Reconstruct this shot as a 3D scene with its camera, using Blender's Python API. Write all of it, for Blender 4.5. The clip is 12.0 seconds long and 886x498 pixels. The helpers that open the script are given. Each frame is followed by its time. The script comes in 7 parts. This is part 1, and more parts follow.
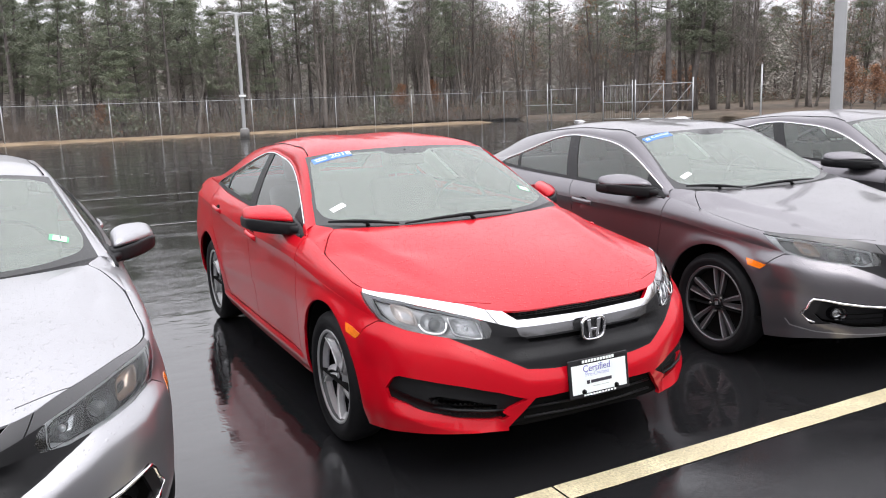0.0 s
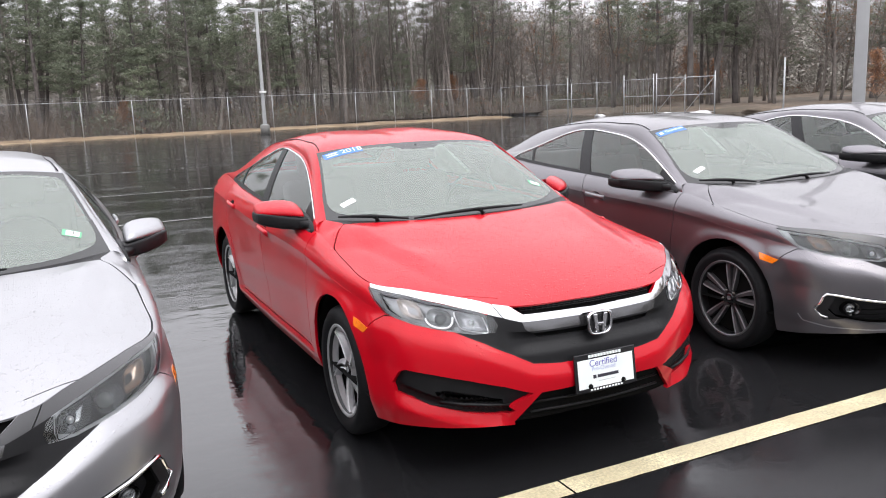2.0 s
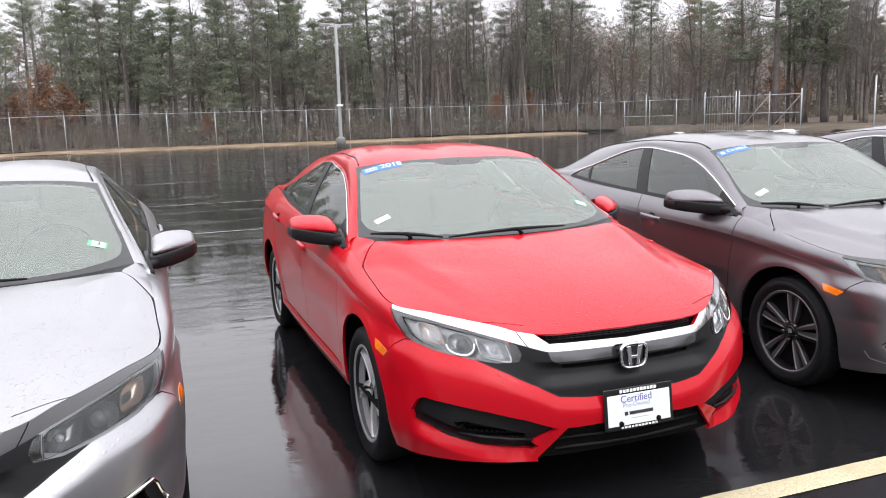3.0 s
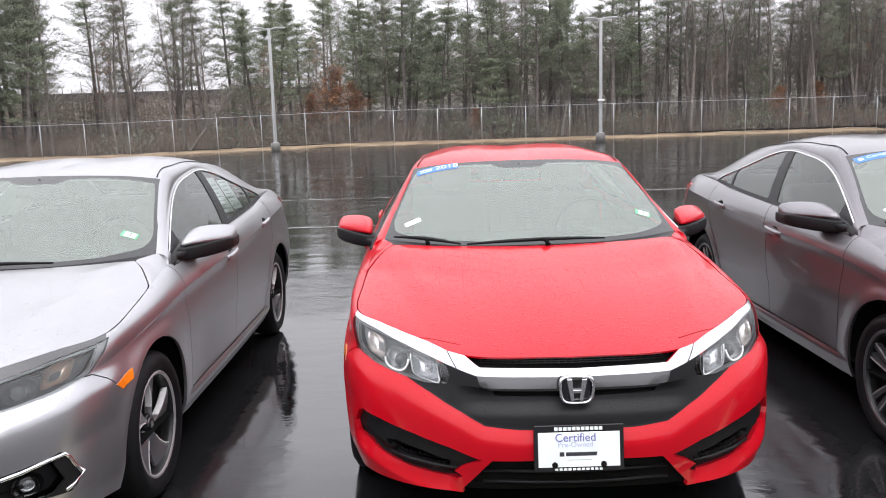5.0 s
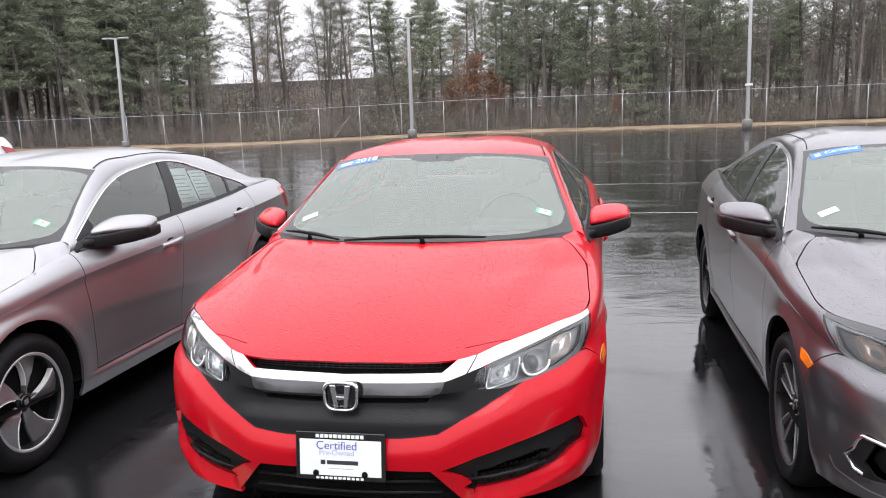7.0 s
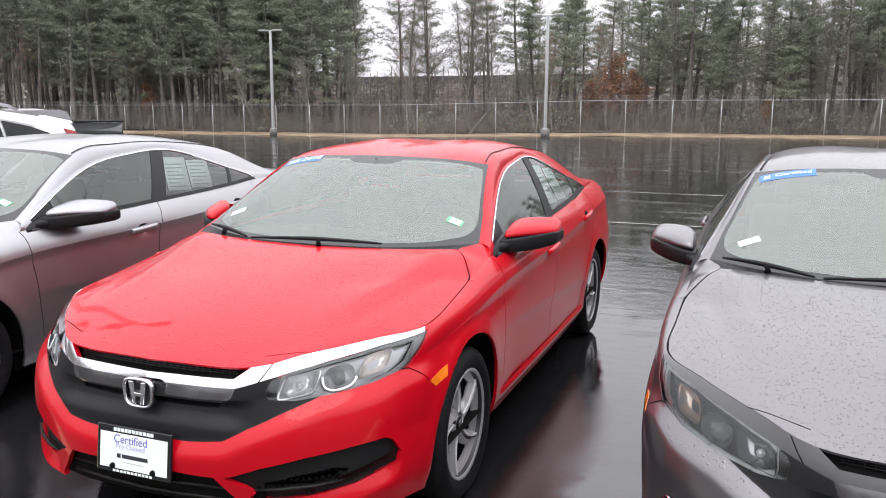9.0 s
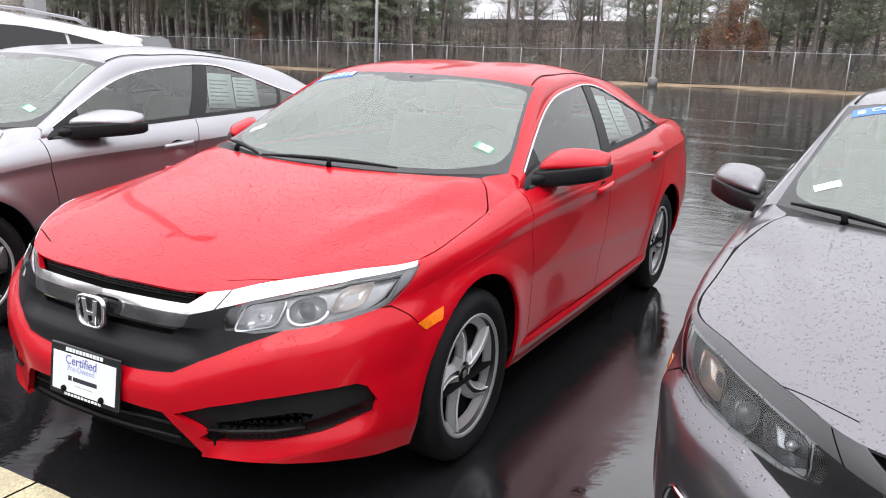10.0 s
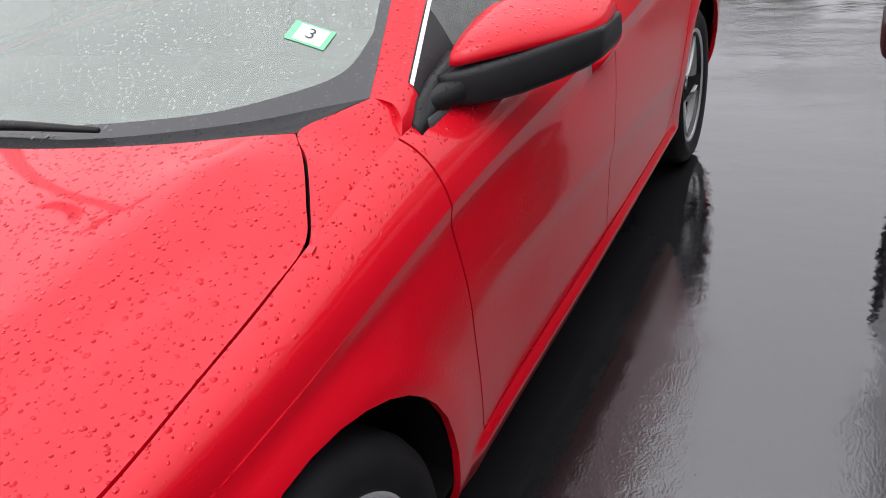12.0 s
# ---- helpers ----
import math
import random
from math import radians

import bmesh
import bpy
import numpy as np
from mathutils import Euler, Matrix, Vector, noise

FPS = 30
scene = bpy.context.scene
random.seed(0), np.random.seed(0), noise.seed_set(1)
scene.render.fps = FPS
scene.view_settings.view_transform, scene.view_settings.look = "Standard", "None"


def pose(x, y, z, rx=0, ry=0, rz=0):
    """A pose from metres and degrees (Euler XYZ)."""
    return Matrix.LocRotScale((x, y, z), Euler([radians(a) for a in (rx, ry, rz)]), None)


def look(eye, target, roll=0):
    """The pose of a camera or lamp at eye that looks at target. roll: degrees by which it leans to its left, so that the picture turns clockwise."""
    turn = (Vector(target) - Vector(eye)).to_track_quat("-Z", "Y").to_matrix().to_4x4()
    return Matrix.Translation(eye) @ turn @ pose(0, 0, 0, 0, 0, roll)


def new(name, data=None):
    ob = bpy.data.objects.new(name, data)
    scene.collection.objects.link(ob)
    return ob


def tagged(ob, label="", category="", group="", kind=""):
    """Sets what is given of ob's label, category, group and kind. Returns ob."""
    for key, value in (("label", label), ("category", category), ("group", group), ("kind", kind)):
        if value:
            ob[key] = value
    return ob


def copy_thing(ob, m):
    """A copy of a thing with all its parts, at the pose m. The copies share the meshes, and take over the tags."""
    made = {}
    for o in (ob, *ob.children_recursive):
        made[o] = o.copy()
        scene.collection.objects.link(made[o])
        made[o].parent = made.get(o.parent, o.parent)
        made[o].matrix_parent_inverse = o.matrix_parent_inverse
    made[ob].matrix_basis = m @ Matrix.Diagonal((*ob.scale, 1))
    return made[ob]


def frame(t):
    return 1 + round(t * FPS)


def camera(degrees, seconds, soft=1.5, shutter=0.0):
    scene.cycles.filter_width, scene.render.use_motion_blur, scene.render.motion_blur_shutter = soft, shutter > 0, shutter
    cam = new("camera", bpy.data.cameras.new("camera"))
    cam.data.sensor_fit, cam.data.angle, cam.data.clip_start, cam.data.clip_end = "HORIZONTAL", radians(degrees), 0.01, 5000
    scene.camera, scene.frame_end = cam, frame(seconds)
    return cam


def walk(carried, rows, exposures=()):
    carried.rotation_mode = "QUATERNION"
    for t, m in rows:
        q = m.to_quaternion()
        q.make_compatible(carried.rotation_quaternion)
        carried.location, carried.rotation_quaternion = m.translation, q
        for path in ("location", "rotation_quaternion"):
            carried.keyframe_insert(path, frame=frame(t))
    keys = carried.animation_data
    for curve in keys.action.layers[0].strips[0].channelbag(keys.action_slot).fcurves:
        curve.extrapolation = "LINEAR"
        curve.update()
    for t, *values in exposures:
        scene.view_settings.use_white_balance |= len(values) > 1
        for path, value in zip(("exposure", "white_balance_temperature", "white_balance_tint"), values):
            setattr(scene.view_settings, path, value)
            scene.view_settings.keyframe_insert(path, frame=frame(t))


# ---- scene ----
cam = camera(58.2, 12.0, soft=1.0)
PATH = [
    (0, (-2.027, -3.514, 1.577), (-1.136, -1.759, 1.224), -2.0),
    (0.5, (-2.03, -3.531, 1.582), (-1.138, -1.776, 1.225), -2.0),
    (1, (-2.038, -3.536, 1.579), (-1.147, -1.782, 1.216), -2.1),
    (1.5, (-2.037, -3.529, 1.577), (-1.161, -1.769, 1.211), -2.2),
    (2, (-1.98, -3.552, 1.575), (-1.136, -1.775, 1.212), -2.3),
    (2.5, (-1.892, -3.551, 1.572), (-1.101, -1.747, 1.228), -2.1),
    (3, (-1.727, -3.478, 1.568), (-1.05, -1.624, 1.247), -1.6),
    (3.5, (-1.471, -3.442, 1.565), (-0.964, -1.534, 1.244), -1.4),
    (5.5, (-0.134, -3.572, 1.569), (-0.241, -1.6, 1.255), -1.8),
    (6, (0.174, -3.535, 1.553), (-0.015, -1.57, 1.231), -1.9),
    (6.5, (0.508, -3.448, 1.558), (0.244, -1.494, 1.227), -1.9),
    (8.5, (1.674, -3.019, 1.562), (1.002, -1.166, 1.224), -0.8),
    (9, (1.883, -2.922, 1.573), (1.172, -1.084, 1.235), 0.3),
    (9.5, (1.966, -2.714, 1.537), (1.182, -0.908, 1.188), 2.1),
    (10, (2.019, -2.419, 1.435), (1.101, -0.707, 0.961), 2.4),
    (10.5, (1.981, -2.056, 1.428), (0.997, -0.409, 0.863), 2.7),
    (11, (1.794, -1.65, 1.423), (0.867, -0.01, 0.754), 2.3),
    (11.2, (1.755, -1.460, 1.382), (0.841, 0.179, 0.688), 1.2),
    (11.5, (1.654, -1.125, 1.389), (0.778, 0.475, 0.568), -1.7),
    (12, (1.425, -0.566, 1.341), (0.557, 0.985, 0.426), -7.9),
]
walk(cam, [(t, look(eye, target, roll)) for t, eye, target, roll in PATH])

# ---- world and light: overcast, wet afternoon ----
scene.view_settings.exposure = 0.95
world = bpy.data.worlds.new("overcast_sky")
scene.world = world
world.use_nodes = True
wn, wl = world.node_tree.nodes, world.node_tree.links
sky = wn.new("ShaderNodeTexSky")
sky.sky_type, sky.sun_disc = "NISHITA", False
sky.sun_elevation, sky.sun_rotation = radians(52), radians(200)
sky.air_density, sky.dust_density, sky.ozone_density = 1.0, 3.0, 1.0
grey = wn.new("ShaderNodeHueSaturation")
grey.inputs["Saturation"].default_value = 0.10
cloud = wn.new("ShaderNodeMix")
cloud.data_type = "RGBA"
cloud.inputs["Factor"].default_value = 0.80
cloud.inputs["B"].default_value = (11.6, 11.5, 12.3, 1)
wl.new(sky.outputs[0], grey.inputs["Color"])
wl.new(grey.outputs[0], cloud.inputs["A"])
# an overcast sky is about three times as bright overhead as at the horizon
way, split, rise, lit = (wn.new("ShaderNode" + k) for k in ("TexCoord", "SeparateXYZ", "MapRange", "VectorMath"))
rise.inputs["To Min"].default_value, rise.inputs["To Max"].default_value = 0.50, 1.45
lit.operation = "SCALE"
wl.new(way.outputs["Generated"], split.inputs[0]), wl.new(split.outputs["Z"], rise.inputs["Value"])
wl.new(cloud.outputs["Result"], lit.inputs[0]), wl.new(rise.outputs[0], lit.inputs["Scale"])
wl.new(lit.outputs[0], wn["Background"].inputs["Color"])
wn["Background"].inputs["Strength"].default_value = 0.10

sun = new("sun", bpy.data.lights.new("sun", "SUN"))
sun.data.energy, sun.data.angle, sun.data.color = 0.6, radians(40), (1.0, 0.97, 0.94)
sun.matrix_world = look((0, 0, 30), (-6, 14, 0))


# ---- materials ----
def surface(name, base, rough=0.5, metal=0.0, coat=0.0, vary=0.0, vary_scale=8.0, fine=0.0, fine_scale=90.0,
            bump=0.0, bump_scale=200.0, rough_vary=0.0, drops=0.0, drop_size=0.008, spec=0.5, piece=0.0, second=None):
    """A principled material with two scales of colour variation, relief and, on wet things, water drops."""
    m = bpy.data.materials.new(name)
    m.use_nodes = True
    nt = m.node_tree
    nd, lk = nt.nodes, nt.links
    p = nd["Principled BSDF"]
    p.inputs["Roughness"].default_value, p.inputs["Metallic"].default_value = rough, metal
    p.inputs["Coat Weight"].default_value, p.inputs["Coat Roughness"].default_value = coat, 0.045
    p.inputs["Specular IOR Level"].default_value = spec
    p.inputs["Base Color"].default_value = (*base, 1)
    co = nd.new("ShaderNodeTexCoord")
    where = co.outputs["Object"]

    def noise_node(scale, detail=4.0):
        n = nd.new("ShaderNodeTexNoise")
        n.inputs["Scale"].default_value, n.inputs["Detail"].default_value = scale, detail
        lk.new(where, n.inputs["Vector"])
        return n.outputs["Fac"]

    def scaled(src, low, high):
        r = nd.new("ShaderNodeMapRange")
        r.inputs["From Min"].default_value, r.inputs["From Max"].default_value = 0.3, 0.7
        r.inputs["To Min"].default_value, r.inputs["To Max"].default_value = low, high
        lk.new(src, r.inputs["Value"])
        return r.outputs["Result"]

    value = None
    for amount, scale in ((vary, vary_scale), (fine, fine_scale)):
        if amount:
            s = scaled(noise_node(scale), 1 - amount, 1 + amount)
            if value is None:
                value = s
            else:
                mu = nd.new("ShaderNodeMath")
                mu.operation = "MULTIPLY"
                lk.new(value, mu.inputs[0]), lk.new(s, mu.inputs[1])
                value = mu.outputs[0]
    if piece:
        oi = nd.new("ShaderNodeObjectInfo")
        s = nd.new("ShaderNodeMapRange")
        s.inputs["To Min"].default_value, s.inputs["To Max"].default_value = 1 - piece, 1 + piece
        lk.new(oi.outputs["Random"], s.inputs["Value"])
        if value is None:
            value = s.outputs["Result"]
        else:
            mu = nd.new("ShaderNodeMath")
            mu.operation = "MULTIPLY"
            lk.new(value, mu.inputs[0]), lk.new(s.outputs["Result"], mu.inputs[1])
            value = mu.outputs[0]
    if value is not None:
        h = nd.new("ShaderNodeHueSaturation")
        h.inputs["Color"].default_value = (*base, 1)
        lk.new(value, h.inputs["Value"])
        last = h.outputs[0]
        if second:
            mx = nd.new("ShaderNodeMix")
            mx.data_type = "RGBA"
            mx.inputs["B"].default_value = (*second, 1)
            lk.new(scaled(noise_node(vary_scale * 0.6), 0, 1), mx.inputs["Factor"])
            lk.new(last, mx.inputs["A"])
            last = mx.outputs["Result"]
        lk.new(last, p.inputs["Base Color"])
    if rough_vary:
        lk.new(scaled(noise_node(vary_scale * 0.7, 6.0), max(0.02, rough - rough_vary), rough + rough_vary), p.inputs["Roughness"])
    height = None
    if bump:
        b = nd.new("ShaderNodeBump")
        b.inputs["Strength"].default_value, b.inputs["Distance"].default_value = bump, 0.004
        lk.new(noise_node(bump_scale, 3.0), b.inputs["Height"])
        height = b.outputs[0]
        lk.new(height, p.inputs["Normal"])
    if drops:
        tops = []
        for size, least in ((drop_size, 0.15), (drop_size * 1.7, 0.45)):
            v = nd.new("ShaderNodeTexVoronoi")
            v.inputs["Scale"].default_value = 0.42 / size
            lk.new(where, v.inputs["Vector"])
            sep = nd.new("ShaderNodeSeparateColor")
            lk.new(v.outputs["Color"], sep.inputs[0])
            rad = nd.new("ShaderNodeMapRange")
            rad.inputs["From Min"].default_value, rad.inputs["From Max"].default_value = least, 1.0
            rad.inputs["To Min"].default_value, rad.inputs["To Max"].default_value = 0.0, 0.42
            lk.new(sep.outputs[0], rad.inputs["Value"])
            sub = nd.new("ShaderNodeMath")
            sub.operation = "SUBTRACT"
            lk.new(rad.outputs[0], sub.inputs[0]), lk.new(v.outputs["Distance"], sub.inputs[1])
            mx = nd.new("ShaderNodeMath")
            mx.operation = "MAXIMUM"
            mx.inputs[1].default_value = 0.0
            lk.new(sub.outputs[0], mx.inputs[0])
            sq = nd.new("ShaderNodeMath")
            sq.operation = "POWER"
            sq.inputs[1].default_value = 0.8
            lk.new(mx.outputs[0], sq.inputs[0])
            tops.append(sq.outputs[0])
        add = nd.new("ShaderNodeMath")
        add.operation = "MAXIMUM"
        lk.new(tops[0], add.inputs[0]), lk.new(tops[1], add.inputs[1])
        # drops stay on faces that look up and run off steep ones
        geo, sep, up, keep = (nd.new("ShaderNode" + k) for k in ("NewGeometry", "SeparateXYZ", "MapRange", "Math"))
        for k, x in zip(("From Min", "From Max", "To Min", "To Max"), (0.45, 0.90, 0.06, 1.0)):
            up.inputs[k].default_value = x
        keep.operation = "MULTIPLY"
        lk.new(geo.outputs["Normal"], sep.inputs[0]), lk.new(sep.outputs["Z"], up.inputs["Value"])
        lk.new(add.outputs[0], keep.inputs[0]), lk.new(up.outputs[0], keep.inputs[1])
        b = nd.new("ShaderNodeBump")
        b.inputs["Strength"].default_value, b.inputs["Distance"].default_value = drops, drop_size * 3.4
        lk.new(keep.outputs[0], b.inputs["Height"])
        if height is not None:
            lk.new(height, b.inputs["Normal"])
        lk.new(b.outputs[0], p.inputs["Normal"])
        if coat:
            lk.new(b.outputs[0], p.inputs["Coat Normal"])
    return m


def pane(name, tint, ior=1.6, rough=0.02, drops=0.0, haze=0.0):
    """Glass: clear with a tint, a Fresnel gloss on top, and a thin film of rain."""
    m = bpy.data.materials.new(name)
    m.use_nodes = True
    nd, lk = m.node_tree.nodes, m.node_tree.links
    nd.remove(nd["Principled BSDF"])
    tr, gl, mix, fr = (nd.new("ShaderNode" + k) for k in ("BsdfTransparent", "BsdfGlossy", "MixShader", "Fresnel"))
    tr.inputs["Color"].default_value = (*tint, 1)
    gl.inputs["Roughness"].default_value, fr.inputs["IOR"].default_value = rough, ior
    if drops:
        co, v, b = nd.new("ShaderNodeTexCoord"), nd.new("ShaderNodeTexVoronoi"), nd.new("ShaderNodeBump")
        n = nd.new("ShaderNodeTexNoise")
        n.inputs["Scale"].default_value = 14
        v.inputs["Scale"].default_value = 150
        b.inputs["Strength"].default_value, b.inputs["Distance"].default_value = drops, 0.002
        lk.new(co.outputs["Object"], v.inputs["Vector"]), lk.new(co.outputs["Object"], n.inputs["Vector"])
        mu = nd.new("ShaderNodeMath")
        mu.operation = "MULTIPLY"
        lk.new(v.outputs["Distance"], mu.inputs[0]), lk.new(n.outputs["Fac"], mu.inputs[1])
        lk.new(mu.outputs[0], b.inputs["Height"]), lk.new(b.outputs[0], gl.inputs["Normal"])
    lk.new(fr.outputs[0], mix.inputs[0]), lk.new(tr.outputs[0], mix.inputs[1]), lk.new(gl.outputs[0], mix.inputs[2])
    last = mix.outputs[0]
    if haze:
        df, mz = nd.new("ShaderNodeBsdfDiffuse"), nd.new("ShaderNodeMixShader")
        df.inputs["Color"].default_value = (0.62, 0.72, 0.63, 1)
        mz.inputs[0].default_value = haze
        if drops:  # scattered beads of rain whiten the glass
            bead, spot, amount = nd.new("ShaderNodeTexVoronoi"), nd.new("ShaderNodeMapRange"), nd.new("ShaderNodeMath")
            bead.inputs["Scale"].default_value = 110
            for k, x in zip(("From Min", "From Max", "To Min", "To Max"), (0.14, 0.32, haze * 1.8, haze * 0.88)):
                spot.inputs[k].default_value = x
            lk.new(co.outputs["Object"], bead.inputs["Vector"]), lk.new(bead.outputs["Distance"], spot.inputs["Value"])
            calm = nd.new("ShaderNodeMapRange")
            calm.inputs["To Min"].default_value, calm.inputs["To Max"].default_value = 0.40, 0.60
            lk.new(n.outputs["Fac"], calm.inputs["Value"])
            lk.new(calm.outputs[0], amount.inputs[0]), lk.new(spot.outputs[0], amount.inputs[1])
            amount.operation = "MULTIPLY"
            twice = nd.new("ShaderNodeMath")
            twice.operation = "MULTIPLY"
            twice.inputs[1].default_value = 2.0
            lk.new(amount.outputs[0], twice.inputs[0]), lk.new(twice.outputs[0], mz.inputs[0])
        lk.new(last, mz.inputs[1]), lk.new(df.outputs[0], mz.inputs[2])
        last = mz.outputs[0]
    lk.new(last, nd["Material Output"].inputs["Surface"])
    return m


M = {}
M["red"] = surface("red_paint", (0.48, 0.003, 0.012), 0.35, 0.0, 0.62, vary=0.04, vary_scale=3, drops=1.0, drop_size=0.0032, spec=0.06)
M["silver"] = surface("silver_paint", (0.37, 0.37, 0.385), 0.31, 0.80, 0.35, vary=0.03, vary_scale=3, fine=0.05, fine_scale=900, drops=0.6, drop_size=0.0034)
M["grey"] = surface("grey_paint", (0.172, 0.164, 0.176), 0.29, 0.80, 0.7, vary=0.03, vary_scale=3, fine=0.06, fine_scale=900, drops=0.8, drop_size=0.0034)
M["white"] = surface("white_paint", (0.78, 0.78, 0.78), 0.35, 0, 1.0, vary=0.03)
M["dark"] = surface("dark_paint", (0.02, 0.022, 0.025), 0.3, 0, 1.0, vary=0.1)
M["chrome"] = surface("chrome", (0.82, 0.82, 0.84), 0.07, 1.0, vary=0.04, vary_scale=20)
M["satin"] = surface("satin_metal", (0.38, 0.38, 0.40), 0.28, 0.6, vary=0.05)
M["lens_ball"] = surface("bright_reflector", (0.74, 0.75, 0.76), 0.30, 0.75, vary=0.1, vary_scale=60)
M["lens_grey"] = surface("projector_lens", (0.16, 0.17, 0.17), 0.06, 0.0, 1.0, vary=0.1)
M["housing_rim"] = surface("lamp_rim", (0.30, 0.31, 0.315), 0.35, 0.2, vary=0.1, vary_scale=30)
M["rim_pale"] = surface("pale_lamp_rim", (0.50, 0.51, 0.52), 0.30, 0.2, vary=0.1, vary_scale=30)
M["housing_inner"] = surface("lamp_inner", (0.40, 0.405, 0.41), 0.26, 0.5, vary=0.2, vary_scale=40)
M["housing_black"] = surface("lamp_inner_black", (0.035, 0.036, 0.038), 0.25, 0.2, vary=0.2, vary_scale=40)
M["bowl"] = surface("lamp_bowl", (0.84, 0.85, 0.86), 0.16, 0.7, vary=0.25, vary_scale=50, bump=1.0, bump_scale=75)
M["bowl_dark"] = surface("dim_lamp_bowl", (0.34, 0.35, 0.36), 0.22, 0.8, vary=0.25, vary_scale=50, bump=0.15, bump_scale=30)
M["guide"] = surface("light_guide", (0.86, 0.87, 0.88), 0.25, 0.1, 0.5, vary=0.06, vary_scale=60)
M["bowl_amber"] = surface("amber_tinged_reflector", (0.82, 0.80, 0.78), 0.16, 0.7, vary=0.25, vary_scale=50, bump=1.0, bump_scale=75, second=(0.82, 0.74, 0.69))
M["bowl_amber_dim"] = surface("dim_amber_reflector", (0.34, 0.32, 0.30), 0.18, 0.6, vary=0.25, vary_scale=50, bump=0.5, bump_scale=40, second=(0.55, 0.36, 0.26))
M["wing_dark"] = surface("dark_nose_bar", (0.030, 0.030, 0.032), 0.30, 0, 1.0, vary=0.1, vary_scale=12, bump=0.1, bump_scale=500, drops=0.4, drop_size=0.0036)
M["graphite"] = surface("graphite_wheel", (0.17, 0.17, 0.178), 0.32, 0.75, vary=0.08)
M["smoke"] = surface("smoked_chrome", (0.15, 0.15, 0.155), 0.10, 0.85, vary=0.05)
M["plastic"] = surface("black_plastic", (0.009, 0.009, 0.010), 0.40, 0, spec=0.22, vary=0.15, vary_scale=12, bump=0.25, bump_scale=600, drops=0.5, drop_size=0.004)
M["gloss_black"] = surface("gloss_black", (0.008, 0.008, 0.009), 0.08, 0, 0.6, vary=0.1)
M["frit"] = surface("black_glass_border", (0.012, 0.013, 0.013), 0.15, 0, 0.25, vary=0.1, drops=0.4, drop_size=0.004)
M["rubber"] = surface("tyre_rubber", (0.008, 0.008, 0.009), 0.62, 0, spec=0.16, vary=0.2, vary_scale=20, bump=0.2, bump_scale=300)
M["seal"] = surface("seal_rubber", (0.005, 0.005, 0.005), 0.8, vary=0.1, spec=0.08)
M["trim"] = surface("grey_cloth", (0.17, 0.17, 0.165), 0.85, 0, vary=0.2, vary_scale=30, bump=0.1, bump_scale=120)
M["headliner"] = surface("pale_headliner", (0.46, 0.45, 0.43), 0.9, vary=0.06, vary_scale=6, bump=0.2, bump_scale=400)
M["dash"] = surface("dashboard_plastic", (0.035, 0.036, 0.038), 0.6, 0, vary=0.15, vary_scale=15, bump=0.2, bump_scale=500)
M["amber"] = surface("amber_lens", (0.85, 0.20, 0.012), 0.15, 0, 0.8, vary=0.12, vary_scale=60, fine=0.1)
M["tail"] = surface("red_lens", (0.35, 0.008, 0.012), 0.12, 0, 0.8, vary=0.1, vary_scale=40)
M["alloy"] = surface("wheel_silver", (0.50, 0.50, 0.51), 0.30, 0.55, vary=0.06, fine=0.05)
M["alloy_mid"] = surface("grey_wheel_face", (0.32, 0.32, 0.335), 0.30, 0.7, vary=0.06, fine=0.05)
M["alloy_edge"] = surface("machined_wheel_edge", (0.92, 0.92, 0.92), 0.25, 0.2, vary=0.05, fine=0.05)
M["alloy_dark"] = surface("wheel_black", (0.012, 0.012, 0.013), 0.35, 0.3, vary=0.1)
M["disc"] = surface("brake_steel", (0.20, 0.19, 0.18), 0.4, 0.9, vary=0.15)
M["glass"] = pane("windscreen_glass", (0.64, 0.76, 0.69), 2.0, 0.03, 0.3, haze=0.18)
M["side_glass"] = pane("side_glass", (0.90, 0.97, 0.95), 1.68, 0.004, 0.0, haze=0.045)
M["lens"] = pane("lamp_lens", (0.93, 0.94, 0.95), 1.62, 0.02)
M["lens_late"] = pane("grey_lamp_lens", (0.90, 0.92, 0.92), 1.68, 0.03)
M["paper"] = surface("printed_paper", (0.80, 0.84, 0.82), 0.6, vary=0.04)
M["sheet"] = surface("thin_printed_sheet", (0.80, 0.85, 0.82), 0.6, vary=0.04)
sheet_tree = M["sheet"].node_tree
lets, blend = sheet_tree.nodes.new("ShaderNodeBsdfTranslucent"), sheet_tree.nodes.new("ShaderNodeMixShader")
lets.inputs["Color"].default_value, blend.inputs[0].default_value = (0.80, 0.88, 0.82, 1), 0.32
sheet_tree.links.new(sheet_tree.nodes["Principled BSDF"].outputs[0], blend.inputs[1]), sheet_tree.links.new(lets.outputs[0], blend.inputs[2])
sheet_tree.links.new(blend.outputs[0], sheet_tree.nodes["Material Output"].inputs["Surface"])
M["print"] = surface("printed_grey", (0.40, 0.46, 0.44), 0.7, vary=0.2, vary_scale=120)
M["ink"] = surface("black_ink", (0.03, 0.03, 0.04), 0.6, vary=0.05)
M["blue_ink"] = surface("blue_ink", (0.14, 0.14, 0.42), 0.6, vary=0.05)
M["pale_ink"] = surface("pale_blue_ink", (0.45, 0.48, 0.68), 0.6, vary=0.05)
M["blue_sticker"] = surface("blue_sticker", (0.055, 0.19, 0.62), 0.35, vary=0.06, vary_scale=30)
M["green_sticker"] = surface("green_sticker", (0.13, 0.45, 0.24), 0.45, vary=0.06)
M["asphalt"] = None  # made below
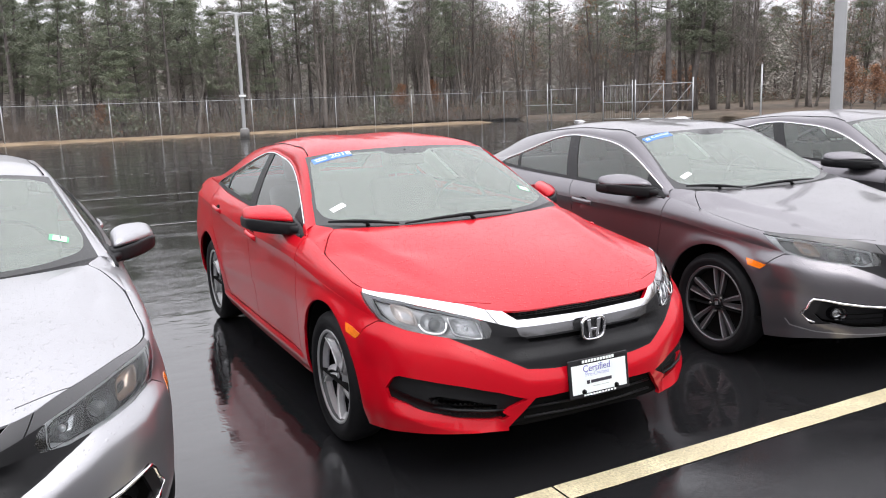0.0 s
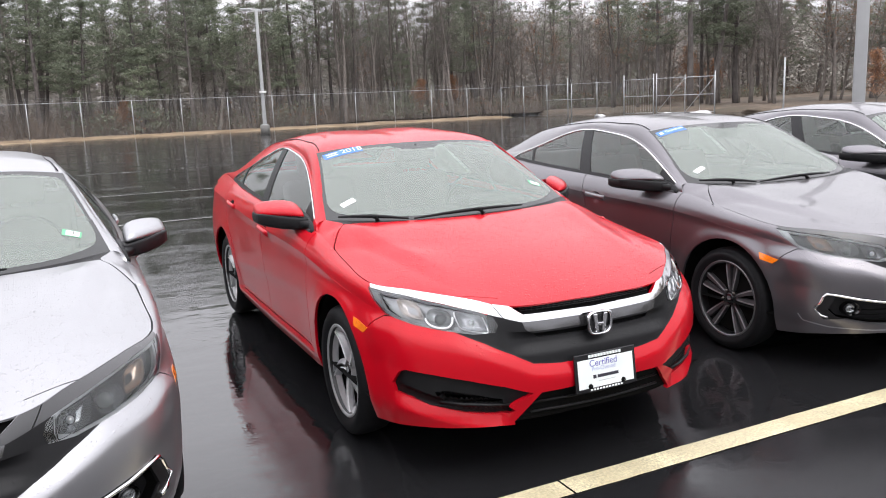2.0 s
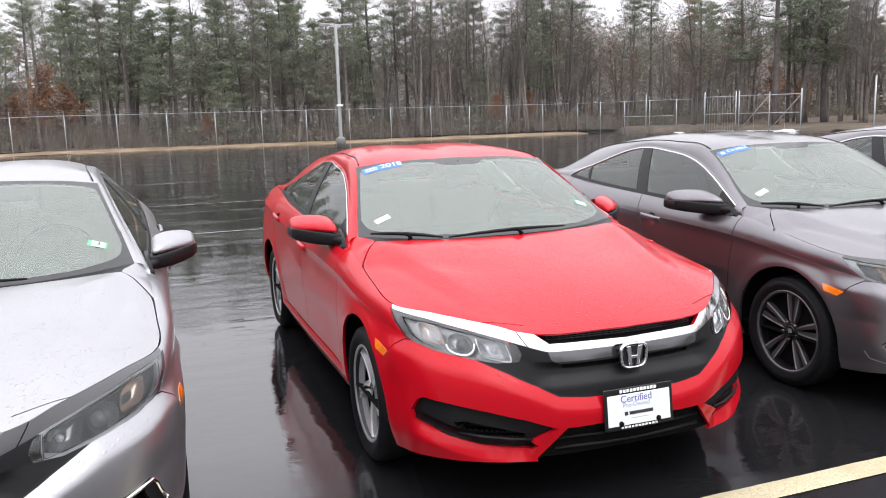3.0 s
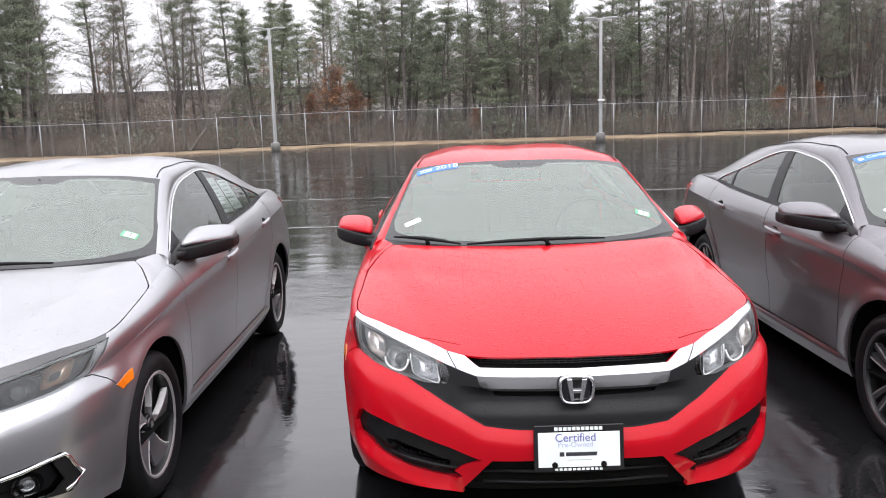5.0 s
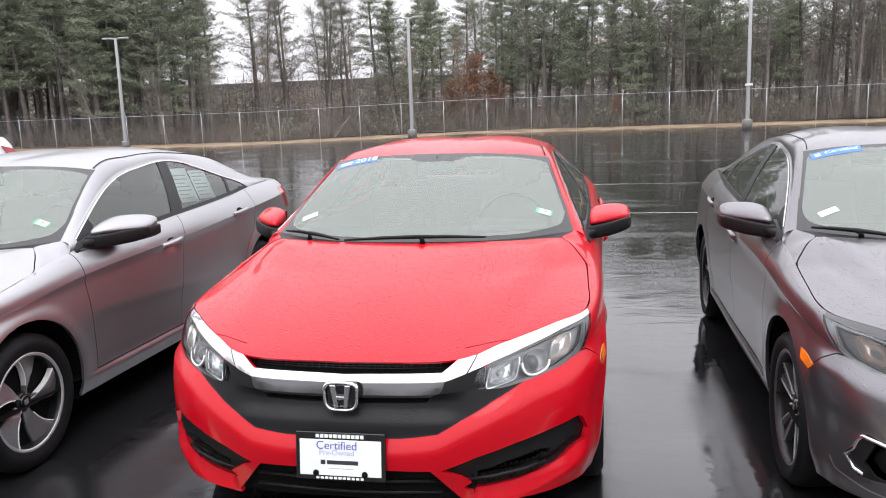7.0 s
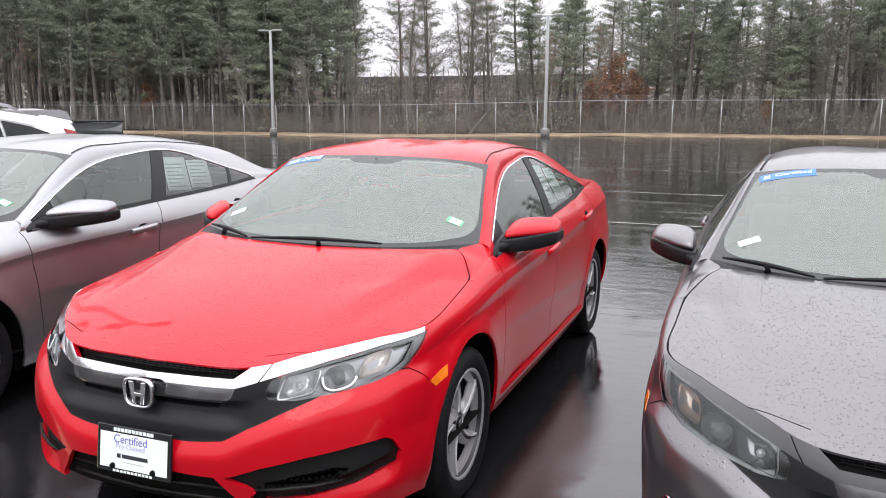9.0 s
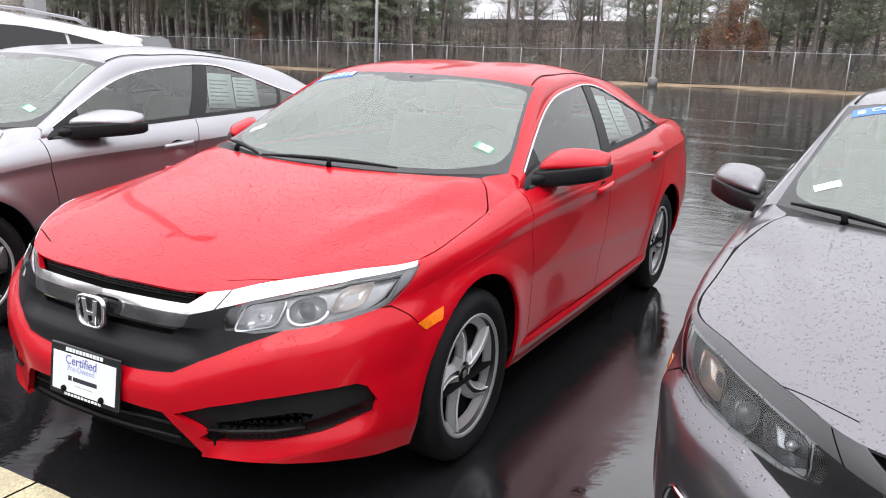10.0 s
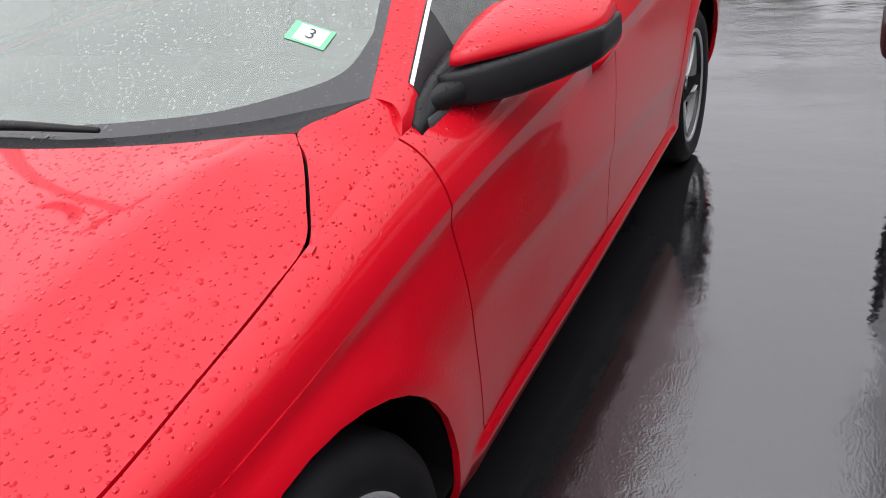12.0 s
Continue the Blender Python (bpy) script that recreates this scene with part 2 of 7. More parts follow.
M["concrete"] = surface("wet_concrete", (0.17, 0.165, 0.155), 0.5, vary=0.2, vary_scale=6, fine=0.2, fine_scale=70, bump=0.4, bump_scale=80)
M["galv"] = surface("galvanised_steel", (0.42, 0.43, 0.44), 0.45, 0.35, vary=0.1, vary_scale=5)
M["wire"] = surface("dull_wire", (0.20, 0.20, 0.20), 0.6, 0.2, vary=0.15, vary_scale=2)
M["pole"] = surface("grey_pole_paint", (0.42, 0.425, 0.43), 0.45, 0.1, vary=0.06, vary_scale=3)
M["lamp_lens"] = surface("lamp_diffuser", (0.75, 0.75, 0.74), 0.4, vary=0.04)
M["sand"] = surface("sandy_verge", (0.30, 0.225, 0.145), 0.8, vary=0.3, vary_scale=0.9, fine=0.25, fine_scale=18, bump=0.8, bump_scale=25, second=(0.15, 0.10, 0.055))
M["leaf_floor"] = surface("leaf_litter", (0.115, 0.082, 0.058), 0.9, vary=0.4, vary_scale=0.6, fine=0.35, fine_scale=9, bump=0.9, bump_scale=12, second=(0.055, 0.045, 0.03))
M["snow"] = surface("old_snow", (0.50, 0.50, 0.51), 0.6, vary=0.15, vary_scale=4, bump=0.5, bump_scale=18)
M["bark"] = surface("pine_bark", (0.125, 0.110, 0.102), 0.9, vary=0.3, vary_scale=3, fine=0.3, fine_scale=30, bump=0.8, bump_scale=30, piece=0.25)
M["bark_grey"] = surface("grey_bark", (0.165, 0.145, 0.130), 0.9, vary=0.3, vary_scale=3, fine=0.25, fine_scale=30, bump=0.6, bump_scale=30, piece=0.3)
M["bark_pale"] = surface("pale_bark", (0.20, 0.18, 0.16), 0.85, vary=0.25, vary_scale=4, fine=0.2, fine_scale=30, piece=0.2)
M["needles"] = surface("pine_needles", (0.192, 0.216, 0.146), 0.75, vary=0.35, vary_scale=0.7, piece=0.25, second=(0.135, 0.156, 0.108))
M["brown_leaves"] = surface("dead_oak_leaves", (0.31, 0.155, 0.080), 0.8, vary=0.35, vary_scale=1.5, piece=0.2, second=(0.17, 0.085, 0.05))
M["brush"] = surface("bare_brush", (0.150, 0.120, 0.098), 0.9, vary=0.4, vary_scale=0.4)
# distance haze is mixed into this pale colour; the air itself is clear
M["far_brush"] = surface("haze_tinted_far_brush", (0.38, 0.338, 0.315), 0.9, vary=0.3, vary_scale=0.25, second=(0.30, 0.295, 0.255))
M["thicket"] = surface("brown_thicket", (0.20, 0.158, 0.135), 0.9, vary=0.35, vary_scale=0.25, second=(0.13, 0.118, 0.095))
M["shed_wall"] = surface("pale_wall_cladding", (0.50, 0.47, 0.47), 0.7, vary=0.12, vary_scale=0.5, fine=0.06, fine_scale=6)
M["shed_roof"] = surface("dark_roof_edge", (0.075, 0.072, 0.075), 0.7, vary=0.15, vary_scale=0.6)
M["yellow_line"] = surface("yellow_road_paint", (0.61, 0.54, 0.36), 0.40, vary=0.18, vary_scale=5, fine=0.50, fine_scale=120, bump=0.9, bump_scale=150, second=(0.45, 0.39, 0.25))
M["white_line"] = surface("worn_white_road_paint", (0.32, 0.32, 0.31), 0.25, vary=0.4, vary_scale=2, fine=0.4, fine_scale=30, bump=0.5, bump_scale=160, second=(0.05, 0.05, 0.05))


def wet_asphalt():
    m = bpy.data.materials.new("wet_asphalt")
    m.use_nodes = True
    nd, lk = m.node_tree.nodes, m.node_tree.links
    p = nd["Principled BSDF"]
    co = nd.new("ShaderNodeTexCoord")

    def tex(scale, detail, stretch=(1, 1, 1)):
        mp, n = nd.new("ShaderNodeMapping"), nd.new("ShaderNodeTexNoise")
        mp.inputs["Scale"].default_value = stretch
        n.inputs["Scale"].default_value, n.inputs["Detail"].default_value = scale, detail
        lk.new(co.outputs["Object"], mp.inputs[0]), lk.new(mp.outputs[0], n.inputs["Vector"])
        return n.outputs["Fac"]

    def ramp(src, a, b, low, high):
        r = nd.new("ShaderNodeMapRange")
        for k, x in zip(("From Min", "From Max", "To Min", "To Max"), (a, b, low, high)):
            r.inputs[k].default_value = x
        lk.new(src, r.inputs["Value"])
        return r.outputs["Result"]

    pools = ramp(tex(0.62, 9, (1, 0.6, 1)), 0.43, 0.50, 0.0, 1.0)
    grain = tex(140, 3)
    col = nd.new("ShaderNodeMix")
    col.data_type = "RGBA"
    col.inputs["A"].default_value, col.inputs["B"].default_value = (0.004, 0.004, 0.005, 1), (0.020, 0.020, 0.021, 1)
    lk.new(ramp(grain, 0.35, 0.65, 0, 1), col.inputs["Factor"])
    lk.new(col.outputs["Result"], p.inputs["Base Color"])
    ro = nd.new("ShaderNodeMath")
    ro.operation = "ADD"
    lk.new(ramp(pools, 0, 1, 0.045, 0.008), ro.inputs[0]), lk.new(ramp(tex(6, 4), 0.3, 0.7, -0.005, 0.015), ro.inputs[1])
    dry = nd.new("ShaderNodeMath")
    dry.operation = "ADD"
    lk.new(ro.outputs[0], dry.inputs[0])
    sp0 = nd.new("ShaderNodeSeparateXYZ")
    lk.new(co.outputs["Object"], sp0.inputs[0])
    lk.new(ramp(sp0.outputs["Y"], -1.3, 0.3, 0.035, 0.0), dry.inputs[1])
    damp = nd.new("ShaderNodeMath")
    damp.operation = "ADD"
    streaks = ramp(tex(1.3, 8, (0.28, 1.6, 1)), 0.50, 0.60, 0.0, 1.0)
    lk.new(dry.outputs[0], damp.inputs[0]), lk.new(ramp(streaks, 0, 1, 0.0, 0.15), damp.inputs[1])
    lk.new(damp.outputs[0], p.inputs["Roughness"])
    # rain stands in the bays behind the yellow line and has run off the aisle in front
    sp = nd.new("ShaderNodeSeparateXYZ")
    lk.new(co.outputs["Object"], sp.inputs[0])
    stand = ramp(sp.outputs["Y"], -1.3, 0.3, 0.0, 1.0)
    lk.new(ramp(stand, 0, 1, 1.36, 1.90), p.inputs["IOR"])
    b1, b2, b3 = nd.new("ShaderNodeBump"), nd.new("ShaderNodeBump"), nd.new("ShaderNodeBump")
    b3.inputs["Distance"].default_value, b3.inputs["Strength"].default_value = 0.02, 0.30
    lk.new(tex(3.2, 5, (0.7, 1.2, 1)), b3.inputs["Height"]), lk.new(b3.outputs[0], b2.inputs["Normal"])
    b1.inputs["Distance"].default_value, b2.inputs["Distance"].default_value = 0.0024, 0.004
    bare = ramp(sp.outputs["Y"], -1.45, -0.95, 1.0, 0.0)
    proud = nd.new("ShaderNodeMath")
    proud.operation = "MULTIPLY_ADD"
    lk.new(bare, proud.inputs[0]), lk.new(ramp(tex(0.9, 6), 0.40, 0.62, 0.9, 0.15), proud.inputs[1]), lk.new(ramp(pools, 0, 1, 0.30, 0.02), proud.inputs[2])
    lk.new(proud.outputs[0], b1.inputs["Strength"])
    lk.new(ramp(pools, 0, 1, 0.20, 0.10), b2.inputs["Strength"])
    lk.new(grain, b1.inputs["Height"]), lk.new(tex(26, 6, (1, 1.3, 1)), b2.inputs["Height"])
    lk.new(b2.outputs[0], b1.inputs["Normal"]), lk.new(b1.outputs[0], p.inputs["Normal"])
    return m


M["asphalt"] = wet_asphalt()


# ---- mesh helpers ----
def mesh_of(name, verts, faces, material, normals=None, smooth=True):
    me = bpy.data.meshes.new(name)
    me.from_pydata([tuple(float(c) for c in v) for v in verts], [], [tuple(f) for f in faces])
    me.materials.append(material)
    if smooth:
        me.shade_smooth()
    else:
        me.shade_flat()
    me.update()
    if normals is not None:
        me.normals_split_custom_set_from_vertices([tuple(float(c) for c in n) for n in normals])
    return me


def part(name, data, material=None, parent=None, label=""):
    """One mesh object (from a bmesh or a mesh) under a thing or a part."""
    if isinstance(data, bmesh.types.BMesh):
        me = bpy.data.meshes.new(name)
        bmesh.ops.recalc_face_normals(data, faces=data.faces)
        data.to_mesh(me)
        data.free()
        me.materials.append(material)
        data = me
    ob = new(name, data)
    ob.parent = parent
    return tagged(ob, label)


def empty(name, m, label, category, group="", kind=""):
    ob = new(name)
    ob.matrix_world = m
    ob.empty_display_size = 0.1
    return tagged(ob, label, category, group, kind)


def box(lo, hi, bevel=0.0, segments=2, bm=None):
    """A bmesh box between two corners, with rounded edges."""
    b = bm or bmesh.new()
    one = bmesh.ops.create_cube(b, size=1.0)["verts"]
    lo, hi = Vector(lo), Vector(hi)
    for v in one:
        v.co = Vector(((lo[i] + hi[i]) / 2 + v.co[i] * (hi[i] - lo[i]) for i in range(3)))
    if bevel:
        edges = list({e for v in one for e in v.link_edges})
        bmesh.ops.bevel(b, geom=edges, offset=bevel, segments=segments, affect="EDGES", profile=0.5)
    return b


def smooth_bm(b):
    for f in b.faces:
        f.smooth = True
    return b


def lathe(profile, steps=48, axis="x"):
    """Turn a list of (radius, along) round an axis; returns vertices and faces."""
    vs, fs = [], []
    n = len(profile)
    for i in range(steps):
        a = 2 * math.pi * i / steps
        for r, s in profile:
            q = (s, r * math.cos(a), r * math.sin(a)) if axis == "x" else (r * math.cos(a), r * math.sin(a), s)
            vs.append(q)
    for i in range(steps):
        j = (i + 1) % steps
        for k in range(n - 1):
            fs.append((i * n + k, j * n + k, j * n + k + 1, i * n + k + 1))
    return vs, fs


def tube(points, radii, sides=6, bm=None):
    """A tapered round tube along a line of points, in a bmesh."""
    b = bm or bmesh.new()
    rings = []
    pts = [Vector(p) for p in points]
    for i, p in enumerate(pts):
        d = (pts[min(i + 1, len(pts) - 1)] - pts[max(i - 1, 0)]).normalized()
        s = d.cross(Vector((0.31, 0.17, 0.94))).normalized()
        u = s.cross(d)
        r = radii[i] if hasattr(radii, "__len__") else radii
        rings.append([b.verts.new(p + r * (math.cos(2 * math.pi * k / sides) * s + math.sin(2 * math.pi * k / sides) * u)) for k in range(sides)])
    for a, c in zip(rings, rings[1:]):
        for k in range(sides):
            b.faces.new((a[k], a[(k + 1) % sides], c[(k + 1) % sides], c[k]))
    b.faces.new(rings[0][::-1]), b.faces.new(rings[-1])
    return smooth_bm(b)


def lettering(text, size, material, parent, m, name="lettering", depth=0.0006, squash=1.0):
    """Built-in-font writing turned into a mesh."""
    cu = bpy.data.curves.new(name, "FONT")
    cu.body, cu.size, cu.align_x, cu.align_y, cu.extrude = text, size, "CENTER", "CENTER", depth
    tmp = new(name, cu)
    bpy.context.view_layer.update()
    me = bpy.data.meshes.new_from_object(tmp.evaluated_get(bpy.context.evaluated_depsgraph_get()))
    bpy.data.objects.remove(tmp)
    me.materials.clear()
    me.materials.append(material)
    ob = part(name, me, None, parent)
    ob.matrix_local = m @ Matrix.Diagonal((squash, 1, 1, 1))
    return ob


from mathutils.bvhtree import BVHTree


# ---- car body: surfaces drawn from style lines, then cut into panels ----
def line_fn(pts):
    """A smooth curve through control points; its parameter is the point's index."""
    p = np.array(pts, float)
    t = np.gradient(p, axis=0)
    t[0], t[-1] = p[1] - p[0], p[-1] - p[-2]

    def f(s):
        s = np.clip(np.asarray(s, float), 0, len(p) - 1)
        i = np.minimum(s.astype(int), len(p) - 2)
        u = (s - i)[..., None]
        return ((2 * u**3 - 3 * u**2 + 1) * p[i] + (u**3 - 2 * u**2 + u) * t[i] + (3 * u**2 - 2 * u**3) * p[i + 1] + (u**3 - u**2) * t[i + 1])
    return f


class Skin:
    """Half a body skin (x above 0): vertices with normals, and convex faces that can be cut along lines."""

    def __init__(self):
        self.v, self.n, self.f, self.part = [], [], [], []

    def grid(self, P):
        a, b = np.gradient(P, axis=0), np.gradient(P, axis=1)
        nn = np.cross(a, b)
        nn /= np.maximum(np.linalg.norm(nn, axis=2, keepdims=True), 1e-9)
        mid = nn.reshape(-1, 3).mean(axis=0)
        base = len(self.v)
        h, w = P.shape[:2]
        out = np.array((0.7, 0, 0.7)) if abs(mid[0]) + abs(mid[2]) > abs(mid[1]) else np.array((0, -1.0, 0))
        turn = float(mid @ out) < 0
        if turn:
            nn = -nn
        self.v += list(P.reshape(-1, 3))
        self.n += list(nn.reshape(-1, 3))
        for i in range(h - 1):
            for j in range(w - 1):
                q = (base + i * w + j, base + (i + 1) * w + j, base + (i + 1) * w + j + 1, base + i * w + j + 1)
                self.f.append(q[::-1] if turn else q)
                self.part.append("")

    def flat(self, proj):
        return np.array(self.v) @ np.array(proj).T

    def cut(self, lines, proj, keep=None):
        """Split the faces along 2D segments, seen along a projection (two rows of three numbers)."""
        pr = np.array(proj)
        xy = [tuple(c) for c in (np.array(self.v) @ pr.T)]
        boxes = []
        for f in self.f:
            xs, ys = [xy[k][0] for k in f], [xy[k][1] for k in f]
            boxes.append((min(xs), max(xs), min(ys), max(ys)))
        ok = [keep is None or keep(np.mean([self.v[k] for k in f], axis=0)) for f in self.f]
        for (ax, ay), (bx, by) in lines:
            L = math.hypot(bx - ax, by - ay)
            if L < 1e-6:
                continue
            nx, ny = -(by - ay) / L, (bx - ax) / L
            x0, x1, y0, y1 = min(ax, bx) - 1e-4, max(ax, bx) + 1e-4, min(ay, by) - 1e-4, max(ay, by) + 1e-4
            made = {}
            for fi in range(len(self.f)):
                bb = boxes[fi]
                if not ok[fi] or bb[0] > x1 or bb[1] < x0 or bb[2] > y1 or bb[3] < y0:
                    continue
                f = self.f[fi]
                d = [(xy[k][0] - ax) * nx + (xy[k][1] - ay) * ny for k in f]
                d = [0.0 if abs(q) < 2e-5 else q for q in d]
                if max(d) <= 0 or min(d) >= 0:
                    continue
                s = [(xy[k][0] - ax) * -ny * -1 + (xy[k][1] - ay) * -nx * -1 for k in f]
                pos, neg = [], []
                for i, k in enumerate(f):
                    j = (i + 1) % len(f)
                    if d[i] >= 0:
                        pos.append(k)
                    if d[i] <= 0:
                        neg.append(k)
                    if d[i] * d[j] < 0:
                        key = (min(k, f[j]), max(k, f[j]))
                        if key not in made:
                            u = d[i] / (d[i] - d[j])
                            made[key] = len(self.v)
                            self.v.append(self.v[k] * (1 - u) + self.v[f[j]] * u)
                            nn = self.n[k] * (1 - u) + self.n[f[j]] * u
                            self.n.append(nn / max(np.linalg.norm(nn), 1e-9))
                            xy.append(tuple(pr @ self.v[-1]))
                        pos.append(made[key]), neg.append(made[key])
                if len(pos) < 3 or len(neg) < 3:
                    continue
                self.f[fi] = tuple(pos)
                self.f.append(tuple(neg))
                self.part.append(self.part[fi])
                ok.append(True)
                for g in (fi, len(self.f) - 1):
                    xs, ys = [xy[k][0] for k in self.f[g]], [xy[k][1] for k in self.f[g]]
                    if g == fi:
                        boxes[fi] = (min(xs), max(xs), min(ys), max(ys))
                    else:
                        boxes.append((min(xs), max(xs), min(ys), max(ys)))

    def region(self, name, poly, proj, keep=None, over=None):
        """Cut along a closed outline and give the faces inside it to a part. over: the parts it may take from."""
        poly = [tuple(p) for p in poly]
        self.cut(list(zip(poly, poly[1:] + poly[:1])), proj, keep)
        pr = np.array(proj)
        px, py = np.array([p[0] for p in poly]), np.array([p[1] for p in poly])
        qx, qy = np.roll(px, -1), np.roll(py, -1)
        for fi, f in enumerate(self.f):
            if over is not None and self.part[fi] not in over:
                continue
            c = np.mean([self.v[k] for k in f], axis=0)
            if keep is not None and not keep(c):
                continue
            x, y = pr @ c
            cross = ((py > y) != (qy > y)) & (x < (qx - px) * (y - py) / np.where(qy == py, 1e-9, qy - py) + px)
            if cross.sum() % 2:
                self.part[fi] = name

    def seam(self, name, pts, width, proj, keep=None, over=None):
        self.region(name, ribbon(pts, width), proj, keep, over)

    def pick(self, name):
        return [f for f, p in zip(self.f, self.part) if p == name]


def ribbon(pts, width):
    """The outline of a thick line."""
    p = np.array(pts, float)
    d = np.gradient(p, axis=0)
    d /= np.linalg.norm(d, axis=1, keepdims=True)
    n = np.stack((-d[:, 1], d[:, 0]), axis=1) * width / 2
    return [tuple(q) for q in p + n] + [tuple(q) for q in (p - n)[::-1]]


def coons(front, rear, side, n=33, m=25, bulge=0.0, shape=None):
    """A half patch from x = 0 to its side: front(a), rear(a) with a from 0 to 1 outwards, and side(b) from front to rear."""
    a, b = np.linspace(0, 1, n)[:, None, None], np.linspace(0, 1, m)[None, :, None]
    F, R, S = front(a[:, 0, 0])[:, None, :], rear(a[:, 0, 0])[:, None, :], side(b[0, :, 0])[None, :, :]
    c0, c1 = front(np.array([0.0]))[0], rear(np.array([0.0]))[0]
    C = (1 - b) * c0 + b * c1
    k0, k1 = front(np.array([1.0]))[0], rear(np.array([1.0]))[0]
    P = (1 - b) * F + b * R + (1 - a) * C + a * S - ((1 - a) * (1 - b) * c0 + (1 - a) * b * c1 + a * (1 - b) * k0 + a * b * k1)
    if shape is not None:
        P = P + shape(a[:, :, 0], b[:, :, 0])[..., None] * np.array((0, 0, 1.0))
    P[..., 0] = np.maximum(P[..., 0], 0)
    return P


def along(fn, s0, s1):
    return lambda u: fn(s0 + (s1 - s0) * np.asarray(u))


SIDE = ((0, 1, 0), (0, 0, 1))
TOP = ((1, 0, 0), (0, 1, 0))
NOSE = ((0.70711, 0.70711, 0), (0, 0, 1))

# style lines from the nose's middle round to the tail's middle, front axle at y = 0
sill = line_fn([(0, -.893, .250), (.32, -.878, .250), (.57, -.79, .247), (.74, -.62, .230), (.815, -.40, .205), (.83, 0, .20), (.822, .55, .205),
                (.83, 1.4, .205), (.83, 2.2, .21), (.83, 2.7, .22), (.82, 3.2, .26), (.72, 3.48, .30), (.48, 3.60, .32), (0, 3.63, .32)])
low = line_fn([(0, -.915, .37), (.32, -.897, .37), (.58, -.80, .355), (.775, -.62, .34), (.852, -.38, .33), (.872, 0, .33), (.858, .55, .31),
               (.868, 1.4, .31), (.872, 2.2, .315), (.882, 2.7, .34), (.865, 3.2, .40), (.78, 3.5, .45), (.5, 3.65, .47), (0, 3.68, .47)])
mid = line_fn([(0, -.905, .50), (.32, -.886, .505), (.575, -.785, .525), (.772, -.60, .545), (.862, -.36, .56), (.893, 0, .58), (.873, .55, .56),
               (.880, 1.4, .57), (.884, 2.2, .58), (.898, 2.7, .60), (.88, 3.2, .62), (.795, 3.52, .66), (.52, 3.67, .68), (0, 3.70, .68)])
shoulder = line_fn([(0, -.872, .63), (.32, -.852, .635), (.55, -.745, .655), (.735, -.575, .685), (.826, -.40, .713), (.872, 0, .768), (.878, .55, .822),
                    (.888, 1.4, .853), (.882, 2.2, .89), (.870, 2.7, .915), (.845, 3.2, .94), (.76, 3.50, .955), (.5, 3.63, .96), (0, 3.66, .96)])
edge = line_fn([(0, -.835, .735), (.36, -.805, .739), (.53, -.69, .772), (.695, -.505, .795), (.813, -.315, .808), (.815, 0, .852), (.803, .50, .935),
                (.822, 1.4, .977), (.806, 2.2, 1.007), (.775, 2.7, 1.043), (.73, 3.2, 1.055), (.68, 3.48, 1.045), (.46, 3.58, 1.055), (0, 3.62, 1.06)])
rail = line_fn([(.742, .485, .985), (.597, 1.06, 1.306), (.545, 1.5, 1.352), (.524, 2.0, 1.349), (.532, 2.62, 1.275), (.585, 3.2, 1.065)])
cant = line_fn([(.779, .490, .975), (.648, 1.06, 1.228), (.592, 1.5, 1.305), (.576, 2.0, 1.308), (.702, 2.60, 1.128), (.715, 3.2, 1.058)])
belt = line_fn([(.803, .46, .928), (.818, .92, .950), (.822, 1.4, .977), (.808, 2.1, 1.001), (.775, 2.7, 1.043), (.73, 3.2, 1.055)])
DLO_TOP = [(float(q[1]), float(q[2]) - .010) for q in cant(np.linspace(.10, 3.92, 40))] + [(2.64, 1.098), (2.70, 1.068), (2.725, 1.056)]
DLO_LOW = [(.55, .958), (.9, .965), (1.2, .977), (1.5, .991), (1.8, 1.002), (2.1, 1.014), (2.4, 1.031), (2.6, 1.045), (2.725, 1.053)]


def arc_points(cy, cz, r, n=28):
    return [(cy + r * math.cos(2 * math.pi * k / n), cz + r * math.sin(2 * math.pi * k / n)) for k in range(n)]


def nose_points(skin, pts):
    """Points (x, z) or (x, y, z) of the nose as seen by the NOSE projection; y is looked up on the skin where it is left out."""
    v = np.array(skin.v)
    v = v[v[:, 1] < -0.25]
    out = []
    for p in pts:
        if len(p) == 3:
            x, y, z = p
        else:
            x, z = p
            i = np.argsort((v[:, 0] - x)**2 + (v[:, 2] - z)**2)[:4]
            w = 1 / (np.hypot(v[i, 0] - x, v[i, 2] - z) + 1e-3)
            y = float((v[i, 1] * w).sum() / w.sum())
        out.append(((x + y) * 0.70711, z))
    return out


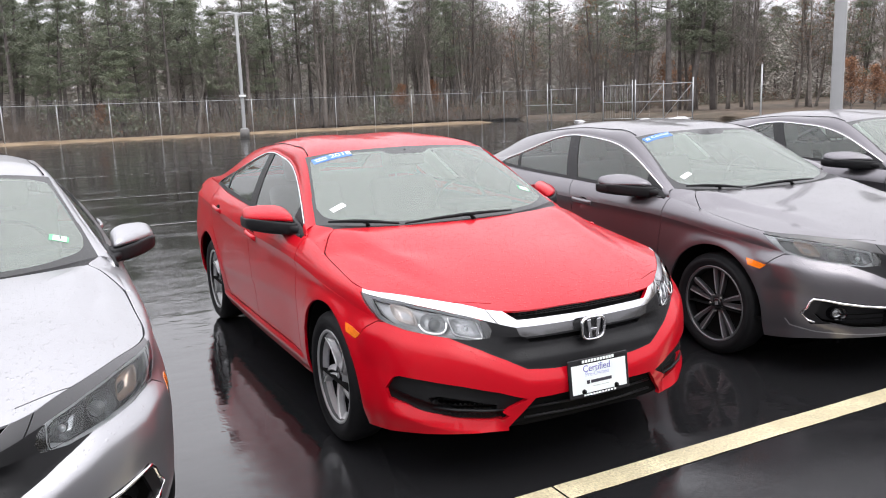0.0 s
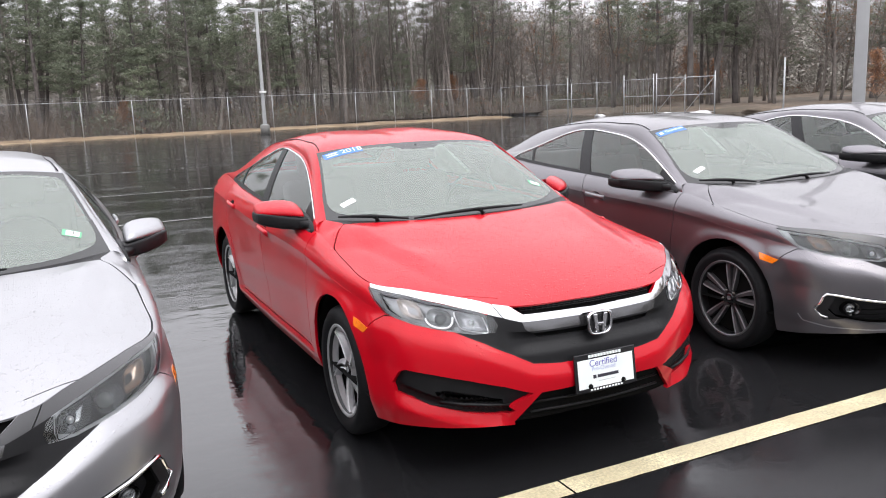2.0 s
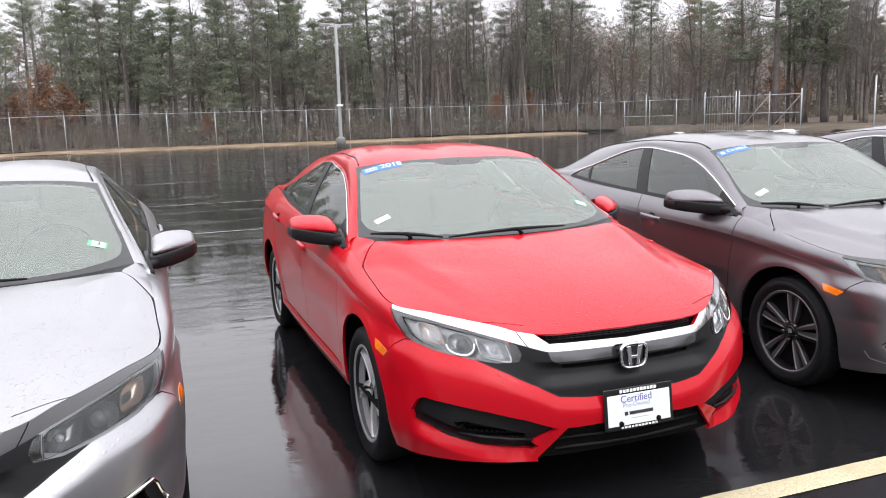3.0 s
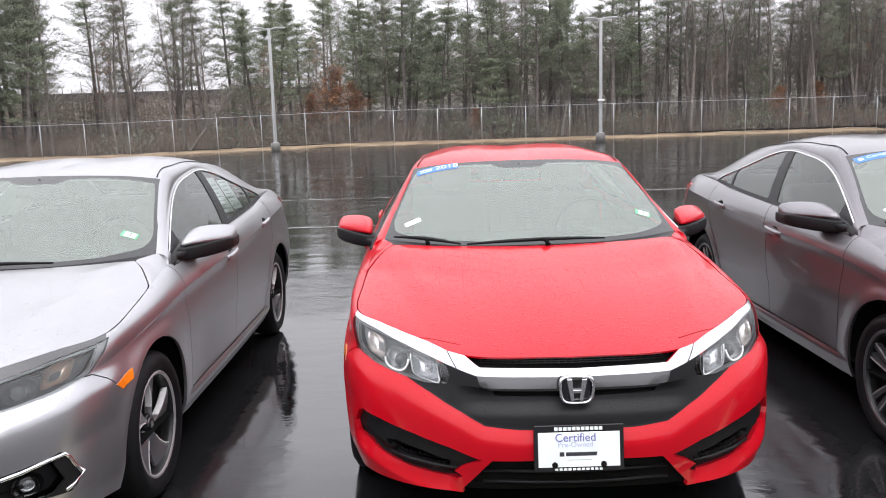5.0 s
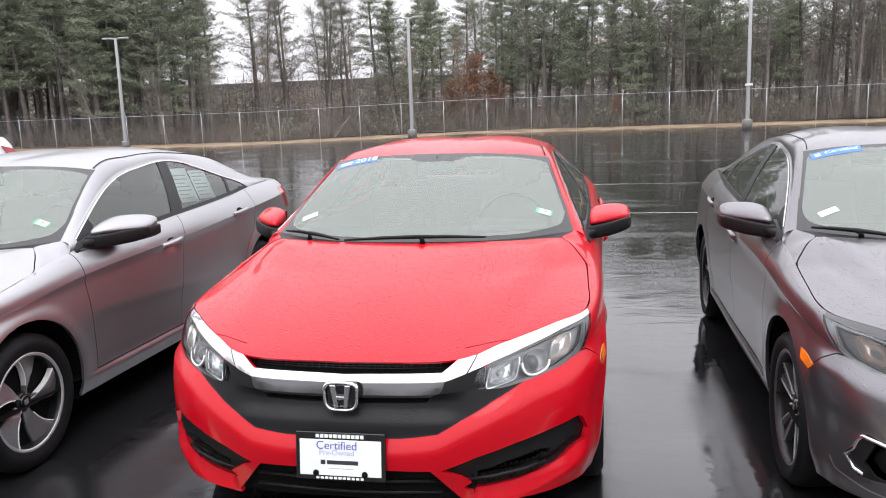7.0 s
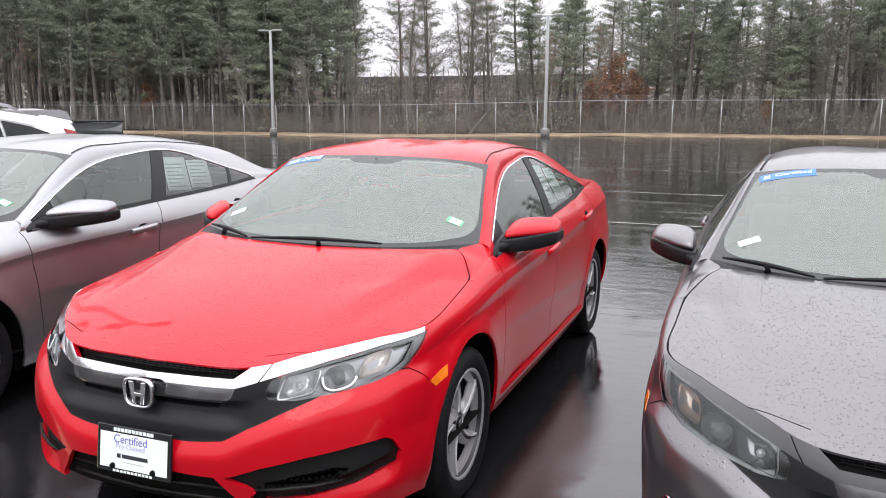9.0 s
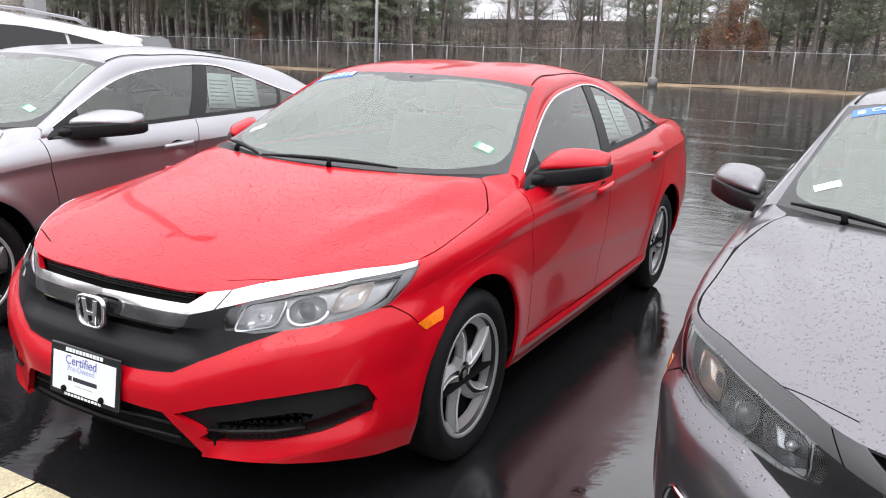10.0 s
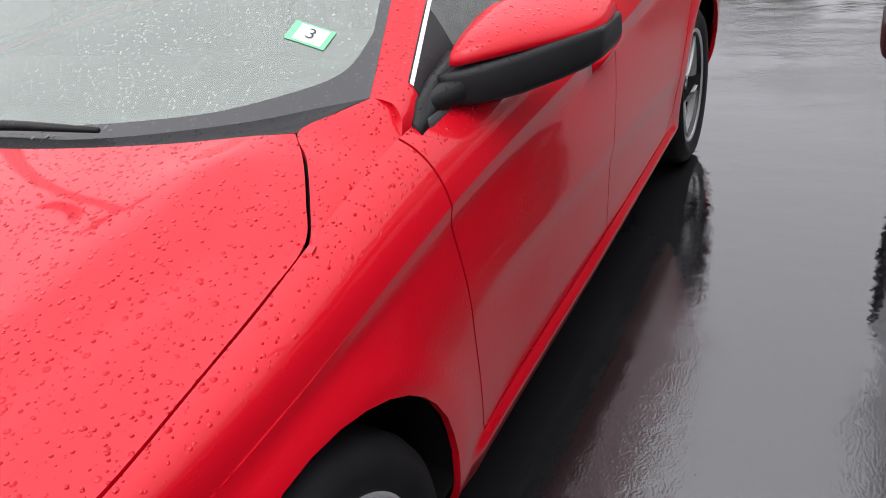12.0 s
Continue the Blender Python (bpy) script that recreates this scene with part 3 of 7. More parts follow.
def body_skin(face):
    """The lower body of one half, cut into bumper, lamps, grille, wing, doors and quarter."""
    sk = Skin()
    t = np.concatenate((np.linspace(0, 5, 76), np.linspace(5, 10, 61)[1:], np.linspace(10, 13, 25)[1:]))
    rows = np.stack([f(t) for f in (sill, low, mid, shoulder)])
    fn = line_fn(rows.reshape(4, -1))
    P = np.stack([fn(np.array([s]))[0].reshape(-1, 3) for s in np.linspace(0, 3, 43)])
    y, z = P[..., 1], P[..., 2]
    on_side = np.clip((y - .45) / .25, 0, 1) * np.clip((2.45 - y) / .25, 0, 1) * (P[..., 0] > .7)
    crease = np.interp(y, [.5, 1.0, 2.0, 2.4], [.60, .572, .505, .48])
    P[..., 0] -= on_side * .011 * (1 - np.exp(-np.maximum(crease - z, 0) / .035)) * np.clip((z - .28) / .05, 0, 1)
    ledge = np.clip((y - .42) / .06, 0, 1) * np.clip((2.32 - y) / .06, 0, 1) * (P[..., 0] > .7)
    P[..., 0] += ledge * .012 * np.clip((.303 - z) / .014, 0, 1)
    for cy in (0.0, 2.70):  # flared wheel arches
        d = np.hypot(y - cy, z - .318)
        P[..., 0] += (P[..., 0] > .7) * .010 * np.exp(-((d - .39) / .045)**2)
    # a sharp shoulder line: the flank falls away just under it
    below = np.linspace(3, 0, 43)[::-1][:, None]
    below = 3 - below
    flank = np.clip((y + .30) / .25, 0, 1) * np.clip((3.1 - y) / .4, 0, 1) * (P[..., 0] > .7)
    P[..., 0] -= flank * .010 * np.exp(-(below / .42)**2) * (1 - np.exp(-(below / .10)**2))
    rough_skin = Skin()
    rough_skin.grid(P)
    run, zz = (P[..., 0] + P[..., 1]) * .70711, P[..., 2]
    front = np.clip((-.30 - P[..., 1]) / .12, 0, 1)
    away = np.stack([np.clip(P[..., 0] / .85, 0, 1), -np.ones_like(run) * np.clip(1.25 - P[..., 0], .3, 1), 0 * run], axis=-1)
    # a chamfer under the lamp and the band, and a lip that looks up under the fog pocket
    brow = np.array(nose_points(rough_skin, [(.20, .494), (.325, .507), (.40, .548), (.50, .598), (.60, .645), (.73, .668), (.790, -.52, .690)]))
    d = np.interp(run, brow[:, 0], brow[:, 1]) - zz
    shelf = np.where(d > 0, np.clip(d / .045, 0, 1) ** .8 * np.clip((.20 - d) / .14, 0, 1), 0) * (.022 if face == "late" else .017)
    foot = np.array(nose_points(rough_skin, [(.425, .302), (.47, .300), (.58, .310), (.70, .334), (.822, -.575, .375)]))
    e = np.interp(run, foot[:, 0], foot[:, 1]) - zz
    here = np.clip((run - foot[0, 0]) / .03, 0, 1) * np.clip((foot[-1, 0] + .02 - run) / .06, 0, 1)
    dip = np.where(e > -.03, np.clip((.055 - e) / .055, 0, 1) * np.clip((e + .03) / .02, 0, 1), 0) * here * (.030 if face == "old" else 0.0)
    # the band steps back to a ledge under the grille
    tuck = np.clip((zz - .545) / .035, 0, 1) * np.clip((.645 - zz) / .035, 0, 1) * np.clip((.42 - P[..., 0]) / .08, 0, 1) * .020
    P = P + away * (front * (shelf - dip - tuck))[..., None]
    # hollows behind the door handles
    for hy, hz in ((1.31, .832), (2.335, .890)):
        P[..., 0] -= (P[..., 0] > .7) * .018 * np.exp(-((P[..., 1] - hy) / .055)**2 - ((P[..., 2] - hz) / .028)**2)
    sk.grid(P)
    u = np.linspace(0, 1, 10)[:, None, None]
    D, E = shoulder(t)[None], edge(t)[None]
    amount = np.interp(t, [0, 2, 3.5, 5, 6.5, 8, 10, 13], [.004, .006, .012, .024, .016, .008, .010, .006])[None, :, None]
    out = np.stack([np.interp(t, [0, 2, 4, 11, 13], [0, .35, .62, .62, 0]), np.interp(t, [0, 3, 5, 10, 13], [-.6, -.3, 0, 0, .6]), np.full_like(t, .75)], axis=1)[None]
    sk.grid((1 - u) * D + u * E + amount * 4 * u * (1 - u) * out)

    nose = lambda c: c[1] < -0.18
    lower = lambda c: c[1] < -0.30
    sides = lambda c: c[0] > 0.55
    # wheel openings
    for cy in (0.0, 2.70):
        sk.region("void", arc_points(cy, 0.318, 0.376, 40), SIDE, sides)
        sk.region("void", [(cy - .37, .1), (cy + .40, .1), (cy + .376, .32), (cy - .374, .32)], SIDE, sides, ("",))
    # nose
    wing_top = [(.812, -.322, .812), (.69, .797), (.53, .776), (.452, .752), (.385, .7405), (.335, .703), (-.01, .697)]
    wing_low = [(-.01, .668), (.345, .674), (.43, .700), (.50, .722), (.60, .748), (.72, .775), (.806, -.335, .794)]
    lens = [(.816, -.325, .797), (.72, .775), (.60, .748), (.50, .722), (.452, .700), (.440, .668), (.452, .640), (.53, .634), (.64, .650),
            (.73, .668), (.790, -.52, .690), (.808, -.47, .702), (.822, -.39, .750)]
    band = [(-.01, .70), (.345, .690), (.452, .715), (.50, .70), (.545, .638), (.60, .645), (.50, .598), (.40, .548), (.325, .507), (.20, .494), (-.01, .490)]
    sk.region("band", nose_points(sk, band), NOSE, nose, ("",))
    sk.region("upper_grille", nose_points(sk, [(-.01, .76), (.40, .76), (.385, .7405), (.335, .703), (-.01, .697)]), NOSE, nose, ("", "band"))
    sk.region("grille_panel", nose_points(sk, [(-.01, .668), (.345, .674), (.335, .645), (.300, .622), (-.01, .616)]), NOSE, nose, ("", "band"))
    sk.region("grille_slot", nose_points(sk, [(-.01, .616), (.300, .622), (.285, .604), (-.01, .596)]), NOSE, nose, ("", "band"))
    sk.region("headlight", nose_points(sk, lens), NOSE, nose, ("", "band"))
    sk.region("lamp_inner", nose_points(sk, [(.785, -.38, .782), (.71, .768), (.60, .742), (.50, .714), (.480, .698), (.481, .658), (.53, .642), (.64, .659), (.72, .675), (.772, -.54, .692), (.796, -.46, .716)]), NOSE, nose, ("headlight",))
    sk.region("shroud", nose_points(sk, [(.40, .74), (.478, .74), (.474, .66), (.49, .62), (.40, .62)]), NOSE, nose, ("headlight", "lamp_inner"))
    sk.region("wing", nose_points(sk, wing_top + wing_low), NOSE, nose, ("", "band", "headlight", "lamp_inner", "upper_grille"))
    sk.seam("gap", nose_points(sk, [(.405, .680), (.452, .760)]), .003, NOSE, nose, ("wing",))
    if face == "old":
        sk.region("fog_pocket", nose_points(sk, [(.335, .386), (.45, .425), (.58, .455), (.70, .475), (.80, -.63, .484), (.818, -.60, .470), (.832, -.56, .415), (.822, -.575, .375),
                                                 (.70, .334), (.58, .310), (.47, .300), (.425, .302), (.405, .316), (.432, .334), (.405, .352)]), NOSE, lower, ("",))
        sk.region("fog_mesh", nose_points(sk, [(.440, .316), (.47, .310), (.58, .320), (.66, .338), (.700, .395), (.66, .404), (.56, .388), (.455, .362)]), NOSE, lower, ("fog_pocket",))
        sk.region("lower_grille", nose_points(sk, [(-.01, .390), (.300, .387), (.345, .335), (.405, .264), (.395, .20), (-.01, .20)]), NOSE, lower, ("",))
    else:
        sk.region("fog_chrome", nose_points(sk, [(.345, .408), (.56, .436), (.72, .462), (.772, -.668, .472), (.784, -.650, .450), (.806, -.610, .362), (.765, .318), (.73, .322), (.60, .345), (.36, .365)]), NOSE, lower, ("",))
        sk.region("fog_pocket", nose_points(sk, [(.36, .392), (.56, .418), (.70, .442), (.735, .448), (.752, -.690, .440), (.772, -.665, .372), (.730, .336), (.60, .304), (.40, .296), (.33, .326)]), NOSE, lower, ("", "fog_chrome"))
        sk.region("lower_grille", nose_points(sk, [(-.01, .42), (.30, .415), (.335, .33), (.35, .285), (-.01, .275)]), NOSE, lower, ("",))
        # thin ribbon, later satin metal, painting the highlight on the body-coloured lip's crease
        sk.region("lip_chrome", ribbon(nose_points(sk, [(-.01, .262), (.35, .264), (.58, .265), (.74, .275), (.80, -.52, .30), (.815, -.50, .335)]), .007), NOSE, lower, ("",))
    # marker lamp, seams, doors
    sk.region("marker", [(-.398, .626), (-.262, .650), (-.278, .612), (-.36, .598)], SIDE, sides, ("",))
    sk.seam("gap", [(-.50, .694), (-.47, .692), (-.43, .664), (-.395, .628)], .005, SIDE, lambda c: c[0] > .7 and c[1] < -.2, ("",))
    sk.seam("gap", [(.515, .308), (.506, .45), (.485, .65), (.463, .80), (.452, .94)], .0055, SIDE, sides, ("",))
    sk.seam("gap", [(1.395, .308), (1.41, .5), (1.46, .8), (1.53, 1.02)], .0055, SIDE, sides, ("",))
    sk.seam("gap", [(2.17, .308), (2.24, .36), (2.31, .52), (2.40, .645), (2.54, .755), (2.615, .88), (2.63, 1.08)], .0055, SIDE, sides, ("",))
    sk.seam("gap", [(.512, .308), (1.0, .308), (1.6, .308), (2.172, .308)], .0055, SIDE, sides, ("",))
    sk.region("tail_light", [(3.22, .99), (3.30, .83), (3.47, .80), (3.8, .80), (3.8, .97), (3.47, 1.0)], SIDE, lambda c: c[1] > 3.1, ("",))
    for fi, f in enumerate(sk.f):
        if sk.part[fi]:
            continue
        x, y, z = np.mean([sk.v[k] for k in f], axis=0)
        fender_line = -.395 + (z - .628) * (-.075 / .066)
        front_line = np.interp(z, [.308, .45, .65, .80, .94], [.515, .506, .485, .463, .452])
        b_line = np.interp(z, [.308, .5, .8, 1.02], [1.395, 1.41, 1.46, 1.53])
        rear_line = np.interp(z, [.308, .36, .52, .645, .755, .88, 1.08], [2.17, 2.24, 2.31, 2.40, 2.54, 2.615, 2.63])
        if y < -.25 and (y < fender_line or z < .6):
            sk.part[fi] = "bumper"
        elif y > 3.25:
            sk.part[fi] = "rear_bumper" if z < .76 else "quarter"
        elif z < .308 and y > .3:
            sk.part[fi] = "rocker"
        elif y < front_line:
            sk.part[fi] = "fender"
        elif y < b_line:
            sk.part[fi] = "front_door"
        elif y < rear_line:
            sk.part[fi] = "rear_door"
        else:
            sk.part[fi] = "quarter"
    return sk


def cabin_skin():
    """Side of the greenhouse with its window openings."""
    sk = Skin()
    t = np.linspace(0, 5, 76)
    u = np.linspace(0, 1, 21)[:, None, None]
    B, K, T = belt(t)[None], cant(t)[None], rail(t)[None]
    sk.grid((1 - u) * B + u * K + .010 * 4 * u * (1 - u) * np.array((.9, 0, .4)))
    u = np.linspace(0, 1, 9)[:, None, None]
    bow = np.interp(t, [0, .5, 1, 4, 5], [.002, .005, .010, .012, .004])[None, :, None]
    sk.grid((1 - u) * K + u * T + bow * 4 * u * (1 - u) * np.array((.5, 0, .85)))
    sk.region("glass", DLO_TOP + DLO_LOW[::-1], SIDE)
    sk.seam("chrome_strip", [(y, z - .005) for y, z in DLO_TOP], .0055, SIDE)
    sk.seam("belt_trim", [(y, z + .004) for y, z in DLO_LOW], .022, SIDE, None, ("glass", ""))
    sk.region("mirror_patch", [(.50, .955), (.53, .99), (.735, 1.085), (.715, .965)], SIDE, None, ("glass",))
    sk.region("pillar_trim", [(1.455, .97), (1.60, .975), (1.885, 1.33), (1.765, 1.33)], SIDE, None, ("glass",))
    sk.seam("divider", [(2.33, 1.00), (2.42, 1.10), (2.49, 1.20)], .026, SIDE, None, ("glass",))
    for fi, f in enumerate(sk.f):
        if sk.part[fi] == "glass":
            y, z = np.mean([sk.v[k] for k in f], axis=0)[1:]
            bl = np.interp(z, [.985, 1.32], [1.54, 1.82])
            cl = np.interp(z, [1.00, 1.10, 1.20], [2.33, 2.42, 2.49])
            sk.part[fi] = "front_glass" if y < bl else "rear_glass" if y < cl else "quarter_glass"
        elif not sk.part[fi]:
            sk.part[fi] = "side_frame"
    return sk


def top_skins():
    """Hood, windscreen, roof, rear window and boot lid of one half."""
    out = {}
    hood_rear = line_fn([(0, .222, .968), (.25, .236, .970), (.48, .276, .973), (.62, .318, .976), (.693, .347, .975)])
    hood_side = line_fn([(.813, -.315, .808), (.8222, -.21, .8215), (.8172, -.07, .8414), (.812, .08, .8655), (.804, .18, .884), (.775, .237, .916), (.735, .30, .952), (.693, .347, .975)])
    xs = np.linspace(0, 4, 200)
    ex = edge(xs)

    def hood_front(a):
        x = np.asarray(a) * .813
        return np.stack([np.interp(x, ex[:, 0], ex[:, k]) for k in range(3)], axis=-1)

    def hood_shape(a, b):
        crown = .034 * np.sin(np.pi * np.clip(b, 0, 1) ** .8) * (1 - a**2)
        ridge = .46 + .34 * b  # a sharp fold running from the cowl corner towards the nose
        off = a - ridge
        crease = .011 * np.where(off > 0, np.exp(-off / .10), np.exp(-(off / .16) ** 2)) * np.clip((b - .12) / .35, 0, 1) * np.clip((1 - b) / .12, 0, 1)
        valley = -.005 * np.exp(-((a - ridge - .16) / .07)**2) * np.sin(np.pi * b)
        edge_lift = .010 * np.sin(np.pi * b) * a * (1 - a) * 4
        return crown + crease + valley + edge_lift

    sk = Skin()
    sk.grid(coons(hood_front, along(hood_rear, 0, 4), along(hood_side, 0, 7), 41, 45, shape=hood_shape) * np.array((.9940, 1, 1)))
    sk.seam("gap", [(.40, -.735), (.50, -.690), (.58, -.655), (.66, -.60)], .004, TOP)
    for fi in range(len(sk.f)):
        sk.part[fi] = sk.part[fi] or "hood"
    out["hood"] = sk

    sk = Skin()
    cowl_rear = line_fn([(0, .275, .965), (.30, .295, .967), (.55, .37, .975), (.68, .445, .982), (.742, .485, .985)])
    sk.grid(coons(along(hood_rear, 0, 4), along(cowl_rear, 0, 4), along(line_fn([(.693, .347, .975), (.722, .42, .984), (.742, .485, .985)]), 0, 2), 25, 7, shape=lambda a, b: -.018 * np.sin(np.pi * b) * (1 - a**4)))
    for fi in range(len(sk.f)):
        sk.part[fi] = "cowl"
    out["cowl"] = sk

    sk = Skin()
    ws_top = line_fn([(0, .985, 1.343), (.25, .992, 1.339), (.45, 1.020, 1.327), (.597, 1.06, 1.306)])
    ws_side = line_fn([(.742, .485, .985), (.697, .67, 1.094), (.648, .86, 1.202), (.597, 1.06, 1.306)])
    sk.grid(coons(along(cowl_rear, 0, 4), along(ws_top, 0, 3), along(ws_side, 0, 3), 33, 31, shape=lambda a, b: .020 * np.sin(np.pi * b) * (1 - a**2)))
    sk.region("windscreen", [tuple(q) for q in line_fn([(-.01, .300), (.15, .305), (.30, .322), (.44, .357), (.55, .402), (.64, .466), (.686, .522), (.696, .60)])(np.linspace(0, 7, 44))]
              + [(.632, .84), (.596, .975), (.586, .996), (.56, 1.001), (.40, .980), (.28, .965), (.16, .950), (.13, .925), (.10, .905), (-.01, .90)], TOP)
    for fi in range(len(sk.f)):
        sk.part[fi] = sk.part[fi] or "frit"
    out["windscreen"] = sk

    sk = Skin()
    roof_rear = line_fn([(0, 2.68, 1.318), (.25, 2.67, 1.312), (.42, 2.645, 1.296), (.532, 2.62, 1.275)])
    sk.grid(coons(along(ws_top, 0, 3), along(roof_rear, 0, 3), along(rail, 1, 4), 25, 37, shape=lambda a, b: .068 * np.sin(np.pi * b ** .9) * (1 - a**2)))
    for fi in range(len(sk.f)):
        sk.part[fi] = "roof"
    out["roof"] = sk

    sk = Skin()
    rg_low = line_fn([(0, 3.30, 1.085), (.25, 3.29, 1.083), (.45, 3.25, 1.076), (.585, 3.2, 1.065)])
    sk.grid(coons(along(roof_rear, 0, 3), along(rg_low, 0, 3), along(rail, 4, 5), 21, 17, shape=lambda a, b: .012 * np.sin(np.pi * b) * (1 - a**2)))
    sk.region("rear_window", [(-.01, 2.75), (.47, 2.71), (.51, 2.80), (.52, 3.12), (.40, 3.2), (-.01, 3.23)], TOP)
    for fi in range(len(sk.f)):
        sk.part[fi] = sk.part[fi] or "frit"
    out["rear_window"] = sk

    sk = Skin()
    xs2 = edge(np.linspace(11, 13, 120))[::-1]

    def deck_rear(a):
        x = np.asarray(a) * .68
        return np.stack([np.interp(x, xs2[:, 0], xs2[:, k]) for k in range(3)], axis=-1)
    deck_front = line_fn([(0, 3.30, 1.085), (.25, 3.29, 1.083), (.45, 3.25, 1.076), (.585, 3.2, 1.065), (.73, 3.2, 1.055)])
    sk.grid(coons(along(deck_front, 0, 4), deck_rear, along(edge, 10, 11), 21, 13, shape=lambda a, b: .008 * np.sin(np.pi * b) * (1 - a**2)))
    for fi in range(len(sk.f)):
        sk.part[fi] = "boot_lid"
    out["boot_lid"] = sk
    sk = Skin()
    inner = line_fn([(.8105, .135, .8725), (.8045, .185, .885), (.7755, .240, .917), (.7355, .303, .953), (.694, .350, .976), (.726, .42, .984), (.748, .49, .986)])
    t = np.linspace(.07, 1, 25)
    ey = np.linspace(4, 6.2, 300)
    ep = edge(ey)
    outer_y = .135 + t * .36
    outer = np.stack([np.interp(outer_y, ep[:, 1], ep[:, k]) for k in range(3)], axis=1)
    u = np.linspace(0, 1, 9)[:, None, None]
    sk.grid((1 - u) * outer[None] + u * inner(t * 6)[None] + .006 * 4 * u * (1 - u) * np.sin(np.pi * t * .5)[None, :, None] * np.array((.5, 0, .8)))
    for fi in range(len(sk.f)):
        sk.part[fi] = "fender"
    out["fender"] = sk
    return out


def panel(skins, name, material, depth=0.012, sign=1, sink=0.0, lift=0.0, object_name=None):
    """A mesh from the faces of one part: the skin and a rim turned inwards. sign: 1, -1 for one side, 0 for both in one mesh."""
    vs, ns, fs = [], [], []
    for sg in ((1, -1) if sign == 0 else (sign,)):
        for sk in skins:
            idx = {}
            faces = sk.pick(name)
            count = {}

            def vid(k):
                if k not in idx:
                    idx[k] = len(vs)
                    nn = sk.n[k]
                    p = sk.v[k] - nn * sink + nn * lift
                    vs.append((p[0] * sg, p[1], p[2]))
                    ns.append((nn[0] * sg, nn[1], nn[2]))
                return idx[k]
            for f in faces:
                q = [vid(k) for k in f]
                fs.append(q if sg > 0 else q[::-1])
                for i, k in enumerate(f):
                    e = (k, f[(i + 1) % len(f)])
                    count[e] = count.get(e, 0) + 1
            if not depth:
                continue
            for (a, b) in count:
                if (b, a) in count:
                    continue
                if sign == 0 and sk.v[a][0] < 1e-4 and sk.v[b][0] < 1e-4:
                    continue
                pa, pb = sk.v[a] - sk.n[a] * sink + sk.n[a] * lift, sk.v[b] - sk.n[b] * sink + sk.n[b] * lift
                quad = [pa, pa - sk.n[a] * depth, pb - sk.n[b] * depth, pb]
                out = np.cross(pb - pa, sk.n[a])
                out /= max(np.linalg.norm(out), 1e-9)
                base = len(vs)
                for p in quad:
                    vs.append((p[0] * sg, p[1], p[2]))
                    ns.append((out[0] * sg, out[1], out[2]))
                q = [base, base + 1, base + 2, base + 3]
                fs.append(q if sg > 0 else q[::-1])
    return mesh_of(object_name or name, vs, fs, material, ns)


TOPS = top_skins()
CABIN = cabin_skin()
BODY = {k: body_skin(k) for k in ("old", "late")}


def skin_point(sk, y, z):
    """Where a side skin lies at (y, z): the point and its normal."""
    v = np.array(sk.v)
    i = np.argmin((v[:, 1] - y)**2 + (v[:, 2] - z)**2 + (v[:, 0] < .4) * 9)
    return sk.v[i], sk.n[i]


# ---- car parts ----
def solid_outline(pts, x0, x1, bevel=0.0):
    """A bmesh slab: an outline of (a, b) in the y-z plane between x0 and x1."""
    b = bmesh.new()
    lo = [b.verts.new((x0, p[0], p[1])) for p in pts]
    hi = [b.verts.new((x1, p[0], p[1])) for p in pts]
    b.faces.new(lo[::-1]), b.faces.new(hi)
    for i in range(len(pts)):
        j = (i + 1) % len(pts)
        b.faces.new((lo[i], lo[j], hi[j], hi[i]))
    if bevel:
        bmesh.ops.bevel(b, geom=[e for e in b.edges if abs(e.verts[0].co.x - x1) < 1e-6 and abs(e.verts[1].co.x - x1) < 1e-6], offset=bevel, segments=2, affect="EDGES")
    return b


def polar(r, a):
    return (r * math.cos(a), r * math.sin(a))


def blade(r0, r1, w0, w1, sweep, n=9, lean=0.0):
    """A curved spoke outline between two radii, w0 and w1 wide, swept by an angle."""
    left, right = [], []
    for i in range(n):
        u = i / (n - 1)
        r = r0 + (r1 - r0) * u
        a = sweep * u**1.4 + lean
        w = (w0 + (w1 - w0) * u) / r / 2
        left.append(polar(r, a + w)), right.append(polar(r, a - w))
    return left + right[::-1]


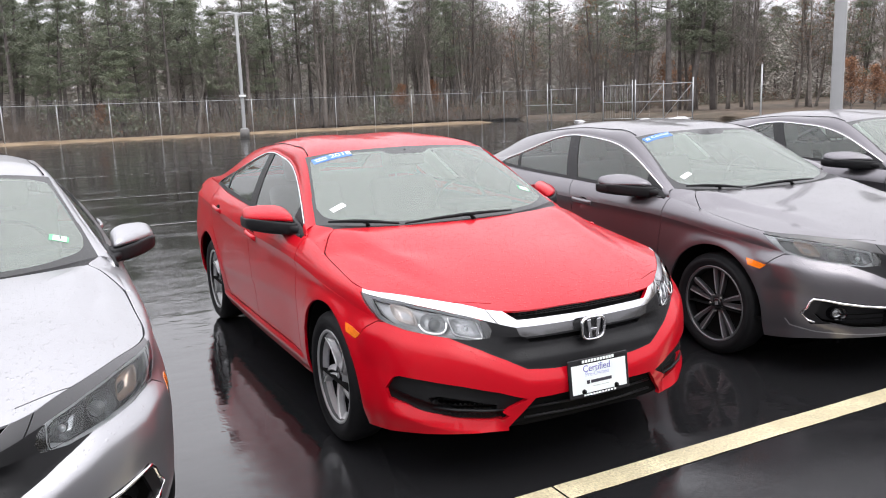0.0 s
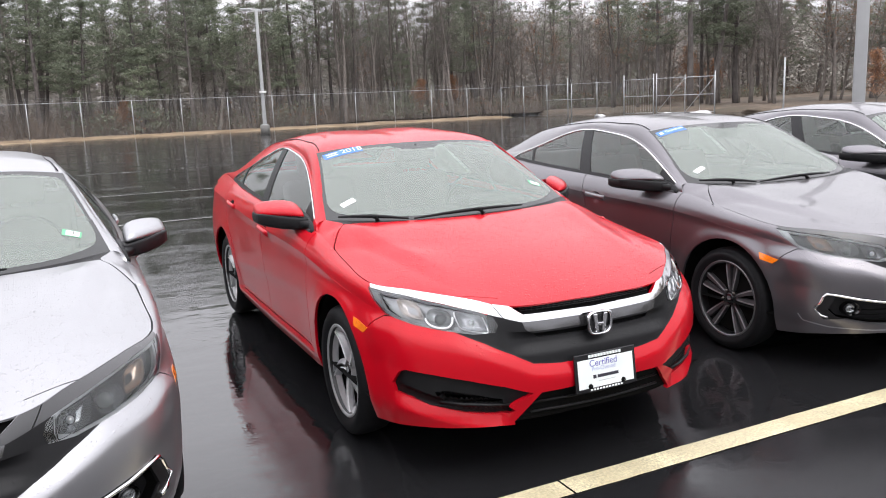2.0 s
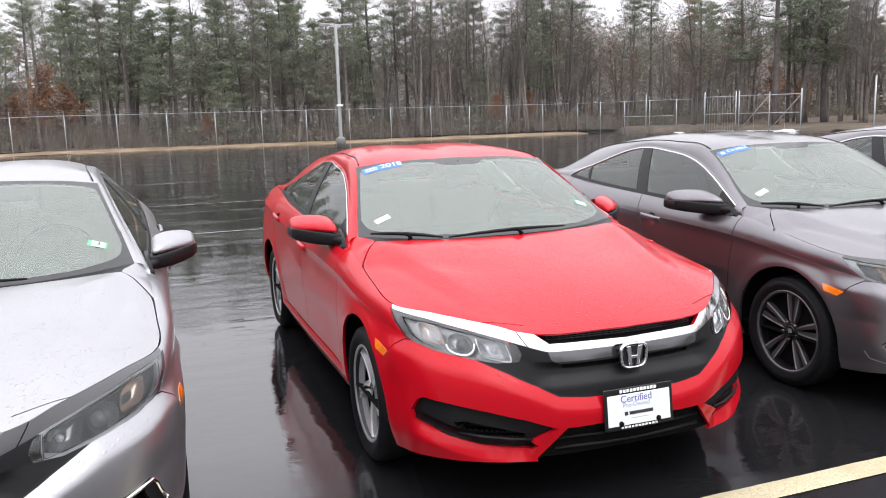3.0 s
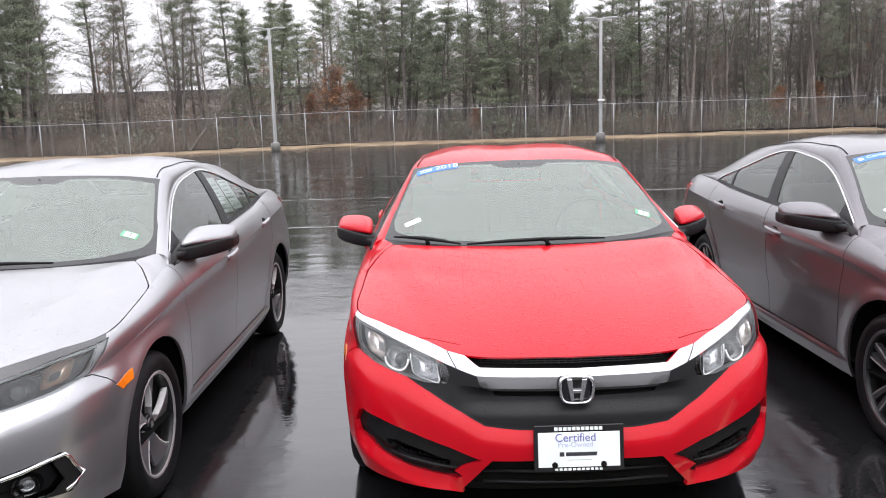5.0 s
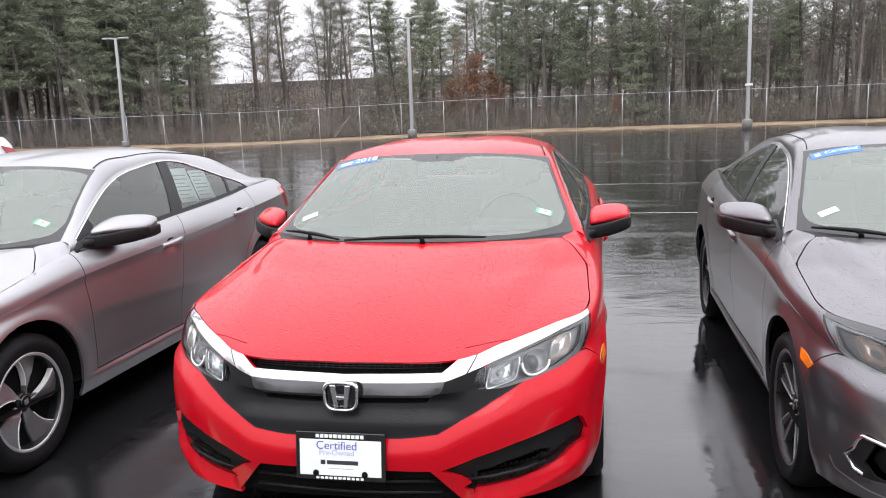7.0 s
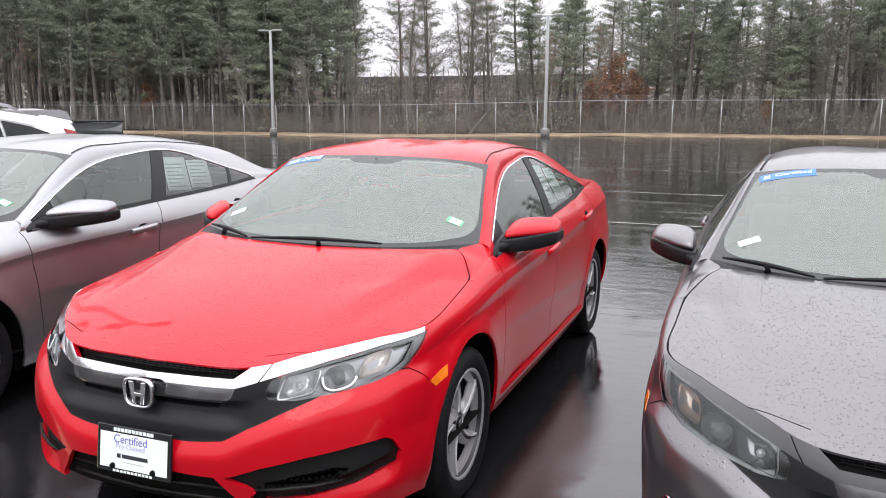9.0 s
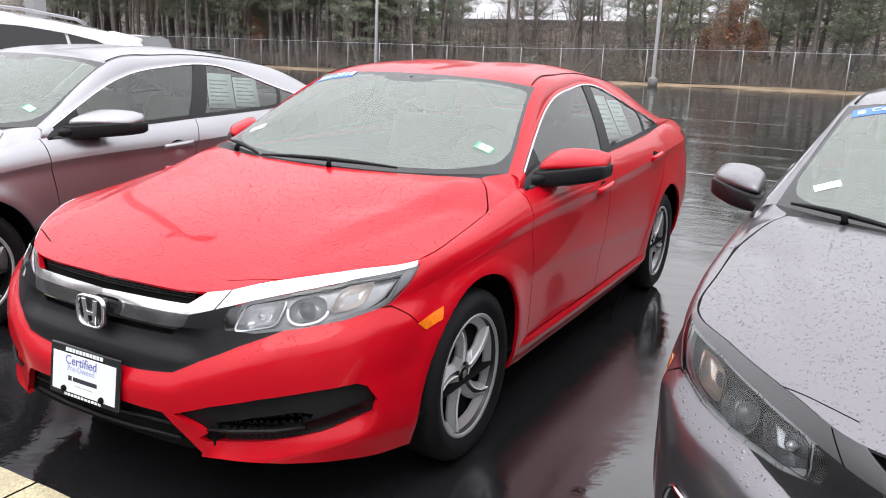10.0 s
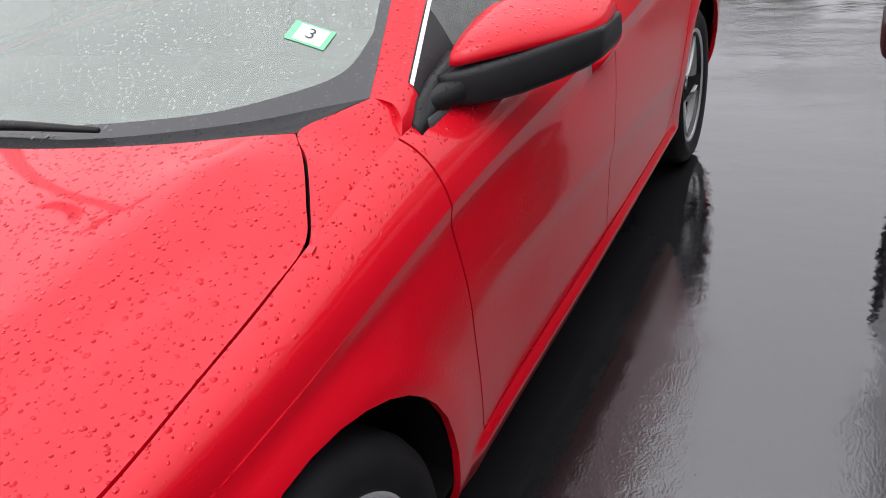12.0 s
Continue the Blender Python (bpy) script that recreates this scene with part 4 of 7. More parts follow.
def wheel(parent, m, style, turn=0.0):
    """A wheel whose outer face looks along +x: tyre, rim barrel, spokes, hub cap, brake disc."""
    hub = part("wheel", mesh_of("wheel", *lathe([(.001, .012), (.036, .012), (.046, .008), (.048, -.02), (.001, -.02)], 24), M["alloy_dark"]), None, parent)
    hub.matrix_local = m @ pose(0, 0, 0, turn, 0, 0)
    R = .222 if style != "ten" else .232
    T = .3165
    tyre = [(R - .008, .03), (R + .006, .047), (R + .012, .050), (R + .030, .058), (R + .058, .062), (T - .028, .054), (T - .010, .044), (T - .002, .026), (T, 0.0), (T - .002, -.05), (T - .010, -.10), (T - .03, -.13), (R + .05, -.145), (R, -.135)]
    part("tyre", mesh_of("tyre", *lathe(tyre, 72), M["rubber"]), None, hub, "wet black rubber tyre")
    rim = [(R + .004, .047), (R - .002, .049), (R - .008, .044), (R - .012, .02), (R - .020, -.06), (R - .02, -.12)]
    part("rim", mesh_of("rim", *lathe(rim, 60), M["alloy_dark"]), None, hub)
    part("rim_lip", mesh_of("rim_lip", *lathe([(R - .009, .043), (R - .004, .0485), (R + .003, .0500), (R + .006, .047)], 60), M["alloy"] if style != "ten" else M["graphite"]), None, hub)
    part("brake_disc", mesh_of("brake_disc", *lathe([(.05, -.045), (.13, -.045), (.132, -.065), (.05, -.065)], 40), M["disc"]), None, hub)
    part("barrel", mesh_of("barrel", *lathe([(.001, -.07), (R - .012, -.072), (R - .012, -.08), (.001, -.08)], 40), M["seal"]), None, hub)

    def dished(b, depth=.016):
        for v in b.verts:
            r = math.hypot(v.co.y, v.co.z)
            v.co.x += -depth * (1 - min(1, r / R)) - .004
        return b
    def petal(a0, gap, w, sweep, x0, x1, tilt):
        """One fifth of the wheel face: a silver loop round a dark pocket, bounded by curved gaps."""
        def edge_at(r, side, inset):
            base = a0 + (2 * math.pi / 5) * side
            return base + sweep * (r / R) ** 1.4 + (1 - 2 * side) * (gap / 2 + inset) / r
        def loop(r0, r1, inset):
            rs = [r0 + (r1 - r0) * k / 8 for k in range(9)]
            e0 = [polar(r, edge_at(r, 0, inset)) for r in rs]
            e1 = [polar(r, edge_at(r, 1, inset)) for r in rs][::-1]
            b0, b1 = edge_at(r1, 0, inset), edge_at(r1, 1, inset)
            arc = [polar(r1, b0 + (b1 - b0) * k / 8) for k in range(1, 8)]
            return e0 + arc + e1
        outer, hole = loop(.046, R - .004, 0), loop(.080, R - .038, w)
        b = bmesh.new()
        n = len(outer)
        def depth(p, top):
            ang = (math.atan2(p[1], p[0]) - a0 - sweep) % (2 * math.pi)
            return top + tilt * (ang / 1.257 - .5) if ang < 1.6 else top
        rows = [[b.verts.new((depth(p, x0), *p)) for p in outer], [b.verts.new((depth(p, x1 - .003), *p)) for p in outer],
                [b.verts.new((depth(p, x1), p[0] * .972 + h[0] * .028, p[1] * .972 + h[1] * .028)) for p, h in zip(outer, hole)], [b.verts.new((depth(p, x1 - .018), *p)) for p in hole], [b.verts.new((depth(p, x0), *p)) for p in hole]]
        for ra, rb in zip(rows, rows[1:]):
            for k in range(n):
                b.faces.new((ra[k], ra[(k + 1) % n], rb[(k + 1) % n], rb[k]))
        return dished(b)

    part("web", dished(solid_outline([polar(R - .014, 2 * math.pi * k / 48) for k in range(48)], -.012, -.006)), M["seal"], hub)
    for k in range(5 if style == "twin" else 0):  # five silver loops parted by curved grooves
        a, sweep = 2 * math.pi * k / 5, .50
        part("spoke", petal(a, .016, .026, sweep, .008, .034, .006), M["alloy"], hub)
        rs = [.03 + (R - .036) * i / 9 for i in range(10)]
        strip = [polar(r, a + sweep * (r / R) ** 1.4 - .009 / r) for r in rs] + [polar(r, a + sweep * (r / R) ** 1.4 + .009 / r) for r in rs[::-1]]
        part("gap_web", dished(solid_outline(strip, -.004, .022)), M["alloy_dark"], hub)
        part("edge_strip", dished(solid_outline([polar(r, a + sweep * (r / R) ** 1.4 + (.0085 if h else .0135) / r) for h in (1, 0) for r in ([.05 + (R - .056) * i / 9 for i in range(10)][::1 if h else -1])], .012, .0375, .001)), M["alloy_edge"], hub)
    for k in range(5 if style == "blade" else 0):  # five broad grey blades with a bright edge
        a, sweep, n = 2 * math.pi * k / 5, .42, 10
        rs = [.036 + (R - .042) * i / (n - 1) for i in range(n)]
        wide = [.020 + .122 * ((r - .036) / (R - .042)) ** 1.25 for r in rs]
        lead = [a + sweep * (r / R) ** 1.4 for r in rs]
        b = bmesh.new()
        rows = []
        for r, w, l in zip(rs, wide, lead):
            rows.append([b.verts.new((x, *polar(r, l - w * f / r))) for f, x in ((0, .004), (0, .034), (.10, .036), (.55, .026), (1.0, .012), (1.0, .000))])
        for ra, rb in zip(rows, rows[1:]):
            for q in range(6):
                b.faces.new((ra[q], ra[(q + 1) % 6], rb[(q + 1) % 6], rb[q]))
        b.faces.new(rows[0]), b.faces.new(rows[-1][::-1])
        bmesh.ops.recalc_face_normals(b, faces=b.faces)
        part("spoke", dished(b), M["alloy_mid"], hub)
        part("edge_strip", dished(solid_outline([polar(r, l + o / r) for o in (.0005, .0050) for r, l in (list(zip(rs, lead))[2:] if o < .004 else list(zip(rs, lead))[:1:-1])], .010, .0365, .001)), M["alloy_edge"], hub)
    if style == "ten":  # ten slim spokes in grey alloy
        for k in range(5):
            for d in (-.20, .20):
                a = 2 * math.pi * k / 5 + d
                part("spoke", dished(solid_outline(blade(.04, R - .006, .020, .038, -d * .25, lean=a), .004, .030, .006), .02), M["graphite"], hub)
                part("edge_strip", dished(solid_outline(blade(.06, R - .008, .004, .007, -d * .25, lean=a + (.05 if d > 0 else -.05)), .010, .0335, .001), .02), M["alloy"], hub)
    part("hub_cap", mesh_of("hub_cap", *lathe([(.0005, .019), (.027, .019), (.031, .015), (.033, .002)], 28), M["gloss_black"]), None, hub)
    part("hub_emblem", box((.0185, -.013, -.012), (.0215, .013, .012), .001), M["satin"], hub)
    for k in range(5 if style == "ten" else 0):
        y, z = polar(.052, 2 * math.pi * k / 5 + .6)
        part("lug_nut", mesh_of("lug_nut", [(p[0] + .014, p[1] + y, p[2] + z) for p in lathe([(.0005, .012), (.007, .012), (.009, 0)], 6)[0]], lathe([(.0005, .012), (.007, .012), (.009, 0)], 6)[1], M["disc"]), None, hub)
    return hub


def loft_mesh(name, sections, material, closed=True):
    """A skin over closed sections (lists of points of one length), with end caps."""
    vs, fs = [], []
    n = len(sections[0])
    for s in sections:
        vs += s
    for i in range(len(sections) - 1):
        for k in range(n):
            j = (k + 1) % n
            fs.append((i * n + k, i * n + j, (i + 1) * n + j, (i + 1) * n + k))
    fs.append(tuple(range(n))[::-1])
    fs.append(tuple((len(sections) - 1) * n + k for k in range(n)))
    return mesh_of(name, vs, fs, material)


def rounded(cx, cy, cz, hy, hz, power=2.6, n=20, floor=None, roof=None, slope=0.0):
    """A superellipse ring in the y-z plane at cx."""
    ring = []
    for k in range(n):
        a = 2 * math.pi * k / n
        c, s = math.cos(a), math.sin(a)
        y = cy + hy * math.copysign(abs(c) ** (2 / power), c)
        z = cz + hz * math.copysign(abs(s) ** (2 / power), s)
        z += slope * (y - cy)
        if floor is not None:
            z = max(z, floor)
        if roof is not None:
            z = min(z, roof)
        ring.append((cx, y, z))
    return ring


def door_mirror(parent, sg, paint):
    """A door mirror: painted cap above, black lower shell, arm and foot."""
    shell = part("door_mirror", loft_mesh("lower_shell", [rounded(sg * (.83 + (x - .83) * .92), y, z, hy, hz, 5.0, 32, roof=z + hz * .85) for x, y, z, hy, hz in
                 ((.800, .655, .962, .060, .028), (.83, .69, .960, .088, .036), (.87, .724, .963, .110, .039), (.93, .777, .967, .110, .040), (.985, .836, .973, .102, .039), (1.022, .874, .978, .092, .036), (1.040, .892, .981, .076, .030), (1.045, .898, .983, .060, .022))], M["plastic"]), None, parent, "black plastic and painted door mirror")
    cap = [rounded(sg * (.83 + (x - .83) * .92), y, z, hy, hz * .64, 3.4, 36, floor=z - hz * .40, slope=.24) for x, y, z, hy, hz in
           ((.816, .690, 1.006, .050, .030), (.824, .694, 1.014, .078, .044), (.845, .708, 1.020, .092, .052), (.88, .735, 1.024, .099, .055), (.93, .780, 1.025, .096, .054), (.985, .838, 1.022, .088, .049), (1.018, .872, 1.018, .076, .041), (1.034, .890, 1.014, .058, .030), (1.041, .900, 1.011, .030, .014))]
    part("cap", loft_mesh("cap", cap, paint), None, shell)
    part("arm", loft_mesh("arm", [rounded(sg * x, y, z, hy, hz, 3.0) for x, y, z, hy, hz in ((.795, .615, .950, .080, .026), (.82, .645, .953, .085, .026), (.86, .69, .960, .07, .024))], M["plastic"]), None, shell)
    part("foot", loft_mesh("foot", [[(sg * (x - (z - .95) * .25), y, z) for y, z in ((.490, .912), (.500, .940), (.535, .966), (.60, .985), (.70, 1.004), (.715, .985), (.72, .955), (.62, .938), (.53, .920))] for x in (.788, .816)], M["plastic"]), None, shell)
    part("mirror_glass", box((min(sg * .845, sg * .985), -.002, .975), (max(sg * .845, sg * .985), .002, 1.052), .001), M["chrome"], shell).matrix_local = Matrix.Translation((0, .878, 0)) @ Matrix.Translation((sg * .91, 0, 0)) @ pose(0, 0, 0, 0, 0, sg * 20) @ Matrix.Translation((-sg * .91, 0, 0))
    return shell


def door_handle(parent, sg, y, z, sk, paint):
    x = skin_point(sk, y, z)[0][0]
    handle = part("handle", loft_mesh("handle", [[(sg * (x + .016 + o * k), y + dy, z + dz + (dy * .06)) for dz, o in ((-.020, .006), (-.014, .018), (-.002, .026), (.010, .024), (.017, .014), (.016, .004), (0, .002))] for dy, k in ((-.116, .2), (-.108, .6), (-.085, .9), (-.04, 1.0), (.04, 1.0), (.085, .9), (.108, .6), (.116, .2))], paint), None, parent)
    # black half-ellipse that paints the shade at the top of the body-coloured hollow
    shade_arc = [(y + .052 * math.cos(a), z + .004 + .026 * math.sin(a)) for a in [math.pi * k / 12 for k in range(13)]]
    part("handle_cup", loft_mesh("handle_cup", [[(sg * (skin_point(sk, cy, cz)[0][0] + o), cy, cz) for cy, cz in shade_arc] for o in (-.004, .0035)], M["seal"]), None, handle)
    return handle


def seat(parent, x, y, name="seat", wide=.25):
    s = part(name, smooth_bm(box((x - wide, y - .02, .42), (x + wide, y + .48, .56), .05, 3)), M["trim"], parent)
    b = box((x - wide, 0, 0), (x + wide, .13, .62), .05, 3)
    bmesh.ops.rotate(b, verts=b.verts, cent=(0, 0, 0), matrix=Euler((radians(-20), 0, 0)).to_matrix())
    bmesh.ops.translate(b, verts=b.verts, vec=(0, y + .42, .52))
    part("backrest", smooth_bm(b), M["trim"], s)
    h = box((x - .13, 0, 0), (x + .13, .09, .19), .04, 3)
    bmesh.ops.rotate(h, verts=h.verts, cent=(0, 0, 0), matrix=Euler((radians(-14), 0, 0)).to_matrix())
    bmesh.ops.translate(h, verts=h.verts, vec=(0, y + .66, 1.115))
    part("headrest", smooth_bm(h), M["trim"], s)
    for d in (-.05, .05):
        part("headrest_post", tube([(x + d, y + .66, 1.04), (x + d, y + .69, 1.14)], .006), M["chrome"], s)


def wiper(parent, pivot, tip, blade_from, blade_to):
    arm = part("wiper", tube([pivot, Vector(pivot).lerp(Vector(tip), .3) + Vector((0, 0, .016)), tip], [.013, .009, .006]), M["seal"], parent, "black windscreen wiper arm")
    a, c = Vector(blade_from), Vector(blade_to)
    part("wiper_blade", tube([a, a.lerp(c, .25) + Vector((0, 0, .006)), a.lerp(c, .5) + Vector((0, 0, .008)), a.lerp(c, .75) + Vector((0, 0, .006)), c], [.005, .009, .011, .009, .005]), M["plastic"], arm)


SCREEN = BVHTree.FromPolygons([tuple(v) for v in TOPS["windscreen"].v] + [(-v[0], v[1], v[2]) for v in TOPS["windscreen"].v],
                              [tuple(f) for f in TOPS["windscreen"].f] + [tuple(k + len(TOPS["windscreen"].v) for k in f) for f in TOPS["windscreen"].f])


def on_screen(x, y, turn=0.0):
    """A pose on the windscreen over (x, y): local x to the right, local y up the glass."""
    at, n3, _, _ = SCREEN.ray_cast(Vector((x, y, 3)), Vector((0, 0, -1)))
    n3 = n3 if n3.z > 0 else -n3
    right = Vector((0, 1, 0)).cross(n3).normalized()
    up = n3.cross(right)
    return Matrix.Translation(at) @ Matrix((right, up, n3)).transposed().to_4x4() @ pose(0, 0, 0, 0, 0, turn)


def stick(ob, m, lift):
    """Lay a flat mesh on the glass at the pose m, following its curve."""
    ob.matrix_local = Matrix()
    n3 = m.to_3x3() @ Vector((0, 0, 1))
    for v in ob.data.vertices:
        p = m @ v.co
        at, _, _, _ = SCREEN.ray_cast(p + n3 * .2, -n3)
        v.co = (at if at else p) + n3 * (lift + v.co.z)
    return ob


def flat_piece(name, parent, m, w, h, material, lift, label="", x=0.0, y=0.0, thick=.0006):
    b = bmesh.new()
    cols = max(2, int(w / .03))
    for top in (0, 1):
        for j in (0, 1):
            for i in range(cols + 1):
                b.verts.new((x - w / 2 + w * i / cols, y - h / 2 + h * j, thick * top))
    b.verts.ensure_lookup_table()
    n = cols + 1
    for i in range(cols):
        b.faces.new([b.verts[k] for k in (2 * n + i, 2 * n + i + 1, 3 * n + i + 1, 3 * n + i)])
        b.faces.new([b.verts[k] for k in (i, n + i, n + i + 1, i + 1)])
        b.faces.new([b.verts[k] for k in (i, i + 1, 2 * n + i + 1, 2 * n + i)])
        b.faces.new([b.verts[k] for k in (n + i, 3 * n + i, 3 * n + i + 1, n + i + 1)])
    ob = part(name, b, material, parent, label)
    return stick(ob, m, lift)


def flat_text(text, size, material, parent, m, x, y, squash, lift):
    ob = lettering(text, size, material, parent, Matrix(), depth=.0002)
    for v in ob.data.vertices:
        v.co = (v.co.x * squash + x, v.co.y + y, v.co.z)
    return stick(ob, m, lift)


def make_car(at, paint, face, style, label, group="sedans in the row", plate=True, screen_text="2018", reg=True, papers=True, handles="paint", turns=(0, 20, 40, 60)):
    root = empty("sedan_car", at, label, "car", group)
    sk = BODY[face]
    P = M[paint]
    both = lambda n, mat, d=.012, nm=None, lab="", par=root, sink=0.0: part(nm or n, panel([sk], n, mat, d, 0, sink), None, par, lab)
    bumper = both("bumper", P, .02, "front_bumper")
    both("band", M["plastic"], .02, "bumper_band", "black plastic nose band", bumper)
    both("upper_grille", M["seal"], .03, "upper_grille", "", bumper, .03)
    both("grille_panel", M["smoke"], .012, "grille_panel", "glossy smoked grille panel", bumper)
    both("grille_slot", M["seal"], .02, "grille_slot", "", bumper, .02)
    both("wing", M["chrome"] if face == "old" else M["wing_dark"], .014, "grille_wing", "chrome bar across the nose" if face == "old" else "dark bar across the nose")
    for sg in (1, -1):
        part("fog_pocket", panel([sk], "fog_pocket", M["plastic"], .02, sg, .022 if face == "old" else .05), None, bumper)
    both("lower_grille", M["seal"], .03, "lower_grille", "", bumper, .03)
    if face == "late":
        for sg in (1, -1):
            trim = part("fog_trim", panel([sk], "fog_chrome", M["plastic"], .012, sg), None, bumper, "black fog lamp surround with a chrome bead")
            line = []
            for x, z in ((.36, .400), (.46, .414), (.56, .427), (.66, .443), (.72, .455), (.760, .460), (.772, .448), (.782, .415), (.791, .375), (.775, .345), (.750, .328)):
                i = np.argmin((np.array(sk.v)[:, 0] - x)**2 + (np.array(sk.v)[:, 2] - z)**2 + (np.array(sk.v)[:, 1] > -.3) * 9)
                line.append(Vector(sk.v[i]) + Vector(sk.n[i]) * .002)
            part("trim_bead", tube([(sg * q.x, q.y, q.z) for q in line], .0075, 8), M["chrome"], trim)
        # satin strip in place of the light caught by the painted lip
        both("lip_chrome", M["satin"], .01, "lip_trim", "", bumper)
    chin = [tuple(q) for q in sill(np.linspace(0, 2.8, 18))]
    part("chin", tube([(-x * .985, y + .035, z + .026) for x, y, z in chin[::-1]] + [(x * .985, y + .035, z + .026) for x, y, z in chin[1:]], .016, 8), M["seal"], bumper)
    part("grille_backing", box((-.42, -.845, .26), (.44, -.80, .42), .01), M["seal"], bumper)
    # slats of the openings
    for z in (.295, .335):
        part("grille_slat", tube([(-.33, -.868, z), (-.15, -.890, z), (0, -.897, z), (.15, -.890, z), (.33, -.868, z)], .006), M["plastic"], bumper)
    for k in range(3):
        z = .728 - k * .008
        part("grille_slat", tube([(-.33, -.800, z), (-.17, -.822, z), (0, -.830, z), (.17, -.822, z), (.33, -.800, z)], .0022), M["plastic"], bumper)
    for k in range(27):
        x = -.325 + k * .025
        yy = -.79 - .03 * (1 - (x / .33)**2)
        part("grille_bar", box((x - .002, yy - .003, .706), (x + .002, yy + .003, .732)), M["plastic"], bumper)
    for sg in (1, -1):
        if face == "old":
            mesh = part("fog_mesh", panel([sk], "fog_mesh", M["seal"], .010, sg, .052), None, bumper)
            for row in range(4):  # honeycomb ribs
                z = .322 + row * .0215
                for col in range(13):
                    xx = .452 + col * .0175 + (row % 2) * .00875 + row * .008
                    if xx > .665:
                        continue
                    yy = float(np.interp(xx, [.44, .58, .67], [-.832, -.757, -.680]))
                    part("mesh_rib", tube([(sg * (xx - .006), yy - .003, z - .006), (sg * xx, yy, z + .006), (sg * (xx + .006), yy + .003, z - .006)], .0028, 4), M["plastic"], mesh)
            part("fog_divider", tube([(sg * .425, -.858, .343), (sg * .50, -.830, .345), (sg * .60, -.772, .350), (sg * .67, -.712, .356)], [.004, .007, .007, .005], 8), M["plastic"], bumper)
        else:
            ring, faces = lathe([(.022, .008), (.036, .003), (.039, -.004), (.038, .030)], 28)
            bezel = part("fog_bezel", mesh_of("fog_bezel", [(sg * .652 + q[1], -.692 - q[0] + q[1] * sg * .55, .378 + q[2]) for q in ring], faces, M["gloss_black"]), None, bumper)
            ring, faces = lathe([(.0005, .004), (.013, .003), (.021, -.003), (.022, .010)], 24)
            part("fog_lamp", mesh_of("fog_lamp", [(sg * .652 + q[1], -.696 - q[0] + q[1] * sg * .55, .378 + q[2]) for q in ring], faces, M["bowl_dark"]), None, bezel, "round clear fog lamp")
            for k in range(3):
                z = .322 + k * .026
                part("fog_slat", tube([(sg * .37, -.845, z), (sg * .55, -.775, z), (sg * .64, -.71, z)], .004), M["seal"], bumper)
    # lamps
    for sg in (1, -1):
        lamp = part("headlight", panel([sk], "headlight", M["housing_rim"] if face == "old" else M["rim_pale"], .012, sg, .012), None, root, "clear headlight with chrome reflectors")
        part("lamp_inner", panel([sk], "lamp_inner", M["housing_inner"] if face == "old" else M["housing_black"], .006, sg, .042), None, lamp)
        part("lens", panel([sk], "headlight", M["lens"] if face == "old" else M["lens_late"], .003, sg, .001), None, lamp)
        part("lens", panel([sk], "lamp_inner", M["lens"] if face == "old" else M["lens_late"], .003, sg, .001), None, lamp)
        old = face == "old"
        v, nn = np.array(sk.v), np.array(sk.n)
        for kind, bx, bz, w, h, deep in (("inner", .536, .678, .058, .035, .034), ("middle", .636, .703, .056, .040, .036), ("outer", .728, .731, .054, .035, .034)):
            i = np.argmin((v[:, 0] - bx)**2 + (v[:, 2] - bz)**2 + (v[:, 1] > -.2) * 9)
            o = Vector(nn[i]).normalized()
            right = Vector((0, 0, 1)).cross(o).normalized()
            up = o.cross(right)
            c0 = Vector(v[i]) - o * .010
            power = {"inner": .36, "middle": .85, "outer": .5}[kind]

            def at(a, fw, d, lift=0.0):
                """A point of the bowl: a trapezium, a round or an egg, leaning with the lamp."""
                ca, sa = math.cos(a), math.sin(a)
                px, pz = math.copysign(abs(ca) ** power, ca) * w * fw, math.copysign(abs(sa) ** power, sa) * h * fw
                if kind != "middle":
                    px += pz * (.45 if kind == "inner" else .7)
                q = c0 + right * px + up * (pz + px * .16) + o * (deep * d + lift)
                return (sg * q.x, q.y, q.z)
            vs, fs = [], []
            levels = ((1.03, -.10), (1.02, .0), (1.0, .0), (.95, -.30), (.80, -.68), (.50, -.92), (.25, -1.0), (.02, -1.0))
            for fw, d in levels:
                vs += [at(2 * math.pi * k / 32, fw, d) for k in range(32)]
            for r in range(len(levels) - 1):
                fs += [(r * 32 + k, r * 32 + (k + 1) % 32, (r + 1) * 32 + (k + 1) % 32, (r + 1) * 32 + k) for k in range(32)]
            bowl = part("reflector", mesh_of("reflector", vs, fs, (M["bowl_amber"] if old else M["bowl_amber_dim"]) if kind == "outer" else M["bowl"] if old else M["bowl_dark"]), None, lamp)
            if kind != "outer":
                if old:
                    a0, a1 = ((150, 400) if kind == "inner" else (165, 345))
                    part("light_guide", tube([at(radians(a0 + (a1 - a0) * k / 20), 1.05, 0, .004) for k in range(21)], .0030 if kind == "inner" else .0050, 6), M["guide"], bowl)
                q = at(0, 0, -.70 if kind == "middle" else -.85)
                ball = bmesh.new()
                bmesh.ops.create_uvsphere(ball, u_segments=20, v_segments=12, radius=.027 if kind == "middle" else .012)
                bmesh.ops.translate(ball, verts=ball.verts, vec=q)
                part("projector", smooth_bm(ball), M["lens_grey"] if kind == "middle" else M["lens_ball"], bowl)
        part("inner_shroud", panel([sk], "shroud", M["gloss_black"], .01, sg, .012), None, lamp)
        part("shroud_lens", panel([sk], "shroud", M["lens"] if face == "old" else M["lens_late"], .004, sg, .001), None, lamp)
        part("marker_light", panel([sk], "marker", M["amber"], .008, sg, -.002), None, root, "amber side marker light")
